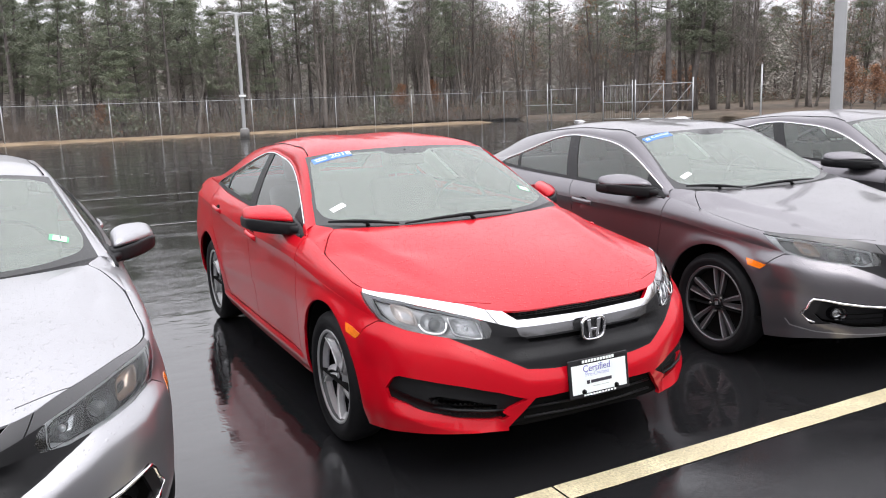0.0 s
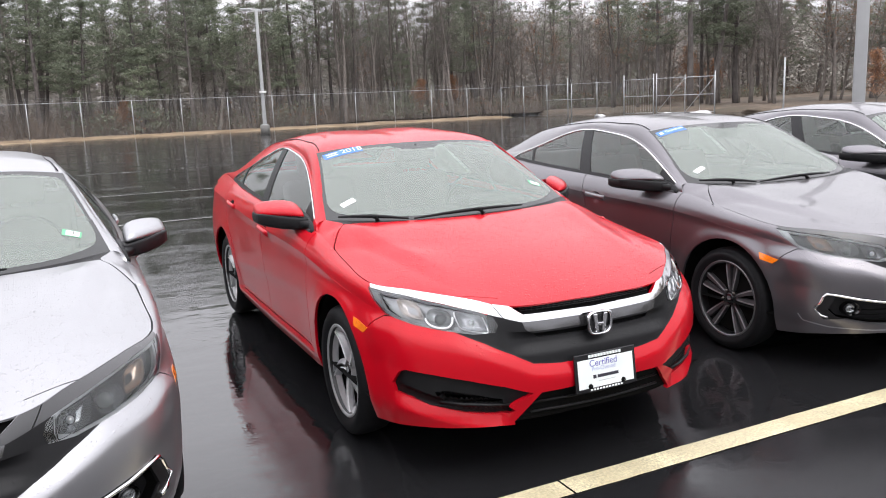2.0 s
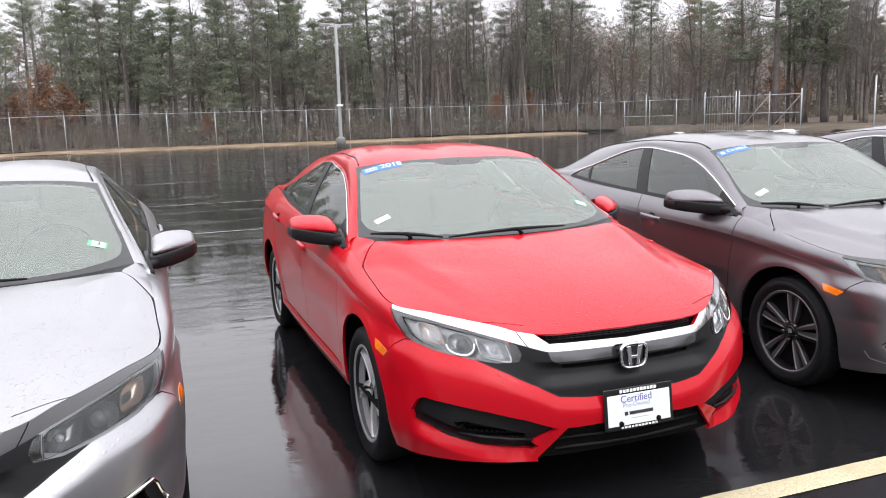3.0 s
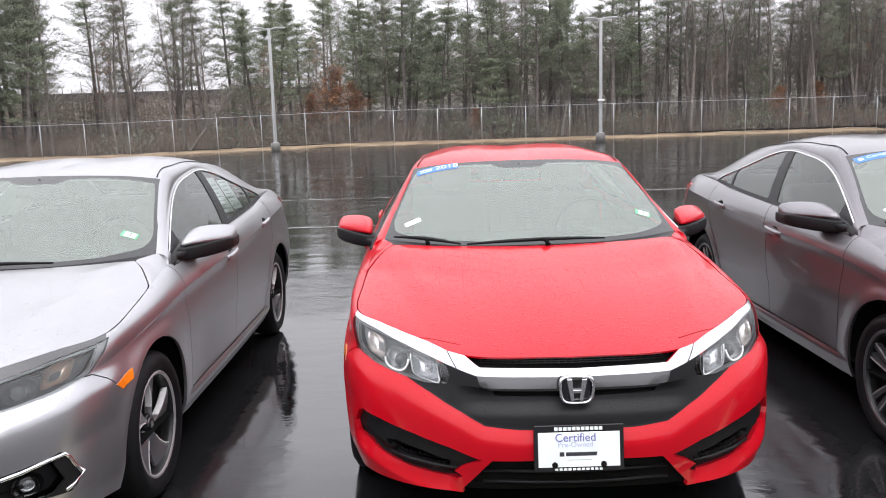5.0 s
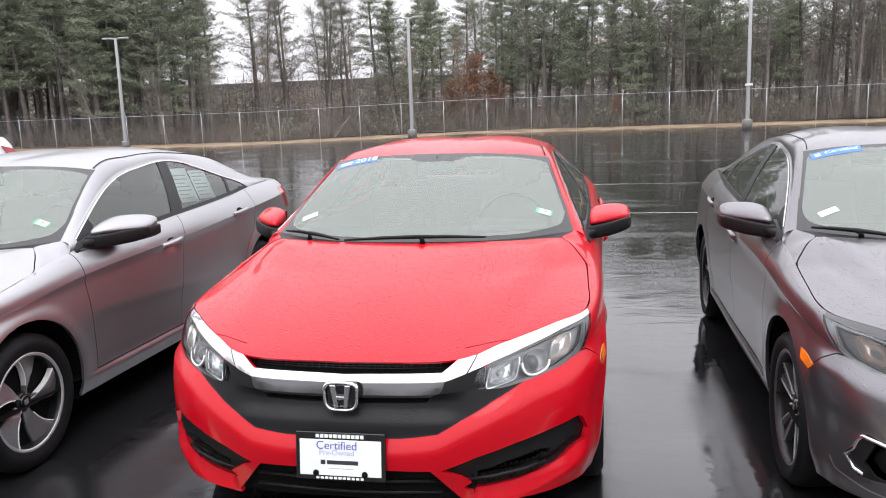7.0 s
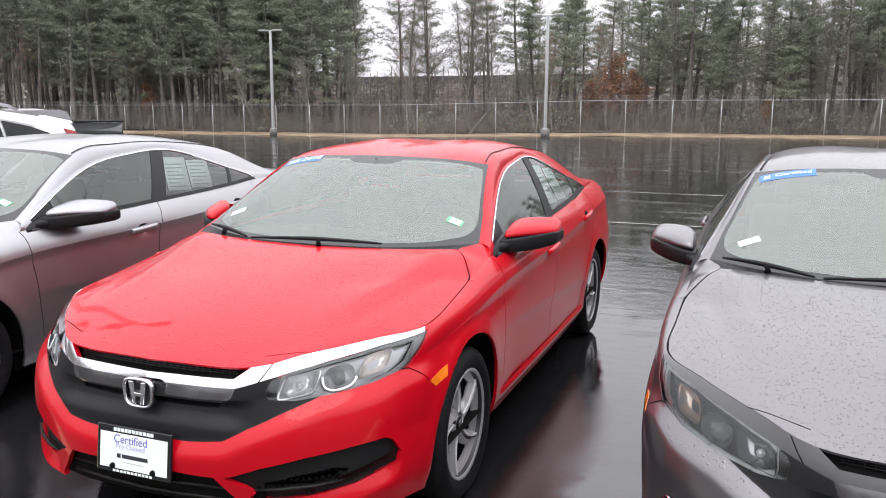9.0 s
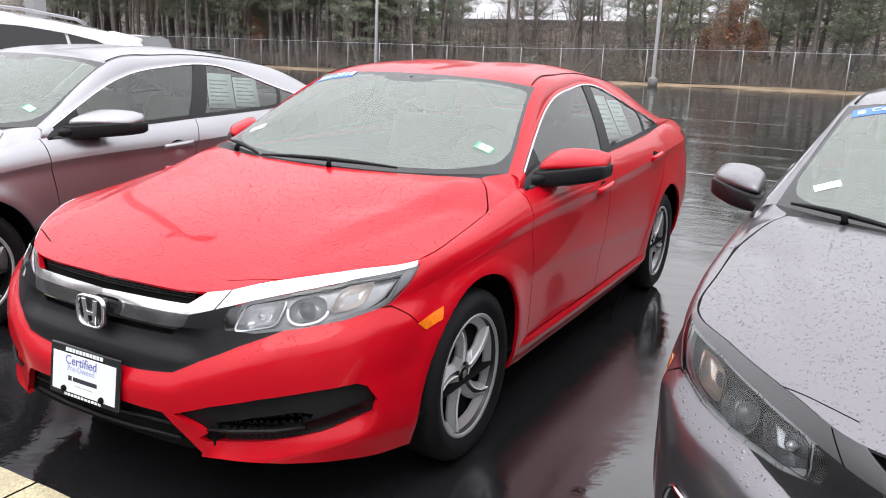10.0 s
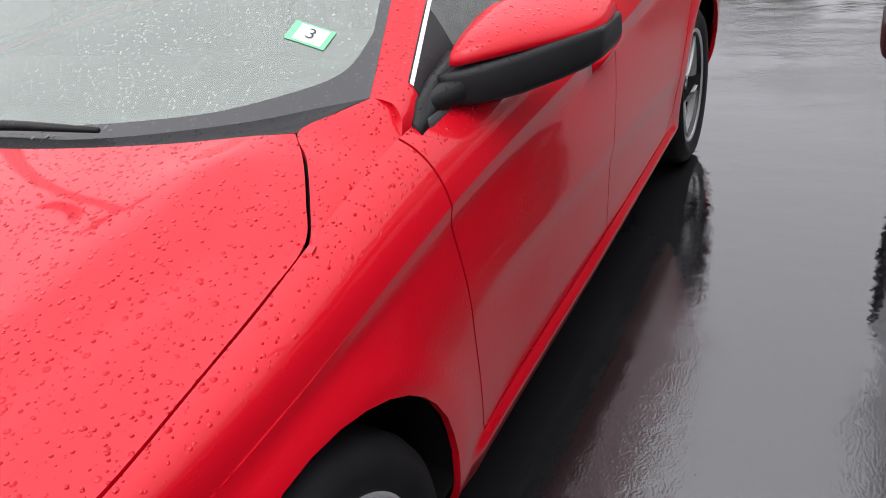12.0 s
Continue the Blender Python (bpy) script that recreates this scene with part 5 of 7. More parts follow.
        part("tail_light", panel([sk], "tail_light", M["tail"], .012, sg), None, root, "red tail light")
    # panels
    for sg in (1, -1):
        part("fender", panel([sk, TOPS["fender"]], "fender", P, .014, sg), None, root)
        fd = part("front_door", panel([sk], "front_door", P, .014, sg), None, root)
        rd = part("rear_door", panel([sk], "rear_door", P, .014, sg), None, root)
        part("quarter_panel", panel([sk], "quarter", P, .014, sg), None, root)
        part("rocker_panel", panel([sk], "rocker", P, .014, sg), None, root)
        part("panel_gap", panel([sk], "gap", M["seal"], 0, sg, .008), None, root)["kind"] = "stuff"
        hp = M["chrome"] if handles == "chrome" else P
        door_handle(fd, sg, 1.31, .842, sk, hp)
        door_handle(rd, sg, 2.335, .902, sk, hp)
        part("side_frame", panel([CABIN], "side_frame", P, .02, sg), None, root)
        part("window_trim", panel([CABIN], "chrome_strip", M["chrome"], .010, sg, -.003), None, root, "chrome window trim")
        part("belt_moulding", panel([CABIN], "belt_trim", M["plastic"], .012, sg, -.002), None, root)
        part("pillar_trim", panel([CABIN], "pillar_trim", M["plastic"], .010, sg), None, root)
        part("mirror_patch", panel([CABIN], "mirror_patch", M["plastic"], .010, sg), None, root)
        part("window_divider", panel([CABIN], "divider", M["plastic"], .010, sg), None, root)
        for g, par in (("front_glass", fd), ("rear_glass", rd), ("quarter_glass", root)):
            part("side_window", panel([CABIN], g, M["side_glass"], 0, sg, .004), None, par)
        door_mirror(root, sg, P)
        for j, cy in enumerate((0.0, 2.70)):
            part("wheel_arch_liner", mesh_of("wheel_arch_liner", [(sg * (q[0] + .855), q[1] + cy, max(q[2] + .318, .30)) for q in lathe([(.384, 0), (.390, -.06), (.390, -.30), (.05, -.30)], 48)[0]], lathe([(0, 0)] * 4, 48)[1], M["seal"]), None, root)
            wheel(root, Matrix.Translation((sg * .812, cy, .3165)) @ (pose(0, 0, 0, 0, 0, 180) if sg < 0 else Matrix()), style, turns[j * 2 + (sg < 0)])
    hood = part("hood", panel([TOPS["hood"]], "hood", P, .008, 0), None, root, "hood beaded with rain")
    for sg in (1, -1):
        part("hood_seal", tube([(sg * (x + .001), y, z - .016) for x, y, z in line_fn([(.813, -.315, .808), (.8222, -.21, .8215), (.8172, -.07, .8414), (.812, .08, .8655), (.804, .18, .884), (.775, .237, .916), (.735, .30, .952), (.693, .347, .975)])(np.linspace(0, 7, 40))], .0055, 6), M["seal"], root)
    for sg in (1, -1):
        part("hood_gap", panel([TOPS["hood"]], "gap", M["seal"], 0, sg, .003), None, hood)
    part("cowl", panel([TOPS["cowl"]], "cowl", M["plastic"], .03, 0), None, root)
    ws = part("windscreen", panel([TOPS["windscreen"]], "windscreen", M["glass"], 0, 0), None, root, "wet greenish windscreen")
    part("windscreen_border", panel([TOPS["windscreen"]], "frit", M["frit"], .006, 0), None, ws)
    part("roof", panel([TOPS["roof"]], "roof", P, .02, 0), None, root)
    for sg in (1, -1):
        part("roof_moulding", tube([(sg * (float(x) - .018), float(y), float(z) + .008) for x, y, z in rail(np.linspace(1.02, 3.9, 24))], .0028, 6), M["plastic"], root)
    rw = part("rear_window", panel([TOPS["rear_window"]], "rear_window", M["side_glass"], 0, 0), None, root)
    part("rear_window_border", panel([TOPS["rear_window"]], "frit", M["frit"], .006, 0), None, rw)
    part("boot_lid", panel([TOPS["boot_lid"]], "boot_lid", P, .02, 0), None, root)
    part("rear_bumper", panel([sk], "rear_bumper", P, .02, 0), None, root)
    # under the skin
    part("underbody", box((-.80, .36, .17), (.80, 2.34, .30), .03), M["seal"], root)
    part("engine_bay", box((-.60, -.68, .22), (.60, .36, .60), .04), M["seal"], root)
    part("rear_floor", box((-.62, 2.34, .165), (.62, 3.58, .62), .04), M["seal"], root)
    part("rear_valance", box((-.70, 3.10, .20), (.70, 3.50, .44), .04), M["seal"], root)
    for sg in (1, -1):
        part("door_lining", box((min(sg * .80, sg * .825), .52, .30), (max(sg * .80, sg * .825), 2.55, .94), .01), M["dash"], root)
    dashb = part("dashboard", smooth_bm(box((-.74, .42, .55), (.74, .92, .955), .06, 3)), M["dash"], root)
    part("instrument_hood", smooth_bm(box((.20, .66, .93), (.60, .92, 1.0), .03, 3)), M["dash"], dashb)
    part("steering_wheel", mesh_of("steering_wheel", [(q[0] + .40, q[1] + .98, q[2] + .93) for q in [(p[0], p[2] * .42 + p[1] * 0 , p[1]) for p in lathe([(.175, 0), (.185, .01), (.195, 0), (.185, -.01), (.175, 0)], 40, "z")[0]]], lathe([(0, 0)] * 5, 40)[1], M["dash"]), None, root)
    seat(root, -.37, 1.15), seat(root, .37, 1.15)
    seat(root, 0, 2.10, "rear_seat", .66)
    part("parcel_shelf", box((-.62, 2.72, .98), (.62, 3.2, 1.0), .005), M["trim"], root)
    part("headliner", panel([TOPS["roof"]], "roof", M["headliner"], 0, 0, .03), None, root)
    part("cabin_bulkhead", box((-.74, .38, .30), (.74, .44, .92), .01), M["seal"], root)
    mir = part("rear_view_mirror", smooth_bm(box((-.11, .90, 1.235), (.11, .93, 1.295), .012, 3)), M["dash"], root)
    part("mirror_stalk", tube([(0, .93, 1.27), (0, .955, 1.325)], .012), M["dash"], mir)
    # wipers
    wiper(root, (.06, .215, .972), (.02, .268, .992), (-.33, .255, .980), (.345, .285, .988))
    wiper(root, (-.52, .30, .978), (-.53, .335, .994), (-.69, .432, 1.002), (-.36, .262, .982))
    # emblem and plate
    ring = []
    vs, fs = [], []
    for k in range(40):
        a = 2 * math.pi * k / 40
        c, s = math.cos(a), math.sin(a)
        q = (math.copysign(abs(c) ** .55, c), math.copysign(abs(s) ** .55, s))
        for o, y in ((1.0, 0), (1.0, -.010), (.93, -.014), (.84, -.010), (.84, 0)):
            vs.append((q[0] * .062 * o * (1 + .05 * q[1]), -.893 + y, .635 + q[1] * .052 * o))
    for k in range(40):
        for j in range(4):
            fs.append((k * 5 + j, ((k + 1) % 40) * 5 + j, ((k + 1) % 40) * 5 + j + 1, k * 5 + j + 1))
    emb = part("emblem", mesh_of("emblem", vs, fs, M["chrome"]), None, root, "chrome nose emblem")
    part("emblem_back", box((-.056, -.893, .588), (.056, -.884, .682), .012), M["gloss_black"], emb)
    for sg in (1, -1):
        leg = box((-.0085, -.9, -.040), (.0085, -.886, .040), .003)
        for v in leg.verts:  # the legs splay and widen towards the top
            v.co.x = v.co.x * (1 + v.co.z * 7) + sg * (.021 + v.co.z * .14)
        part("emblem_bar", leg, M["chrome"], emb).matrix_local = Matrix.Translation((0, -.005, .635))
    part("emblem_bar", box((-.018, -.905, .623), (.018, -.893, .637), .003), M["chrome"], emb)
    if plate:
        tilt = Matrix.Translation((0, -.935, .438)) @ pose(0, 0, 0, 83, 0, 0)
        pl = part("licence_plate", box((-.157, -.082, -.006), (.157, .082, .004), .004), M["gloss_black"], root, "dealer plate in a black frame")
        pl.matrix_local = tilt
        part("plate_face", box((-.142, -.066, .0), (.142, .056, .0055), .001), M["paper"], pl)
        lettering("Certified", .040, M["blue_ink"], pl, pose(-.012, .036, .006))
        lettering("Pre-Owned", .026, M["pale_ink"], pl, pose(-.012, .012, .006))
        part("print_bar", box((-.046, -.027, .0055), (.062, -.014, .0064)), M["ink"], pl)
        part("print_mark", box((-.068, -.028, .0055), (-.052, -.013, .0064), .0004), M["ink"], pl)
        part("print_bar", box((-.040, -.042, .0055), (.045, -.040, .0062)), M["print"], pl)
        for k in range(11):
            part("frame_bar", box((-.085 + k * .0155, .062, .004), (-.073 + k * .0155, .074, .0052)), M["paper"], pl)
            part("frame_bar", box((-.085 + k * .0155, -.078, .004), (-.074 + k * .0155, -.070, .0052)), M["paper"], pl)
        for x in (-.085, .085):
            part("plate_bolt", mesh_of("plate_bolt", [(q[0] + x, q[1] - .058, q[2]) for q in lathe([(.011, .004), (.009, .012), (.0005, .013)], 16, "z")[0]], lathe([(0, 0)] * 3, 16)[1], M["seal"]), None, pl)
    # stickers
    if screen_text:
        m = on_screen(-.462, .975, -3)
        st = flat_piece("screen_sticker", root, m, .235, .062, M["blue_sticker"], .0015, "blue dealer sticker on the windscreen")
        if screen_text == "2018":
            flat_text("2018", .060, M["paper"], st, m, .055, 0, 1.1, .0052)
            flat_piece("print_bar", st, m, .07, .010, M["paper"], .0024, "", -.065, .011)
            flat_piece("print_bar", st, m, .07, .007, M["paper"], .0024, "", -.065, -.010)
        else:
            flat_text("Certified", .036, M["paper"], st, m, .025, .002, 1.2, .0052)
            flat_piece("print_mark", st, m, .026, .026, M["paper"], .0024, "", -.085, .001)
    if reg:
        m = on_screen(.598, .555)
        rg = flat_piece("registration_sticker", root, m, .080, .044, M["green_sticker"], .0015, "green and white month sticker")
        flat_piece("sticker_face", rg, m, .056, .036, M["paper"], .0024, "", .003, 0)
        flat_text("3", .032, M["ink"], rg, m, .003, 0, 1.2, .0048)
    m = on_screen(-.596, .535, 8)
    tag = flat_piece("paper_tag", root, m, .085, .038, M["paper"], .0015, "white paper tag")
    for k in range(4):
        flat_piece("print_bar", tag, m, .012, .008, M["print"], .0024, "", -.026 + k * .017, 0)
    if papers:
        for sg in papers:
            for k in range(2):
                y0 = 1.70 + k * .245
                q = part("window_paper", loft_mesh("window_paper", [[(sg * (.772 - (z - 1.03) * .74 + o), y0 + dy + (z - 1.03) * .60, z) for o in (0, .002)] + [(sg * (.772 - (z - 1.03) * .74 + o), y0 + dy + .235 + (z - 1.03) * .60, z - .012) for o in (.002, 0)] for z, dy in ((1.040, 0), (1.13, 0), (1.255 - .03 * k, 0))], M["sheet"]), None, root, "white printed window sheet")
                for r in range(7):
                    z = 1.06 + r * .024
                    yy = y0 + .02 + (z - 1.03) * .60
                    part("print_bar", loft_mesh("print_bar", [[(sg * (.775 - (zz - 1.03) * .74), yy, zz), (sg * (.7772 - (zz - 1.03) * .74), yy, zz), (sg * (.7772 - (zz - 1.03) * .74), yy + .17 - .05 * (r % 3 == 1), zz - .009), (sg * (.775 - (zz - 1.03) * .74), yy + .17 - .05 * (r % 3 == 1), zz - .009)] for zz in (z, z + .008)], M["print"]), None, q)
    return root


make_car(pose(0, 0, 0), "red", "old", "twin", "wet red four-door sedan with a chrome nose bar", turns=(10, 30, 25, 50), papers=(1,))
make_car(pose(-2.558, -.27, 0, 0, 0, .4), "silver", "late", "blade", "wet silver four-door sedan with a dark nose bar", plate=False, screen_text="", turns=(5, 0, 33, 0), papers=(1, -1))
make_car(pose(2.48, -.01, 0, 0, 0, -.8), "grey", "late", "ten", "wet dark grey four-door sedan beaded with rain", plate=False, screen_text="Certified", reg=False, turns=(0, 12, 0, 40), papers=(1,))
make_car(pose(5.15, .25, 0, 0, 0, 0), "grey", "late", "ten", "dark grey four-door sedan at the row's end", plate=False, screen_text="", turns=(0, 12, 0, 40), papers=(1,))


# ---- ground ----
def lot_height(x, y):
    """The lot leans very slightly across, far from the cars."""
    far = min(1.0, max(0.0, (y - 14) / 38.0))
    return far * float(np.interp(x, [-60, -24, -8, 12, 60], [-.34, -.28, .06, .10, .20]))


def sheet(name, xs, ys, z, material):
    vs = [(x, y, z(x, y)) for y in ys for x in xs]
    n = len(xs)
    fs = [(j * n + i, j * n + i + 1, (j + 1) * n + i + 1, (j + 1) * n + i) for j in range(len(ys) - 1) for i in range(n - 1)]
    return new(name, mesh_of(name, vs, fs, material))


XS = [-2500, -600, -200, -120] + list(range(-80, 81, 5)) + [120, 200, 600, 2500]
YS = [-2500, -600, -150, -60] + list(range(-20, 81, 4)) + [100, 140, 240, 600, 2500]
tagged(sheet("road", XS, YS, lot_height, M["asphalt"]), "wet black asphalt of the parking lot", "asphalt", kind="structure")

FENCE = [(-95.4, 54.4), (31.4, 54.4)]
GATE = [(31.4, 54.4), (36.02, 44.5)]  # the run beside the gate turns towards the cars


def walk_along(line, step):
    """Points at even steps along a polyline, with its heading."""
    out, left = [], 0.0
    for (ax, ay), (bx, by) in zip(line, line[1:]):
        L = math.hypot(bx - ax, by - ay)
        s = left
        while s < L:
            u = s / L
            out.append((ax + (bx - ax) * u, ay + (by - ay) * u, math.atan2(by - ay, bx - ax)))
            s += step
        left = s - L
    return out


# sandy verge and the wood's floor
inner, outer = [], []
for x, y, a in walk_along(FENCE, 0.7):
    w = 2.3 + 0.5 * noise.noise((x * 0.15, y * 0.15, 1.0)) + 0.25 * noise.noise((x * 0.9, 0, 4.0))
    inner.append((x + math.sin(a) * w, y - math.cos(a) * w))
    outer.append((x - math.sin(a) * 1.2, y + math.cos(a) * 1.2))
vs, fs = [], []
for (ix, iy), (ox, oy) in zip(inner, outer):
    for k in range(6):
        u = k / 5
        x, y = ix + (ox - ix) * u, iy + (oy - iy) * u
        vs.append((x, y, lot_height(x, y) + (0.004 if k == 0 else 0.05 + 0.10 * u + 0.05 * noise.noise((x * 0.8, y * 0.8, 2.0)))))
for i in range(len(inner) - 1):
    for k in range(5):
        fs.append((i * 6 + k, (i + 1) * 6 + k, (i + 1) * 6 + k + 1, i * 6 + k + 1))
tagged(new("verge", mesh_of("verge", [(x, y, z) for x, y, z in vs], [f[::-1] for f in fs], M["sand"])), "sandy verge with dead grass below the fence", "verge", kind="structure")


def wood_floor(x, y):
    return lot_height(x, y) + 0.10 + 0.35 * noise.noise((x * 0.05, y * 0.05, 7.0)) + max(0, (y - 75)) * 0.012


gx = [x * 6.0 for x in range(-26, 27)]
vs, fs = [], []
for j in range(14):
    for x in gx:
        base = np.interp(x, [-156, -60, -48, -42, -37, -31, -23, 24, 31, 36, 39, 60, 156], [55.2, 55.2, 55.2, 55.2, 55.2, 55.2, 55.2, 55.3, 55.8, 56.2, 57, 62, 70])
        y = base + (j / 13.0) ** 1.6 * 110 + (0.3 if j == 0 else 0)
        vs.append((x, y, wood_floor(x, y)))
n = len(gx)
for j in range(13):
    for i in range(n - 1):
        fs.append((j * n + i, j * n + i + 1, (j + 1) * n + i + 1, (j + 1) * n + i))
tagged(new("ground", mesh_of("ground", vs, fs, M["leaf_floor"])), "forest floor under brown leaf litter", "ground", kind="structure")


EDGE = [(36.5, 57.0), (39.6, 50.0), (39.8, 39.5), (41.5, 33.0), (46.0, 22.0), (58.0, 6.0), (76.0, -12.0)]
side = walk_along(EDGE, 2.0)
vs, fs = [], []
for x, y, a in side:
    for k, d in enumerate((0, .5, 1.6, 5, 14, 34, 70)):
        px_, py_ = x + d * .93, y + d * .37
        bank = (0, .16, .34, .30, .30, .6, 1.4)[k] * (1 + .5 * noise.noise((px_ * .5, py_ * .5, 5.0)))
        vs.append((px_, py_, lot_height(px_, py_) + .004 + bank))
for i in range(len(side) - 1):
    for k in range(6):
        fs.append((i * 7 + k, (i + 1) * 7 + k, (i + 1) * 7 + k + 1, i * 7 + k + 1))
tagged(new("ground", mesh_of("ground", vs, fs, M["leaf_floor"])), "leaf-strewn bank under the trees past the gate", "ground", kind="structure")


# painted lines
def stripe(name, x0, x1, y0, y1, material, label, z=0.004):
    """A painted line with slightly ragged edges, laid on the asphalt."""
    along_x = (x1 - x0) > (y1 - y0)
    L = max(x1 - x0, y1 - y0)
    n = int(L / 0.08) + 1
    vs, fs = [], []
    for i in range(n + 1):
        u = i / n
        for k, e in enumerate((0, 1)):
            r = 0.004 * noise.noise((u * L * 7, k * 5.0, x0))
            if along_x:
                x, y = x0 + (x1 - x0) * u, (y0, y1)[e] + r
            else:
                x, y = (x0, x1)[e] + r, y0 + (y1 - y0) * u
            vs.append((x, y, lot_height(x, y) + z))
    for i in range(n):
        fs.append((2 * i, 2 * i + 2, 2 * i + 3, 2 * i + 1) if along_x else (2 * i, 2 * i + 1, 2 * i + 3, 2 * i + 2))
    ob = new(name, mesh_of(name, vs, fs, material))
    return tagged(ob, label, "road marking", "road markings", "structure")


stripe("yellow_line", -9.0, -.262, -1.078, -.955, M["yellow_line"], "wet yellow painted line in front of the cars")
stripe("yellow_line", -.252, 9.0, -1.080, -.955, M["yellow_line"], "wet yellow painted line in front of the cars")
for y in (8.75, 13.45, 20.0, 24.6, 31.4, 36.0, 43.0):
    stripe("aisle_line", -30.0, 30.0, y - .042, y + .042, M["white_line"], "long worn white line across the lot")

# ---- fence ----
def fence_run(line, name, label, high=2.44, step=3.17):
    fence = empty(name, Matrix(), label, "fence")
    posts = walk_along(line, step)
    b = tube([(0, 0, 0), (0, 0, high)], .034, 8)
    post_me = part("post", b, M["galv"], fence)
    arm_b = tube([(0, 0, high - .02), (0, -.13, high + .30)], .018, 6)
    arm_me = part("barb_arm", arm_b, M["galv"], fence)
    for i, (x, y, a) in enumerate(posts):
        p = post_me if i == 0 else new("post", post_me.data)
        q = arm_me if i == 0 else new("barb_arm", arm_me.data)
        for o in (p, q):
            o.parent = fence
            o.matrix_local = Matrix.Translation((x, y, lot_height(x, y))) @ Matrix.Rotation(a, 4, "Z")
    dense = walk_along(line, 1.0)
    for hz, r, nm in ((high - .03, .021, "top_rail"), (.06, .004, "bottom_wire")):
        part(nm, tube([(x, y, lot_height(x, y) + hz) for x, y, a in dense], r, 6), M["galv"], fence)
    for k in range(3):
        part("barbed_wire", tube([(x + math.sin(a) * .13 * (k + 1) / 3, y - math.cos(a) * .13 * (k + 1) / 3, lot_height(x, y) + high + .10 * (k + 1)) for x, y, a in dense], .004, 3), M["galv"], fence)
    # woven wires
    vs, fs = [], []
    cols = walk_along(line, 0.075)
    rise = int((high - .12) / .075)

    def node(i, z):
        x, y, a = cols[max(0, min(i, len(cols) - 1))]
        return Vector((x, y, lot_height(x, y) + .06 + z))
    for i in range(0, len(cols)):
        for sgn in (1, -1):
            A, B = node(i, 0), node(i + sgn * rise, high - .12)
            base = len(vs)
            w = .0032
            for p in (A, B):
                vs += [tuple(p + Vector((-w, 0, 0))), tuple(p + Vector((w, 0, 0))), tuple(p + Vector((0, w, w)))]
            fs += [(base, base + 1, base + 4, base + 3), (base + 1, base + 2, base + 5, base + 4), (base + 2, base, base + 3, base + 5)]
    part("woven_wire", mesh_of("woven_wire", vs, fs, M["wire"]), None, fence, "galvanised chain-link wire")["kind"] = "stuff"
    return fence


fence_run(FENCE, "chain_link_fence", "tall galvanised chain-link fence with barbed wire arms")
side_run = fence_run(GATE, "chain_link_fence", "galvanised chain-link fence run beside the gate", step=2.2)
for s0, s1 in ((.385, .575), (.575, .78)):  # a braced panel in the run
    a, b = (Vector((*GATE[0], 0)).lerp(Vector((*GATE[1], 0)), q) for q in (s0, s1))
    part("mid_rail", tube([a + Vector((0, 0, 1.25 + lot_height(a.x, a.y))), b + Vector((0, 0, 1.25 + lot_height(b.x, b.y)))], .022, 6), M["galv"], side_run)
a = Vector((*GATE[0], 0)).lerp(Vector((*GATE[1], 0)), .575)
part("tall_post", tube([a, a + Vector((0, 0, 3.0))], .040, 8), M["galv"], side_run)


def swing_gate(p0, p1, high=2.5, braced=True):
    g = empty("metal_gate", Matrix(), "galvanised chain-link gate with bracing", "gate")
    a, b = Vector((*p0, 0)), Vector((*p1, 0))
    for p in (a, b):
        p.z = lot_height(p.x, p.y)
    z = Vector((0, 0, 1))
    for nm, q0, q1, r in (("gate_post", a, a + z * (high + .35), .045), ("gate_post", b, b + z * (high + .35), .045), ("gate_rail", a + z * .1, b + z * .1, .028), ("gate_rail", a + z * high, b + z * high, .028),
                          ("gate_rail", a + z * 1.3, b + z * 1.3, .024), ("gate_brace", a + z * .1, a.lerp(b, .5) + z * high, .02), ("gate_brace", a.lerp(b, .5) + z * .1, b + z * high, .02), ("gate_stile", a.lerp(b, .5), a.lerp(b, .5) + z * (high + .2), .03)):
        if braced or nm not in ("gate_brace", "gate_stile"):
            part(nm, tube([q0, q1], r, 8), M["galv"], g)
    for k in range(1, 12):
        if k != 6 and (not braced or k % 3 == 0):
            part("gate_bar", tube([a.lerp(b, k / 12) + z * .1, a.lerp(b, k / 12) + z * high], .008, 5), M["galv"], g)


swing_gate((36.05, 44.4), (36.85, 42.1), braced=False)
swing_gate((36.95, 41.9), (38.85, 38.2))


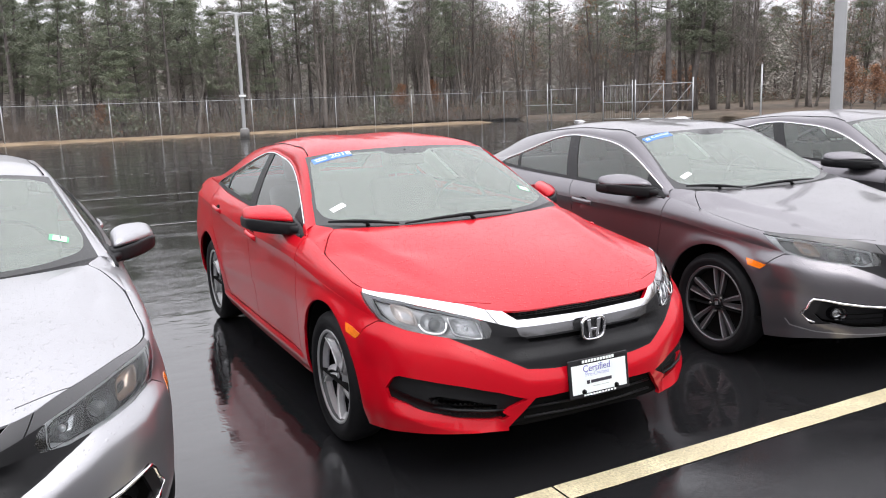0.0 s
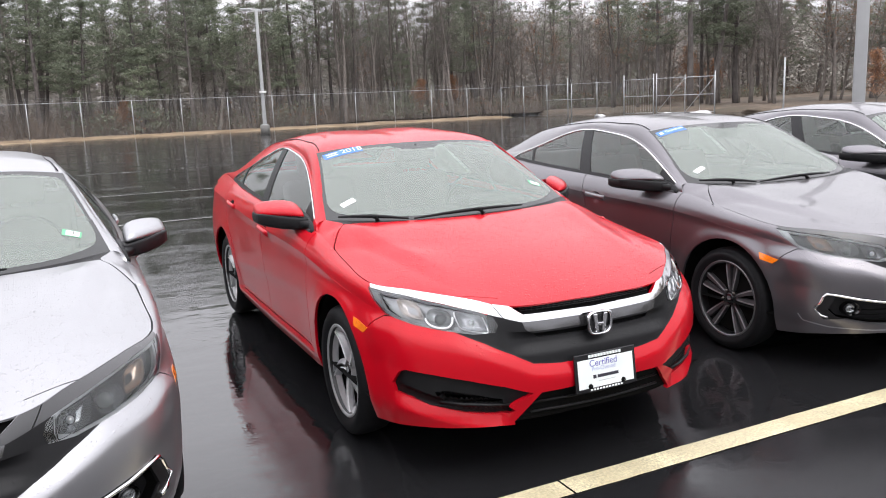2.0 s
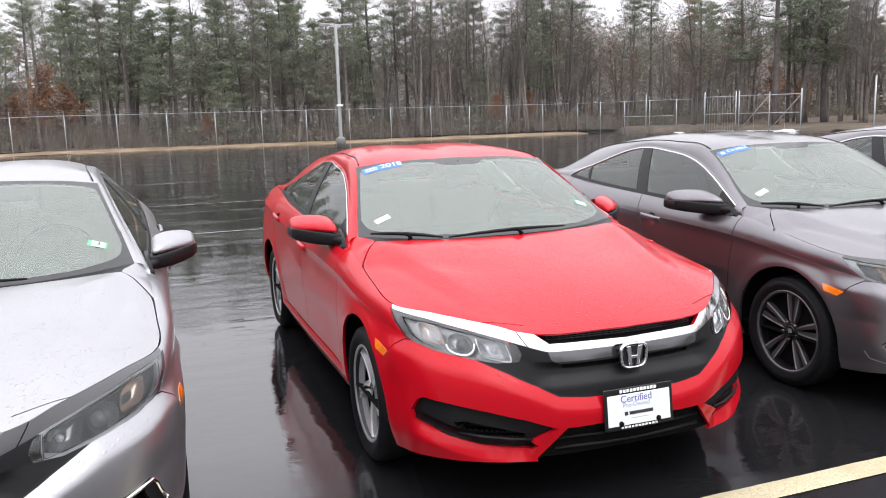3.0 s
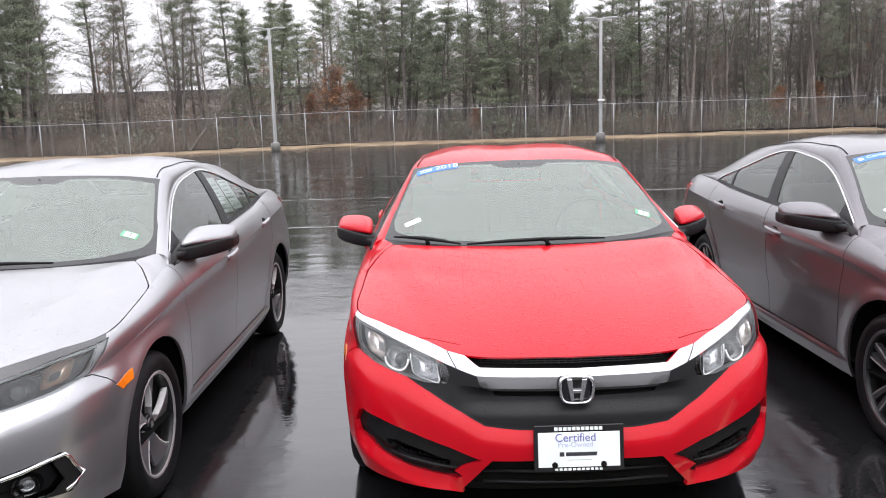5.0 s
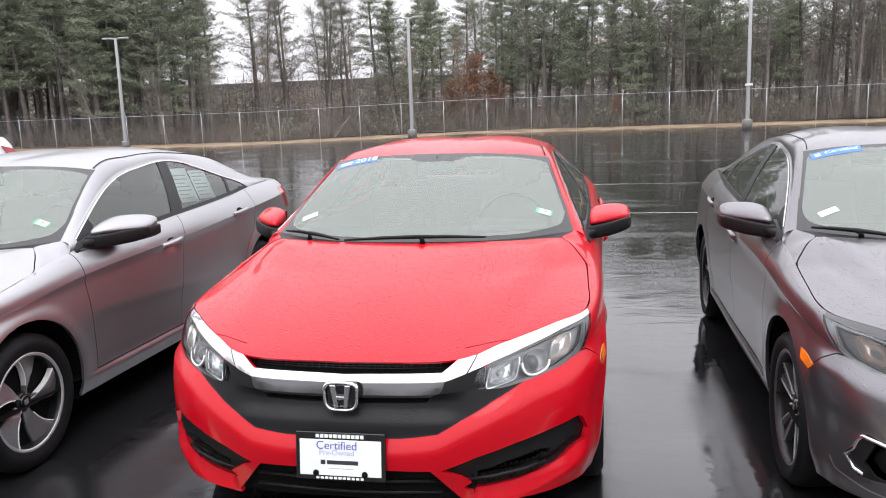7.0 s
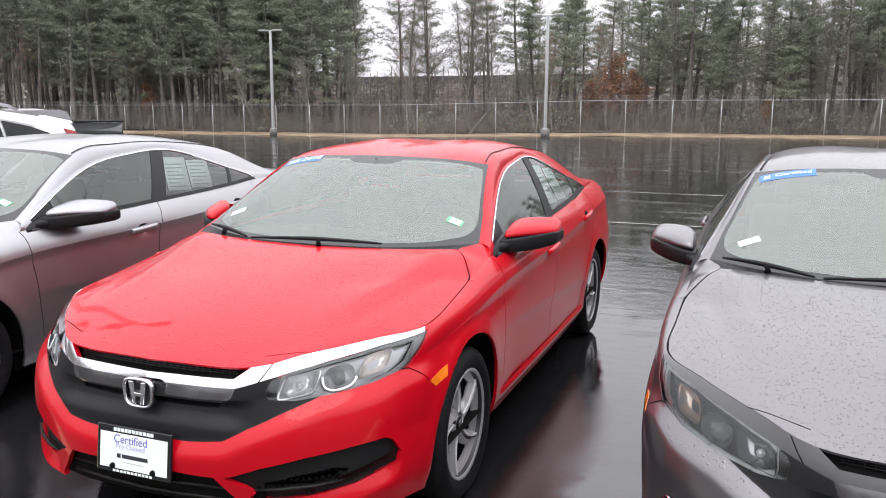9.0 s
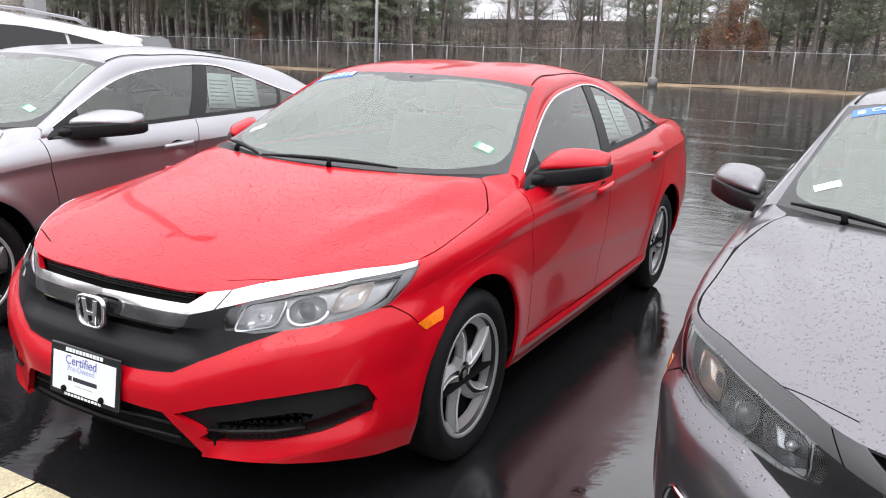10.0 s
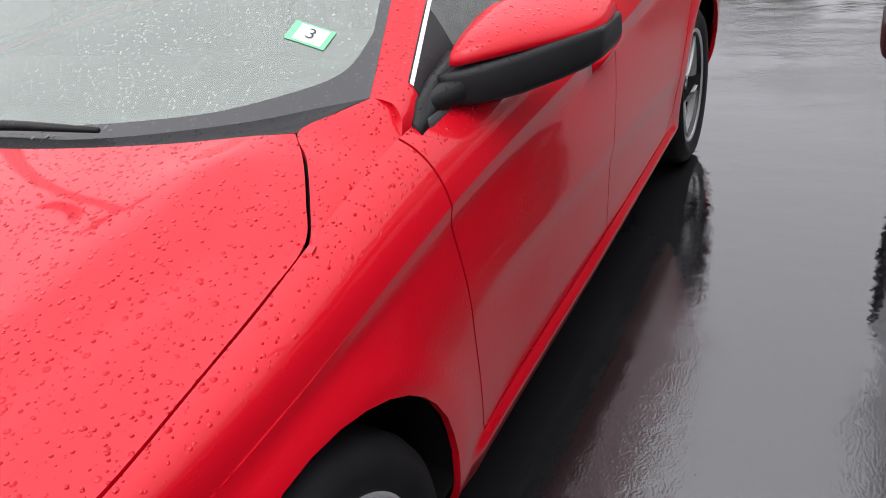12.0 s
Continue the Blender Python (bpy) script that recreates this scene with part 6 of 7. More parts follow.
# ---- lamp posts ----
def lamp_post(x, y, high=7.75, side=.098, turn=0.0, box_at=2.6):
    z = lot_height(x, y)
    g = empty("street_lamp", pose(x, y, z, 0, 0, turn), "grey square lamp post with two flat heads", "street lamp", "lamp posts of the lot")
    part("base", mesh_of("base", *lathe([(.0005, .55), (.26, .55), (.285, .53), (.29, 0), (.0005, 0)], 28, "z"), M["concrete"]), None, g, "round concrete base")
    b = bmesh.new()
    box((-side, -side, .55), (side, side, high), .02, 2, b)
    for v in b.verts:
        if v.co.z > 1:
            v.co.x *= .78
            v.co.y *= .78
    part("shaft", smooth_bm(b), M["pole"], g)
    part("foot_plate", box((-side * 1.6, -side * 1.6, .55), (side * 1.6, side * 1.6, .60), .01), M["pole"], g)
    part("cross_arm", box((-.42, -.045, high - .05), (.42, .045, high + .03), .01), M["pole"], g)
    for s in (-1, 1):
        h = part("lamp_head", box((min(s * .32, s * .98), -.19, high - .01), (max(s * .32, s * .98), .19, high + .08), .03), M["pole"], g)
        part("diffuser", box((min(s * .40, s * .92), -.15, high - .016), (max(s * .40, s * .92), .15, high - .008), .003), M["lamp_lens"], h)
    if box_at:
        part("sensor_box", box((-.20, -side - .10, box_at), (.20, -side + .02, box_at + .12), .015), M["lamp_lens"], g)


lamp_post(9.5, 45.0, 7.25, box_at=2.45)
lamp_post(-10.6, 47.3, 7.55, box_at=0)
lamp_post(-33.4, 51.2, 8.0, box_at=0)
lamp_post(10.55, 5.9, 7.6, .105, turn=37, box_at=0)
lamp_post(-8.5, 4.95, 7.6, .105, box_at=0)


# ---- trees ----
def leaf_quads(out_v, out_f, centre, count, spread, size, rnd, flat=1.0, narrow=.25):
    for _ in range(count):
        c = centre + Vector((rnd.gauss(0, spread), rnd.gauss(0, spread), rnd.gauss(0, spread * flat)))
        d = Vector((rnd.uniform(-1, 1), rnd.uniform(-1, 1), rnd.uniform(-.5, .8))).normalized()
        s = d.cross(Vector((rnd.uniform(-1, 1), rnd.uniform(-1, 1), rnd.uniform(-1, 1)))).normalized() * size * narrow * rnd.uniform(.7, 1.3)
        d = d * size * rnd.uniform(.6, 1.4)
        k = len(out_v)
        out_v += [tuple(c - d), tuple(c + s), tuple(c + d), tuple(c - s)]
        out_f.append((k, k + 1, k + 2, k + 3))


def stem(b, start, heading, length, r0, r1, steps, sides, rnd, wander=.12, lift=0.0):
    pts, rad = [start.copy()], [r0]
    d = heading.normalized()
    for i in range(steps):
        d = (d + Vector((rnd.gauss(0, wander), rnd.gauss(0, wander), rnd.gauss(0, wander * .6) + lift))).normalized()
        pts.append(pts[-1] + d * length / steps)
        rad.append(r0 + (r1 - r0) * (i + 1) / steps)
    tube(pts, rad, sides, b)
    return pts


def pine(seed, high, first, reach):
    """A pine: bare lower trunk with dead stubs, layered limbs, needles in tufts."""
    rnd = random.Random(seed)
    wood = bmesh.new()
    trunk = stem(wood, Vector((0, 0, -.3)), Vector((rnd.uniform(-.03, .03), rnd.uniform(-.03, .03), 1)), high + .3, .19 + high * .005, .04, 12, 8, rnd, .018)
    vs, fs = [], []

    def at(h):
        u = min(max(h / high, 0), .999) * 12
        i = int(u)
        return trunk[i].lerp(trunk[i + 1], u - i)
    z = high * .12
    while z < high * first:
        a = rnd.uniform(0, 6.28)
        stem(wood, at(z), Vector((math.cos(a), math.sin(a), rnd.uniform(-.2, .2))), rnd.uniform(.5, 1.8), .022, .006, 3, 3, rnd, .15)
        z += rnd.uniform(.35, .9)
    z = high * first
    while z < high * .985:
        u = (z - high * first) / (high * (1 - first))
        width = reach * (.55 + .75 * math.sin(math.pi * min(1, .25 + u * .72))) * (1 - u * .62)
        turn = rnd.uniform(0, 6.28)
        limbs = rnd.randint(3, 5)
        for k in range(limbs):
            a = turn + 6.283 * k / limbs + rnd.gauss(0, .3)
            L = width * rnd.uniform(.45, 1.25)
            pts = stem(wood, at(z + rnd.uniform(-.12, .12)), Vector((math.cos(a), math.sin(a), .12 + .4 * u)), L, .030 + .012 * (1 - u), .008, 5, 4, rnd, .14, .05)
            for i in range(1, 6):
                if i == 1 and L > 1.2:
                    continue
                for _k in range(3):
                    c = pts[i] + Vector((rnd.gauss(0, .27), rnd.gauss(0, .27), rnd.uniform(0, .16)))
                    leaf_quads(vs, fs, c, 16, .22, .14, rnd, .42, .17)
        z += rnd.uniform(.72, 1.15)
    for _ in range(6):
        leaf_quads(vs, fs, at(high * rnd.uniform(.94, 1.0)), 8, .16, .2, rnd, 1.2, .22)
    return wood, (vs, fs)


def bare_tree(seed, high, leaves=0, fork=.35, pale=False, spread=.55):
    """A leafless broadleaf tree: forking limbs down to twigs, some with dead leaves still on."""
    rnd = random.Random(seed)
    wood = bmesh.new()
    vs, fs = [], []
    trunk = stem(wood, Vector((0, 0, -.3)), Vector((rnd.uniform(-.08, .08), rnd.uniform(-.08, .08), 1)), high * .9 + .3, .10 + high * .006, .025, 10, 7, rnd, .05)
    for i in range(3, 11):
        if i / 10 < fork:
            continue
        for _ in range(rnd.randint(2, 3)):
            a = rnd.uniform(0, 6.28)
            L = high * (.40 - .27 * i / 10) * rnd.uniform(.7, 1.25)
            limb = stem(wood, trunk[i], Vector((math.cos(a) * spread, math.sin(a) * spread, .75)), L, .05 * (1.15 - i / 11), .012, 6, 4, rnd, .16, .03)
            for j in range(1, 7):
                for _2 in range(2):
                    a2 = rnd.uniform(0, 6.28)
                    L2 = L * .42 * rnd.uniform(.5, 1.2)
                    twig = stem(wood, limb[j], Vector((math.cos(a2), math.sin(a2), rnd.uniform(.1, .9))), L2, .013, .005, 4, 3, rnd, .22, .03)
                    for q in twig[2:]:
                        a3 = rnd.uniform(0, 6.28)
                        e = q + Vector((math.cos(a3), math.sin(a3), rnd.uniform(-.1, .8))) * L2 * .4
                        stem(wood, q, e - q, L2 * .45, .006, .003, 2, 3, rnd, .15)
                        if leaves and rnd.random() < leaves:
                            leaf_quads(vs, fs, e, 5, .14, .075, rnd, 1.0, .55)
    return wood, (vs, fs)


def plant(kind, bark, crown_mat, built, label, crown="crown"):
    wood, (vs, fs) = built
    root = new(kind)
    tagged(root, label, "tree", "trees behind the fence")
    part("trunk", wood, M[bark], root)
    if vs:
        part(crown, mesh_of(crown, vs, fs, M[crown_mat], smooth=False), None, root)
    return root


rnd = random.Random(11)
PINES = [plant("pine_tree", "bark", "needles", pine(20 + i, h, f, r), "tall dark green pine with a bare lower trunk") for i, (h, f, r) in enumerate(((15.5, .38, 2.7), (17.5, .42, 2.9), (13.5, .36, 2.4), (19, .44, 2.7), (11, .26, 2.2), (7.5, .12, 1.8)))]
BARE = [plant("bare_tree", "bark_grey", "brown_leaves", bare_tree(40 + i, h, 0, f, False, s), "leafless grey broadleaf tree") for i, (h, f, s) in enumerate(((14, .3, .55), (12, .22, .8), (16, .4, .45)))]
OAKS = [plant("oak_tree", "bark_grey", "brown_leaves", bare_tree(60 + i, h, lv, .2, False, .8), "bare oak holding brown dead leaves") for i, (h, lv) in enumerate(((11, .14), (5.5, .85)))]
SAPLING = [plant("birch_sapling", "bark_pale", "brown_leaves", bare_tree(70 + i, h, 0, .35, True, .35), "thin pale leafless sapling") for i, h in enumerate((8.0, 6.5))]

STOCK = {"pine": PINES, "bare": BARE, "oak": OAKS[:1], "sapling": SAPLING}
used = set()


def set_tree(ob, x, y, s, turn, lean=(0, 0)):
    m = Matrix.Translation((x, y, wood_floor(x, y) - .1)) @ Euler((radians(lean[0]), radians(lean[1]), radians(turn))).to_matrix().to_4x4()
    if ob in used:
        q = ob.copy()
        ob.matrix_basis, keep = Matrix(), ob.matrix_basis.copy()
        bpy.data.objects.remove(q)
        t = copy_thing(ob, m)
        ob.matrix_basis = keep
    else:
        used.add(ob)
        ob.matrix_basis = m
        t = ob
    t.scale = (s, s, s * rnd.uniform(.94, 1.08))
    return t


def fence_y(x):
    return float(np.interp(x, [-90, -60, -48, -42, -37, -31, -23, 24, 31, 36, 40, 60, 100], [54.4, 54.4, 54.4, 54.4, 54.4, 54.4, 54.4, 54.6, 55, 56, 58, 60, 62]))


# the wood: pines thick on one stretch, bare trees thick on another
x = -84.0
while x < 96:
    pine_share = float(np.interp(x, [-80, -40, -30, -14, -2, 16, 24, 50, 90], [.85, .85, .55, .60, .92, .80, .30, .22, .25]))
    gap = float(np.interp(x, [-84, -46, -34, -30, -16, -10, 2, 30, 90], [.60, .55, .92, 1.15, 1.05, .88, .80, .80, 1.2]))
    for row, (d0, d1) in enumerate(((2.5, 7), (7, 15), (15, 28))):
        if rnd.random() < (.80, .95, .85)[row]:
            d = rnd.uniform(d0, d1)
            k = "pine" if rnd.random() < pine_share else ("bare" if rnd.random() < .8 else "oak")
            stock = STOCK[k]
            ob = stock[rnd.randrange(len(stock))]
            if k == "pine":
                ob = PINES[rnd.choice((2, 3, 4, 5) if row == 0 and rnd.random() < .3 else (0, 0, 1, 1, 2, 3, 3))]
            set_tree(ob, x + rnd.uniform(-.8, .8), fence_y(x) + d, rnd.uniform(.78, 1.07) * float(np.interp(x, [-60, -24, -12, 22, 40], [1.04, .98, .76, .74, .90])), rnd.uniform(0, 360), (rnd.gauss(0, 1.3), rnd.gauss(0, 1.3)))
    x += 1.55 * gap * rnd.uniform(.8, 1.25)
for x, d, s in ((-19, 2.5, 1.0), (-25, 4, .8), (-29, 2, .9), (-14, 3.5, .9), (9.0, 2.8, 1.0), (11.8, 3.6, .9), (33, 6, 1.1), (-33, 2, 1.0), (-39, 3, 1.0)):
    set_tree(SAPLING[rnd.randrange(2)], x, fence_y(x) + d, s, rnd.uniform(0, 360), (rnd.gauss(0, 14), rnd.gauss(0, 12)))
for k in range(70):  # slender bare stems close together
    x = rnd.uniform(3, 40)
    set_tree(rnd.choice((BARE[0], BARE[2], BARE[2], SAPLING[0])), x, fence_y(x) + rnd.uniform(3, 16), rnd.uniform(.62, .95), rnd.uniform(0, 360), (rnd.gauss(0, 3), rnd.gauss(0, 3)))
for x, d, s in ((-8.2, 3.0, 1.0), (-6.8, 4.6, .8), (-9.8, 4.0, .7), (2.5, 3, .45), (26, 4.0, .6), (30, 6, .7), (62, 6, 1.1), (65, 5, .9), (-52, 4, .8)):
    set_tree(OAKS[1], x, fence_y(x) + d, s, rnd.uniform(0, 360))
for k in range(84):  # the wood's edge past the gate
    u = rnd.random()
    x, y = 42 + u * 24 + rnd.uniform(0, 16), 54 - u * 44 + rnd.uniform(-3, 7)
    set_tree(BARE[rnd.randrange(3)] if rnd.random() < .62 else (PINES[rnd.randrange(5)] if rnd.random() < .7 else OAKS[0]), x, y, rnd.uniform(.8, 1.15), rnd.uniform(0, 360), (rnd.gauss(0, 1.5), rnd.gauss(0, 1.5)))
for x, y, s in ((43.5, 29.5, .9), (45, 28, 1.0), (46.5, 30, .8)):
    set_tree(OAKS[1], x, y, s * .72, rnd.uniform(0, 360))
for group_ in STOCK.values():
    for ob in group_:
        if ob not in used:
            set_tree(ob, 70, 90, 1, 0)


# brush between the trunks, and the far woods behind
def brush(name, label, x0, x1, d0, d1, count, high, seed, material):
    r = random.Random(seed)
    vs, fs = [], []
    for _ in range(count):
        x = r.uniform(x0, x1)
        y = fence_y(x) + r.uniform(d0, d1)
        z = wood_floor(x, y)
        h = high * r.uniform(.4, 1.2)
        for _k in range(5):
            a = r.uniform(0, 6.28)
            tip = Vector((x + math.cos(a) * h * .45, y + math.sin(a) * h * .45, z + h * r.uniform(.6, 1)))
            w = .012
            base = len(vs)
            vs += [(x - w, y, z), (x + w, y, z), tuple(tip)]
            fs.append((base, base + 1, base + 2))
            mid_ = Vector((x, y, z)).lerp(tip, r.uniform(.4, .7))
            t2 = mid_ + Vector((r.uniform(-.4, .4), r.uniform(-.4, .4), r.uniform(.1, .5))) * h
            base = len(vs)
            vs += [(mid_.x - .006, mid_.y, mid_.z), (mid_.x + .006, mid_.y, mid_.z), tuple(t2)]
            fs.append((base, base + 1, base + 2))
    return tagged(new(name, mesh_of(name, vs, fs, M[material], smooth=False)), label, "brush", kind="stuff")


brush("undergrowth", "tangle of bare brown brush", -90, 95, .8, 22, 9000, 2.2, 3, "brush")
r = random.Random(8)
vs, fs = [], []
for _ in range(4200):
    x = r.uniform(-90, 95)
    y = fence_y(x) + r.uniform(1.0, 9)
    if noise.noise((x * .12, y * .12, 3.0)) < .02:
        continue
    leaf_quads(vs, fs, Vector((x, y, wood_floor(x, y) + r.uniform(.2, 1.6))), 7, .35, .12, r, .6, .4)
tagged(new("evergreen_shrubs", mesh_of("evergreen_shrubs", vs, fs, M["needles"], smooth=False)), "low dark evergreen shrubs by the fence", "shrub", kind="stuff")
vs, fs = [], []
for _ in range(3200):
    x = r.uniform(-90, 95)
    y = fence_y(x) + r.uniform(1.0, 14)
    if noise.noise((x * .10, y * .2, 9.0)) < .12:
        continue
    leaf_quads(vs, fs, Vector((x, y, wood_floor(x, y) + r.uniform(.1, 1.8))), 5, .3, .075, r, .7, .55)
tagged(new("dead_leaf_shrubs", mesh_of("dead_leaf_shrubs", vs, fs, M["brown_leaves"], smooth=False)), "low shrubs with rusty dead leaves", "shrub", kind="stuff")

def far_clump(out_v, out_f, x, y, h, tufts, deep, narrow):
    for k in range(tufts):
        u = r.random() ** .8
        c = Vector((x + r.gauss(0, 1.4 * (1.15 - u)), y + r.gauss(0, 1.2), wood_floor(x, y) + .3 + h * u))
        leaf_quads(out_v, out_f, c, deep, .50, .28, r, .7, narrow)
    base = len(out_v)
    out_v += [(x - .14, y, 0), (x + .14, y, 0), (x + .03, y, h + 1), (x - .03, y, h + 1)]
    out_f.append((base, base + 1, base + 2, base + 3))


vs, fs, low_v, low_f = [], [], [], []
for i in range(2300):
    x = r.uniform(-150, 150)
    y = fence_y(max(-90, min(95, x))) + r.uniform(30, 58)
    if -70 < x < -10:
        far_clump(low_v, low_f, x, y, r.uniform(2.6, 6.0), 22, 9, .11)
    else:
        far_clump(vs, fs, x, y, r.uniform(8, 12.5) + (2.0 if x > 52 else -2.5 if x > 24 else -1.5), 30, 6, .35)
tagged(new("far_thicket", mesh_of("far_thicket", low_v, low_f, M["thicket"], smooth=False)), "low brown leafless thicket before the warehouse", "brush", kind="stuff")
for i in range(700):  # thick behind the gate
    x, y, h = r.uniform(76, 120), r.uniform(-10, 92), r.uniform(7, 11.5)
    for k in range(34):
        u = r.random() ** .8
        leaf_quads(vs, fs, Vector((x + r.gauss(0, 1.4 * (1.15 - u)), y + r.gauss(0, 1.4), .3 + h * u)), 4, .40, .26, r, .7, .35)
for i in range(700):  # unseen trees added behind the viewpoint to darken what the cars reflect
    a = r.uniform(radians(185), radians(355))
    d = r.uniform(48, 62)
    x, y, h = math.cos(a) * d * 1.5, math.sin(a) * d, r.uniform(8, 13)
    for k in range(24):
        u = r.random() ** .8
        leaf_quads(vs, fs, Vector((x + r.gauss(0, 1.6 * (1.15 - u)), y + r.gauss(0, 1.2), .3 + h * u)), 3, .4, .5, r, .7, .4)
# one mesh: the far trees in their haze-paled colour and the added unseen ring
tagged(new("far_woods", mesh_of("far_woods", vs, fs, M["far_brush"], smooth=False)), "far woods behind the first trees, coloured pale for haze, plus an added unseen ring", "woods", kind="stuff")


# ---- a long low building beyond the wood ----
shed = empty("warehouse", pose(-52, 118, 0), "long pale low warehouse with a dark roof edge beyond the trees", "building")
part("wall", box((-46, 0, -1), (46, 24, 6.1)), M["shed_wall"], shed)
part("roof", box((-46.6, -.7, 6.1), (46.6, 24.6, 7.3), .05), M["shed_roof"], shed)
for k in range(11):
    part("wall_rib", box((-44 + k * 8.8 - .18, -.16, -1), (-44 + k * 8.8 + .18, -.004, 6.08), .03), M["shed_wall"], shed)


# ---- old snow by the gate ----
def lump(x, y, s, seed, material="snow", name="snow_pile", label="small pile of old dirty snow by the gate", category="snow pile"):
    b = bmesh.new()
    bmesh.ops.create_icosphere(b, subdivisions=3, radius=1)
    for v in b.verts:
        k = 1 + .35 * noise.noise(v.co * 1.6 + Vector((seed, 0, 0)))
        v.co = Vector((v.co.x * s * 1.6 * k, v.co.y * s * k, max(-.05, v.co.z * s * .38 * k)))
    ob = part(name, smooth_bm(b), M[material])
    ob.matrix_world = pose(x, y, lot_height(x, y), 0, 0, seed * 40)
    tagged(ob, label, category, "piles by the gate")


for i, (x, y, s) in enumerate(((38.0, 38.6, .55), (36.6, 40.4, .40), (34.0, 44.6, .35))):
    lump(x, y, s, i)
for i, (x, y, s) in enumerate(((40.0, 35.4, .75), (41.4, 34.0, .6))):
    lump(x, y, s, i + 7, "leaf_floor", "dirt_mound", "low mound of dirt and dead leaves", "dirt mound")


# ---- vehicles beyond the silver car ----
def block_vehicle(name, label, category, at, paint, profile, glass_from, width, wheels, roof_in=.12):
    """A tall vehicle lofted across its width from a side profile, with windows, lamps and wheels."""
    g = empty(name, at, label, category, "other parked vehicles")
    secs = []
    for u in (-1, -.985, -.93, -.7, 0, .7, .93, .985, 1):
        drop = .10 * max(0, abs(u) - .7) / .3
        sec = []
        for y, z in profile:
            lean = roof_in * max(0, z - glass_from) / .7
            x = u * (width / 2 - lean)
            sec.append((x, y + (.06 * abs(u)**4 if y < 1 else -.06 * abs(u)**4), z - drop * .4 * (z > glass_from)))
        secs.append(sec)
    part("body", loft_mesh("body", secs, M[paint]), None, g)
    for sg in (1, -1):
        for y in wheels:
            w = part("wheel", mesh_of("wheel", *lathe([(.001, .03), (.22, .04), (.23, .02), (.33, .03), (.355, 0), (.355, -.18), (.2, -.2)], 40), M["rubber"]), None, g)
            w.matrix_local = Matrix.Translation((sg * (width / 2 - .02), y, .355)) @ (pose(0, 0, 0, 0, 0, 180) if sg < 0 else Matrix())
            part("rim", mesh_of("rim", *lathe([(.001, .046), (.06, .05), (.19, .045), (.215, .035)], 30), M["alloy"]), None, w)
    return g


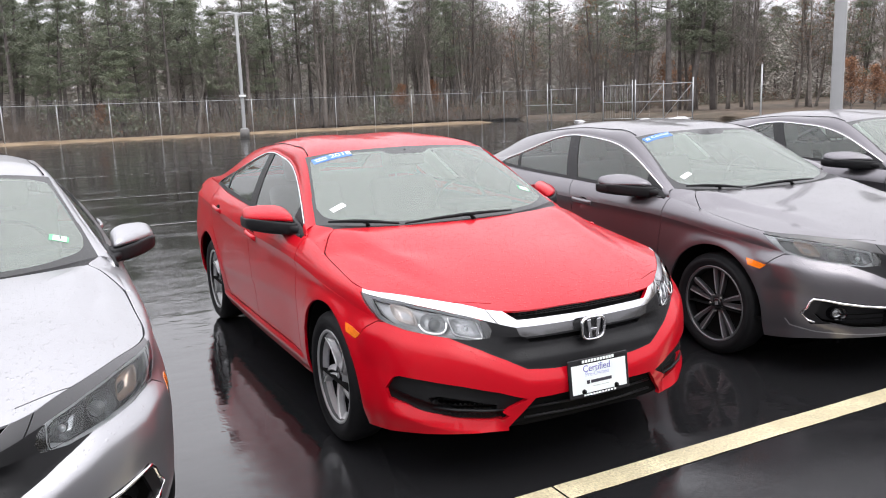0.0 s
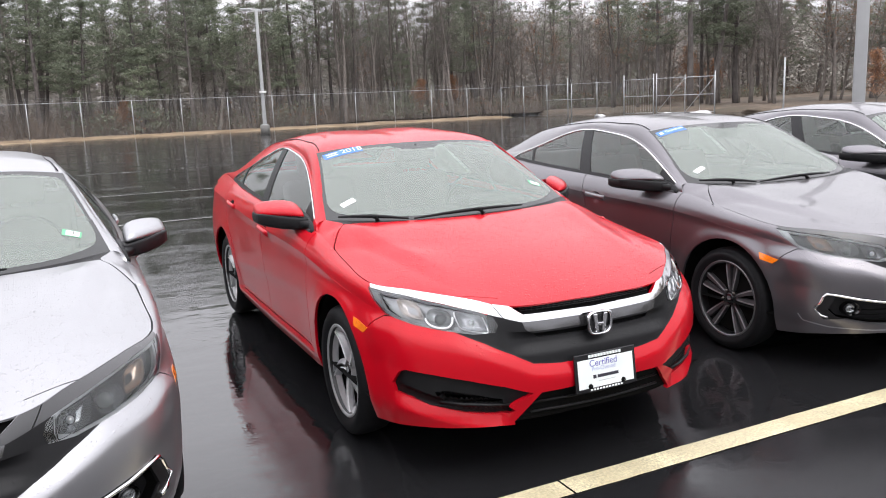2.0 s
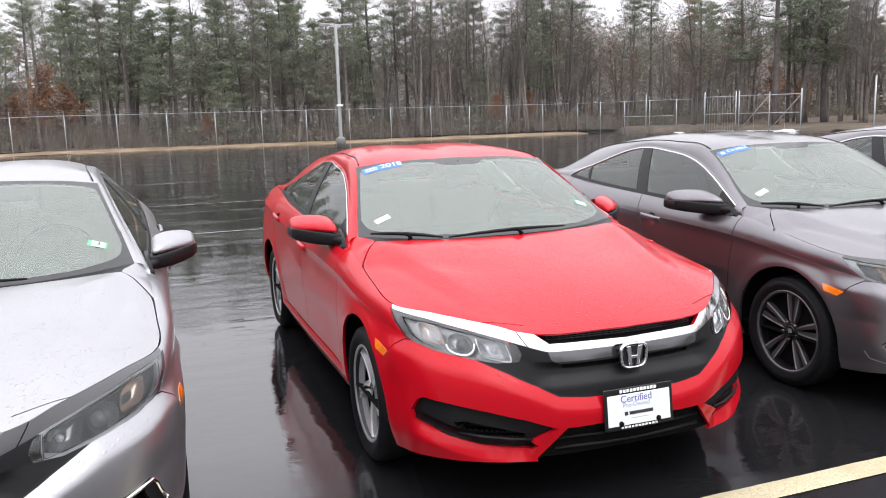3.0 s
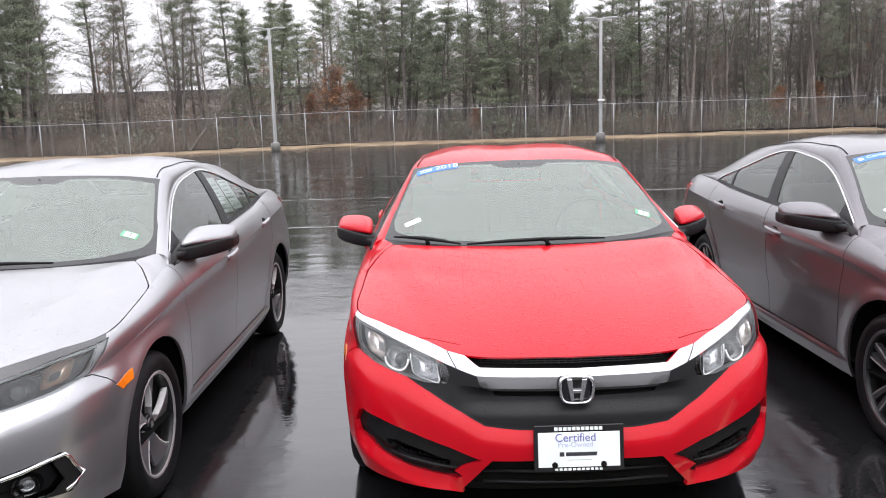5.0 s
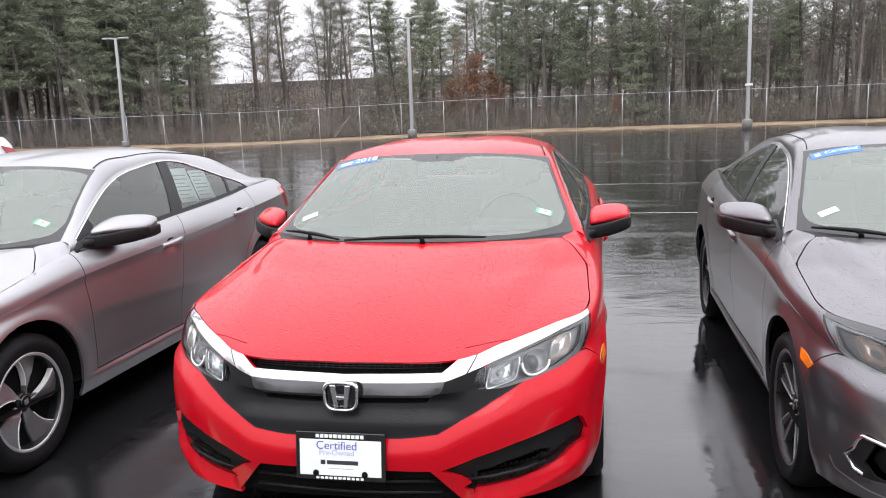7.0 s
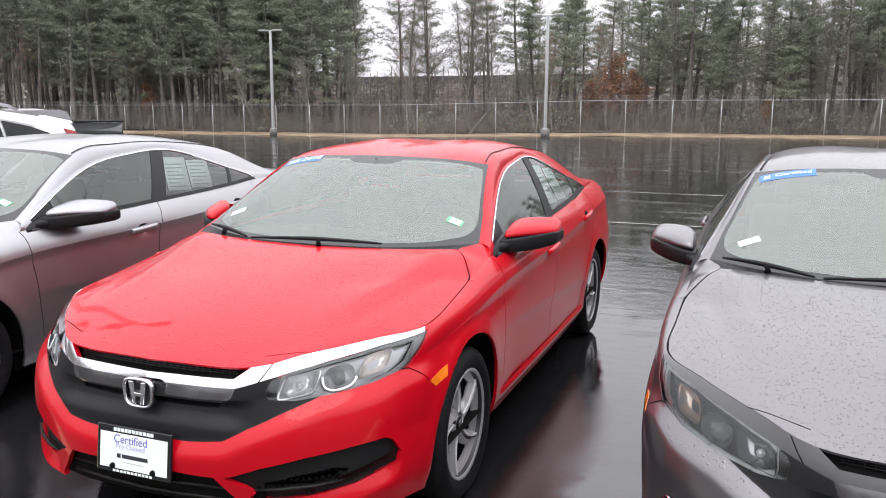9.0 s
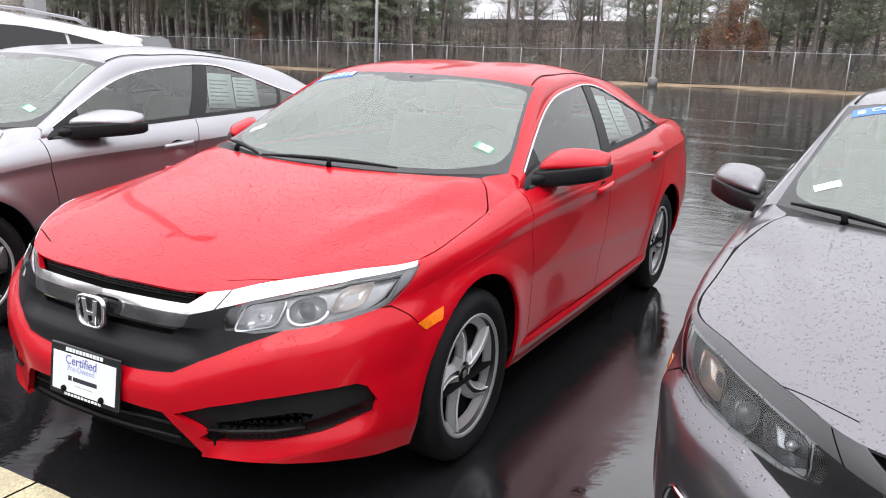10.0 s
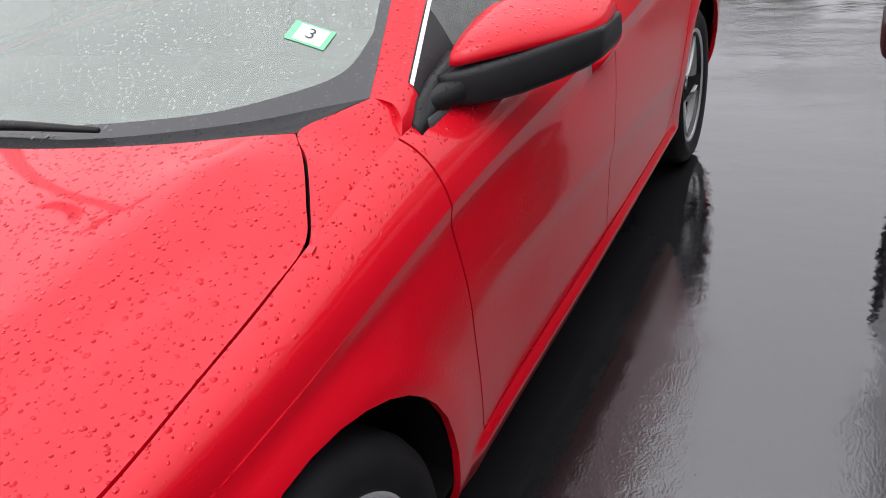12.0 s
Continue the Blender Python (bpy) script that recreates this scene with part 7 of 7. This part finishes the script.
suv = block_vehicle("sport_utility_car", "white sport utility car with a rear spoiler", "car", pose(-5.35, -.18, 0), "white",
                    [(-.85, .30), (-.92, .6), (-.80, .95), (.15, 1.10), (.90, 1.575), (1.2, 1.635), (1.6, 1.66), (2.1, 1.652), (2.6, 1.615), (3.1, 1.555), (3.45, 1.50), (3.50, 1.45), (3.60, 1.2), (3.78, 1.0), (3.80, .6), (3.70, .30)], 1.08, 1.86, (0, 2.66))
for sg in (1, -1):
    def suv_side(pts, nm, mat_, out=.004):
        b = bmesh.new()
        ring = []
        for o in (0, .012):
            ring.append([b.verts.new((sg * (.93 + out - o - .12 * max(0, z - 1.08) / .7 ), y, z)) for y, z in pts])
        b.faces.new(ring[0]), b.faces.new(ring[1][::-1])
        for i in range(len(pts)):
            j = (i + 1) % len(pts)
            b.faces.new((ring[0][i], ring[1][i], ring[1][j], ring[0][j]))
        part(nm, b, M[mat_], suv)
    suv_side([(.50, 1.13), (.98, 1.47), (1.30, 1.525), (1.70, 1.54), (1.72, 1.14)], "side_window", "frit")
    suv_side([(1.76, 1.14), (1.74, 1.54), (2.20, 1.525), (2.58, 1.485), (2.64, 1.16)], "side_window", "frit")
    suv_side([(2.68, 1.16), (2.62, 1.48), (2.90, 1.43), (3.12, 1.36), (3.24, 1.27), (3.16, 1.19)], "side_window", "frit")
    suv_side([(.50, 1.115), (.53, 1.10), (3.2, 1.165), (3.18, 1.18)], "window_trim", "chrome", .006)
    suv_side([(.93, 1.475), (1.30, 1.542), (1.72, 1.557), (2.2, 1.542), (2.6, 1.50), (2.92, 1.445), (3.14, 1.375), (3.13, 1.365), (2.90, 1.432), (2.58, 1.487), (2.2, 1.528), (1.72, 1.543), (1.30, 1.528), (.98, 1.473)], "window_trim", "chrome", .006)
    suv_side([(3.30, 1.40), (3.44, 1.37), (3.60, 1.05), (3.66, .95), (3.45, .98), (3.48, 1.12)], "tail_light", "tail", .012)
    part("roof_rail", tube([(sg * .70, 1.25, 1.61), (sg * .70, 1.35, 1.672), (sg * .70, 1.8, 1.69), (sg * .69, 2.3, 1.672), (sg * .68, 2.85, 1.615), (sg * .68, 2.95, 1.575)], .014, 8), M["satin"], suv)
fin = box((-.70, 3.25, 0), (.70, 3.60, .045), .018)
for v in fin.verts:
    v.co.z += 1.512 - (v.co.y - 3.25) * .17 - .03 * abs(v.co.x / .7) ** 2
part("spoiler", smooth_bm(fin), M["white"], suv)

truck = block_vehicle("pickup_truck", "dark pickup truck with an open bed", "truck", pose(-16.2, 10.9, 0), "dark",
                      [(-.9, .45), (-.95, .98), (.35, 1.12), (.95, 1.60), (2.5, 1.63), (2.72, 1.57), (2.85, 1.28), (4.6, 1.26), (4.65, 1.2), (4.62, .5)], 1.2, 1.98, (0, 3.4))
for sg in (1, -1):
    b = box((min(sg * .93, sg * .955), 1.75, 1.22), (max(sg * .93, sg * .955), 2.55, 1.52), .01)
    for v in b.verts:
        v.co.x -= sg * .12 * max(0, v.co.z - 1.2) / .7
    part("side_window", b, M["frit"], truck)
    part("bed_rail", box((min(sg * .90, sg * .99), 2.88, 1.25), (max(sg * .90, sg * .99), 4.62, 1.30), .015), M["plastic"], truck)
part("tailgate", box((-.88, 4.60, .75), (.88, 4.68, 1.27), .02), M["dark"], truck)


# ---- a lone marker post at the lot's edge ----
post = empty("marker_post", pose(24.3, 19.6, 0), "plain galvanised marker post at the lot's edge", "post")
part("shaft", tube([(0, 0, 0), (0, 0, 2.75)], .032, 10), M["galv"], post)
part("post_cap", mesh_of("post_cap", [(x, y, z + 2.75) for x, y, z in lathe([(.038, 0), (.036, .02), (.0005, .03)], 12, "z")[0]], lathe([(0, 0)] * 3, 12)[1], M["galv"]), None, post)
